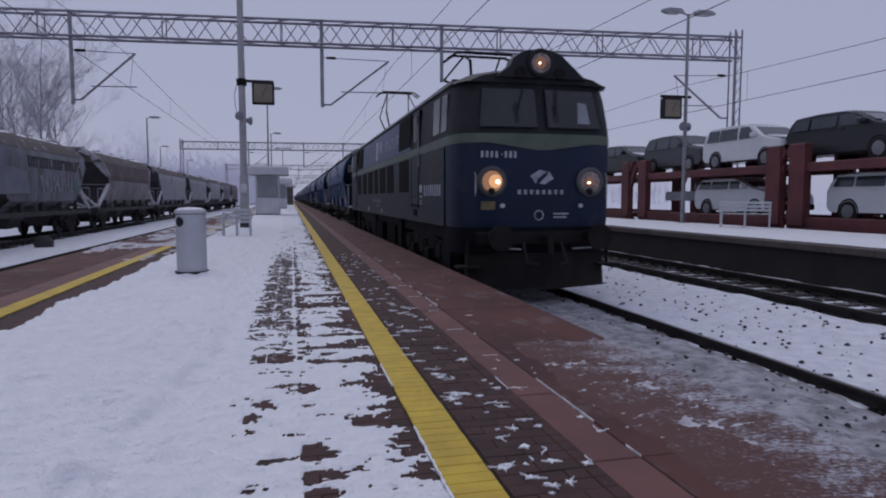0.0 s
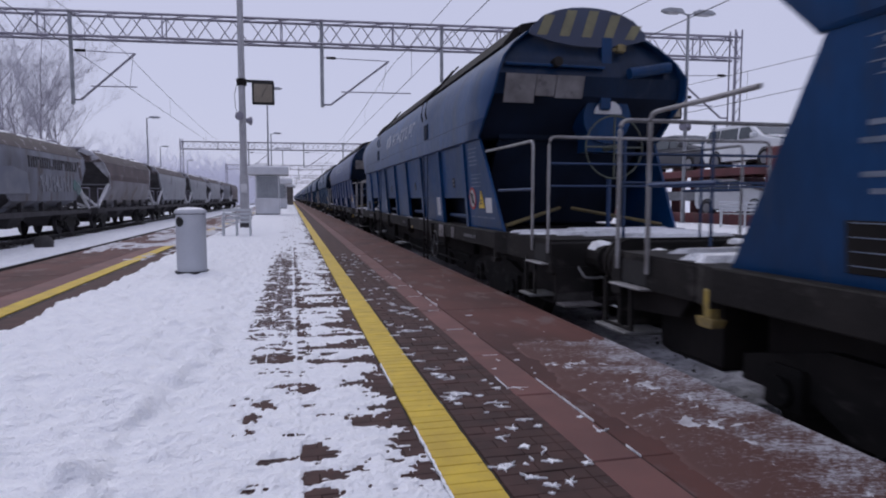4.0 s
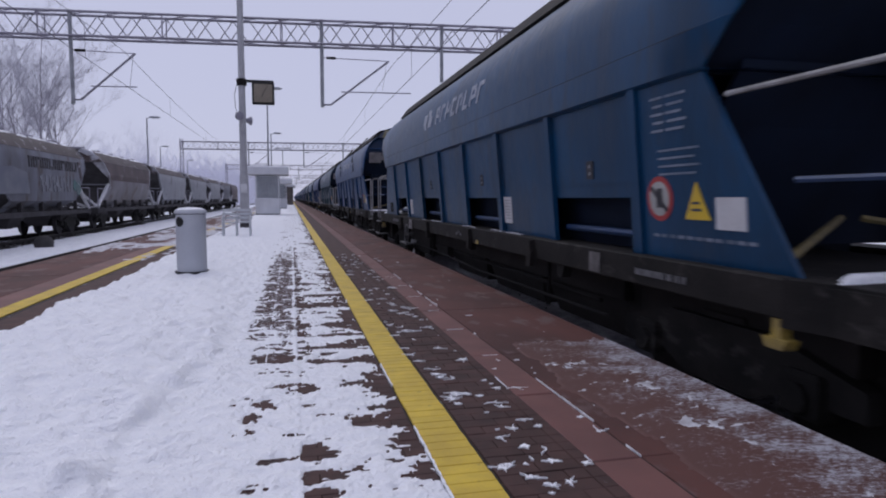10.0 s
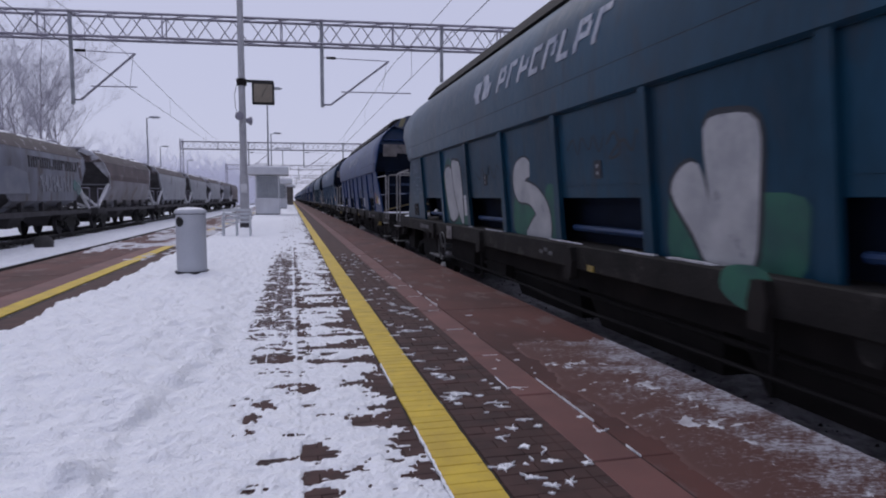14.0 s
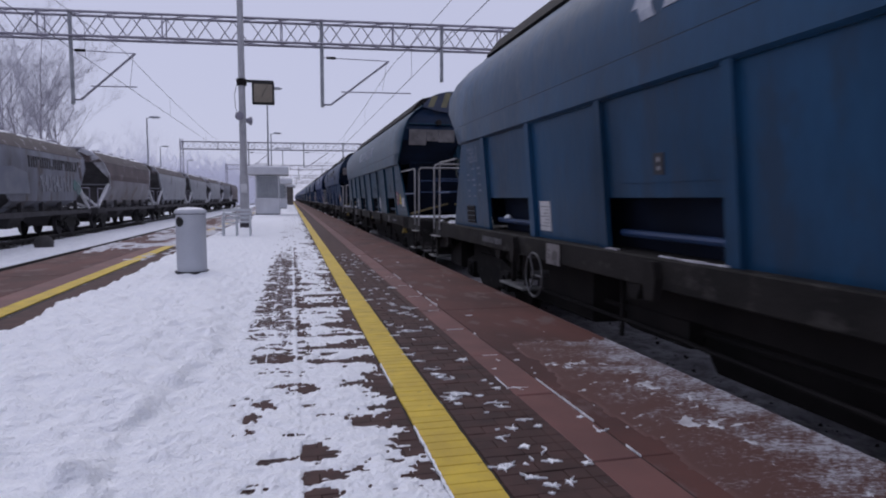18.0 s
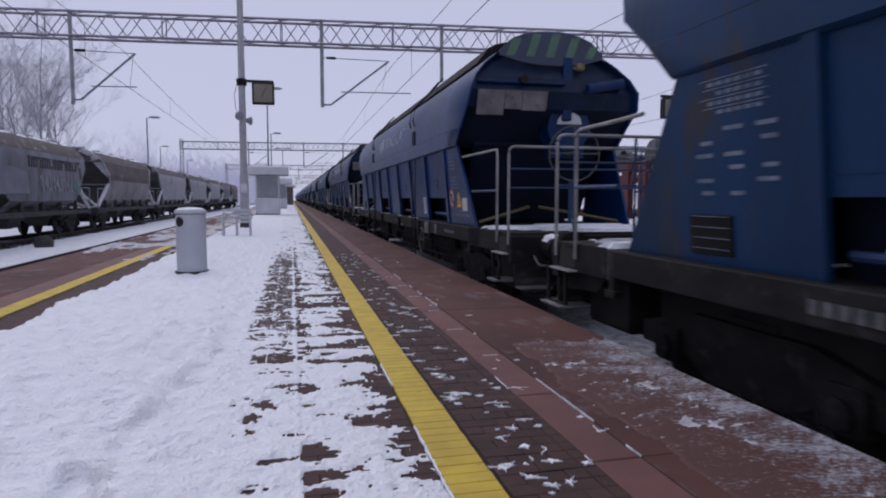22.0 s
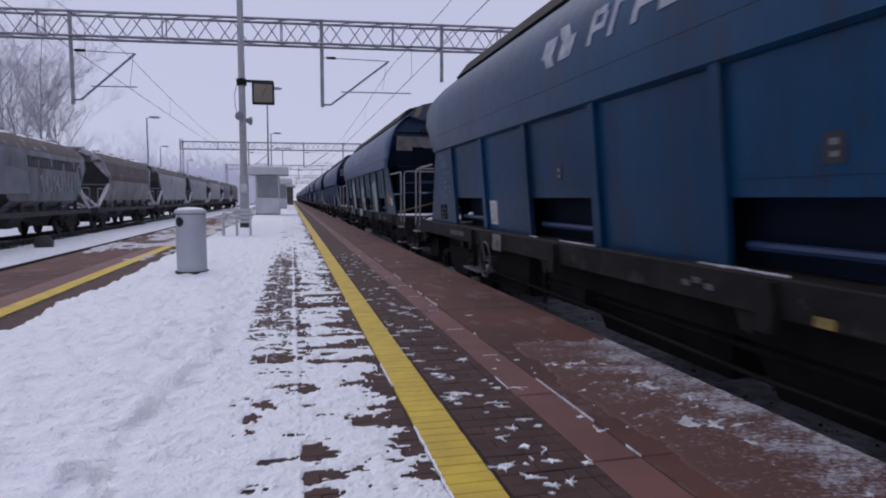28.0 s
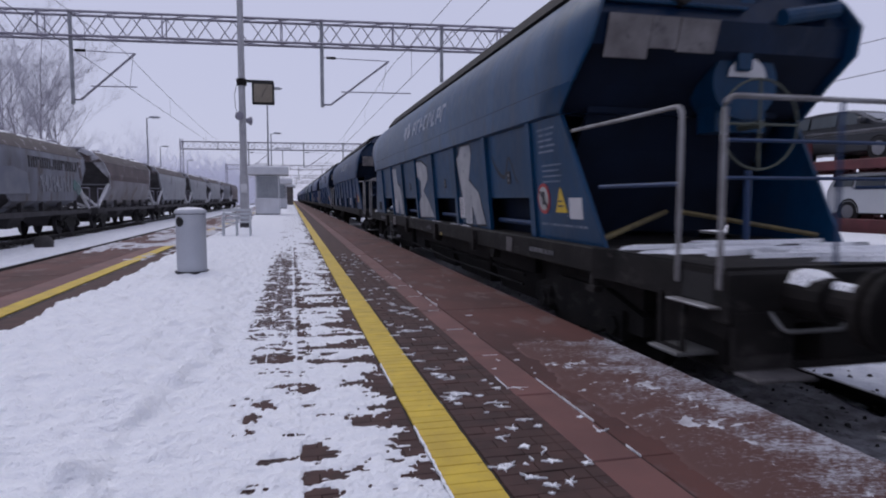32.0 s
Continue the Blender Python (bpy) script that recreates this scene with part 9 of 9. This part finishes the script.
slabs = thing("red_edge_slabs", "row of brighter red concrete slabs between paving and edge", "paving", kind="structure")
RED = Shape().box(-0.122, -0.495, -0.06, 0.122, 0.495, 0.003, 0.006).mesh("red_slab", RED_SLAB)
for k in range(40):
    share("red_slab", RED, slabs, pose(1.437, 2.09 + 1.0 * k, pr.uniform(-0.002, 0.002)))
part("far_slab_strip", Shape().box(1.315, 41.6, -0.06, 1.559, 320, 0.0), RED_SLAB, slabs)
apron = thing("edge_apron", "worn red concrete edge slabs dusted with snow", "paving", kind="structure")
AP = Shape().box(-0.518, -0.998, -0.12, 0.518, 0.998, 0.0, 0.004).mesh("apron_slab", APRON)
for k in range(30):
    share("apron_slab", AP, apron, pose(2.091, 1.6 + 2.0 * k, pr.uniform(-0.002, 0.002)))
part("far_apron", Shape().box(1.573, 60.6, -0.12, EDGE_R, 320, 0.0), APRON, apron)
apron2 = thing("edge_apron", "worn red concrete edge slabs along the other track", "paving", kind="structure")
AP2 = Shape().box(-0.6, -0.9955, -0.12, 0.6, 0.9955, 0.0, 0.008).mesh("apron_slab", APRON)
for k in range(30):
    share("apron_slab", AP2, apron2, pose(-4.06, 6.0 + 2.0 * k, pr.uniform(-0.002, 0.002)))
part("red_strip", Shape().box(-3.45, -60, -0.06, -3.11, 320, 0.0), RED_SLAB, apron2)
part("far_apron", Shape().box(EDGE_L, 65.1, -0.12, -3.46, 320, 0.0), APRON, apron2)

# the same strips running on behind the viewpoint
part("near_line", Shape().box(0.612, -60, -0.06, 0.832, 1.85, 0.004), YELLOW, line)
part("near_line", Shape().box(-3.1, -60, -0.06, -2.88, 5.95, 0.004), YELLOW, line2)
part("near_slab_strip", Shape().box(1.315, -60, -0.06, 1.559, 1.59, 0.0), RED_SLAB, slabs)
part("near_apron", Shape().box(1.573, -60, -0.12, EDGE_R, 0.598, 0.0), APRON, apron)
part("near_apron", Shape().box(EDGE_L, -60, -0.12, -3.46, 4.99, 0.0), APRON, apron2)
back = thing("near_paving", "dark red block paving running on along the platform", "paving", kind="structure")
part("paving_strip", Shape().box(-0.9, -60, -0.06, 0.6, 1.94, 0.0), PAVER, back)
part("paving_strip", Shape().box(0.845, -60, -0.06, 1.305, 1.94, 0.0), PAVER, back)
part("paving_strip", Shape().box(-2.85, -60, -0.06, -2.4, 5.0, 0.0), PAVER, back)


# ---- how the train runs ----
def motions():
    times = [k * 1.0 for k in range(33)]
    walk(loco, [(t, pose(TRACK, 10.4 - travelled(t), RAIL_Z)) for t in times])
    for n, w in enumerate(wagons, 1):
        walk(w, [(t, pose(TRACK, START + PITCH * n - travelled(t), WAGON_Z)) for t in times])


motions()
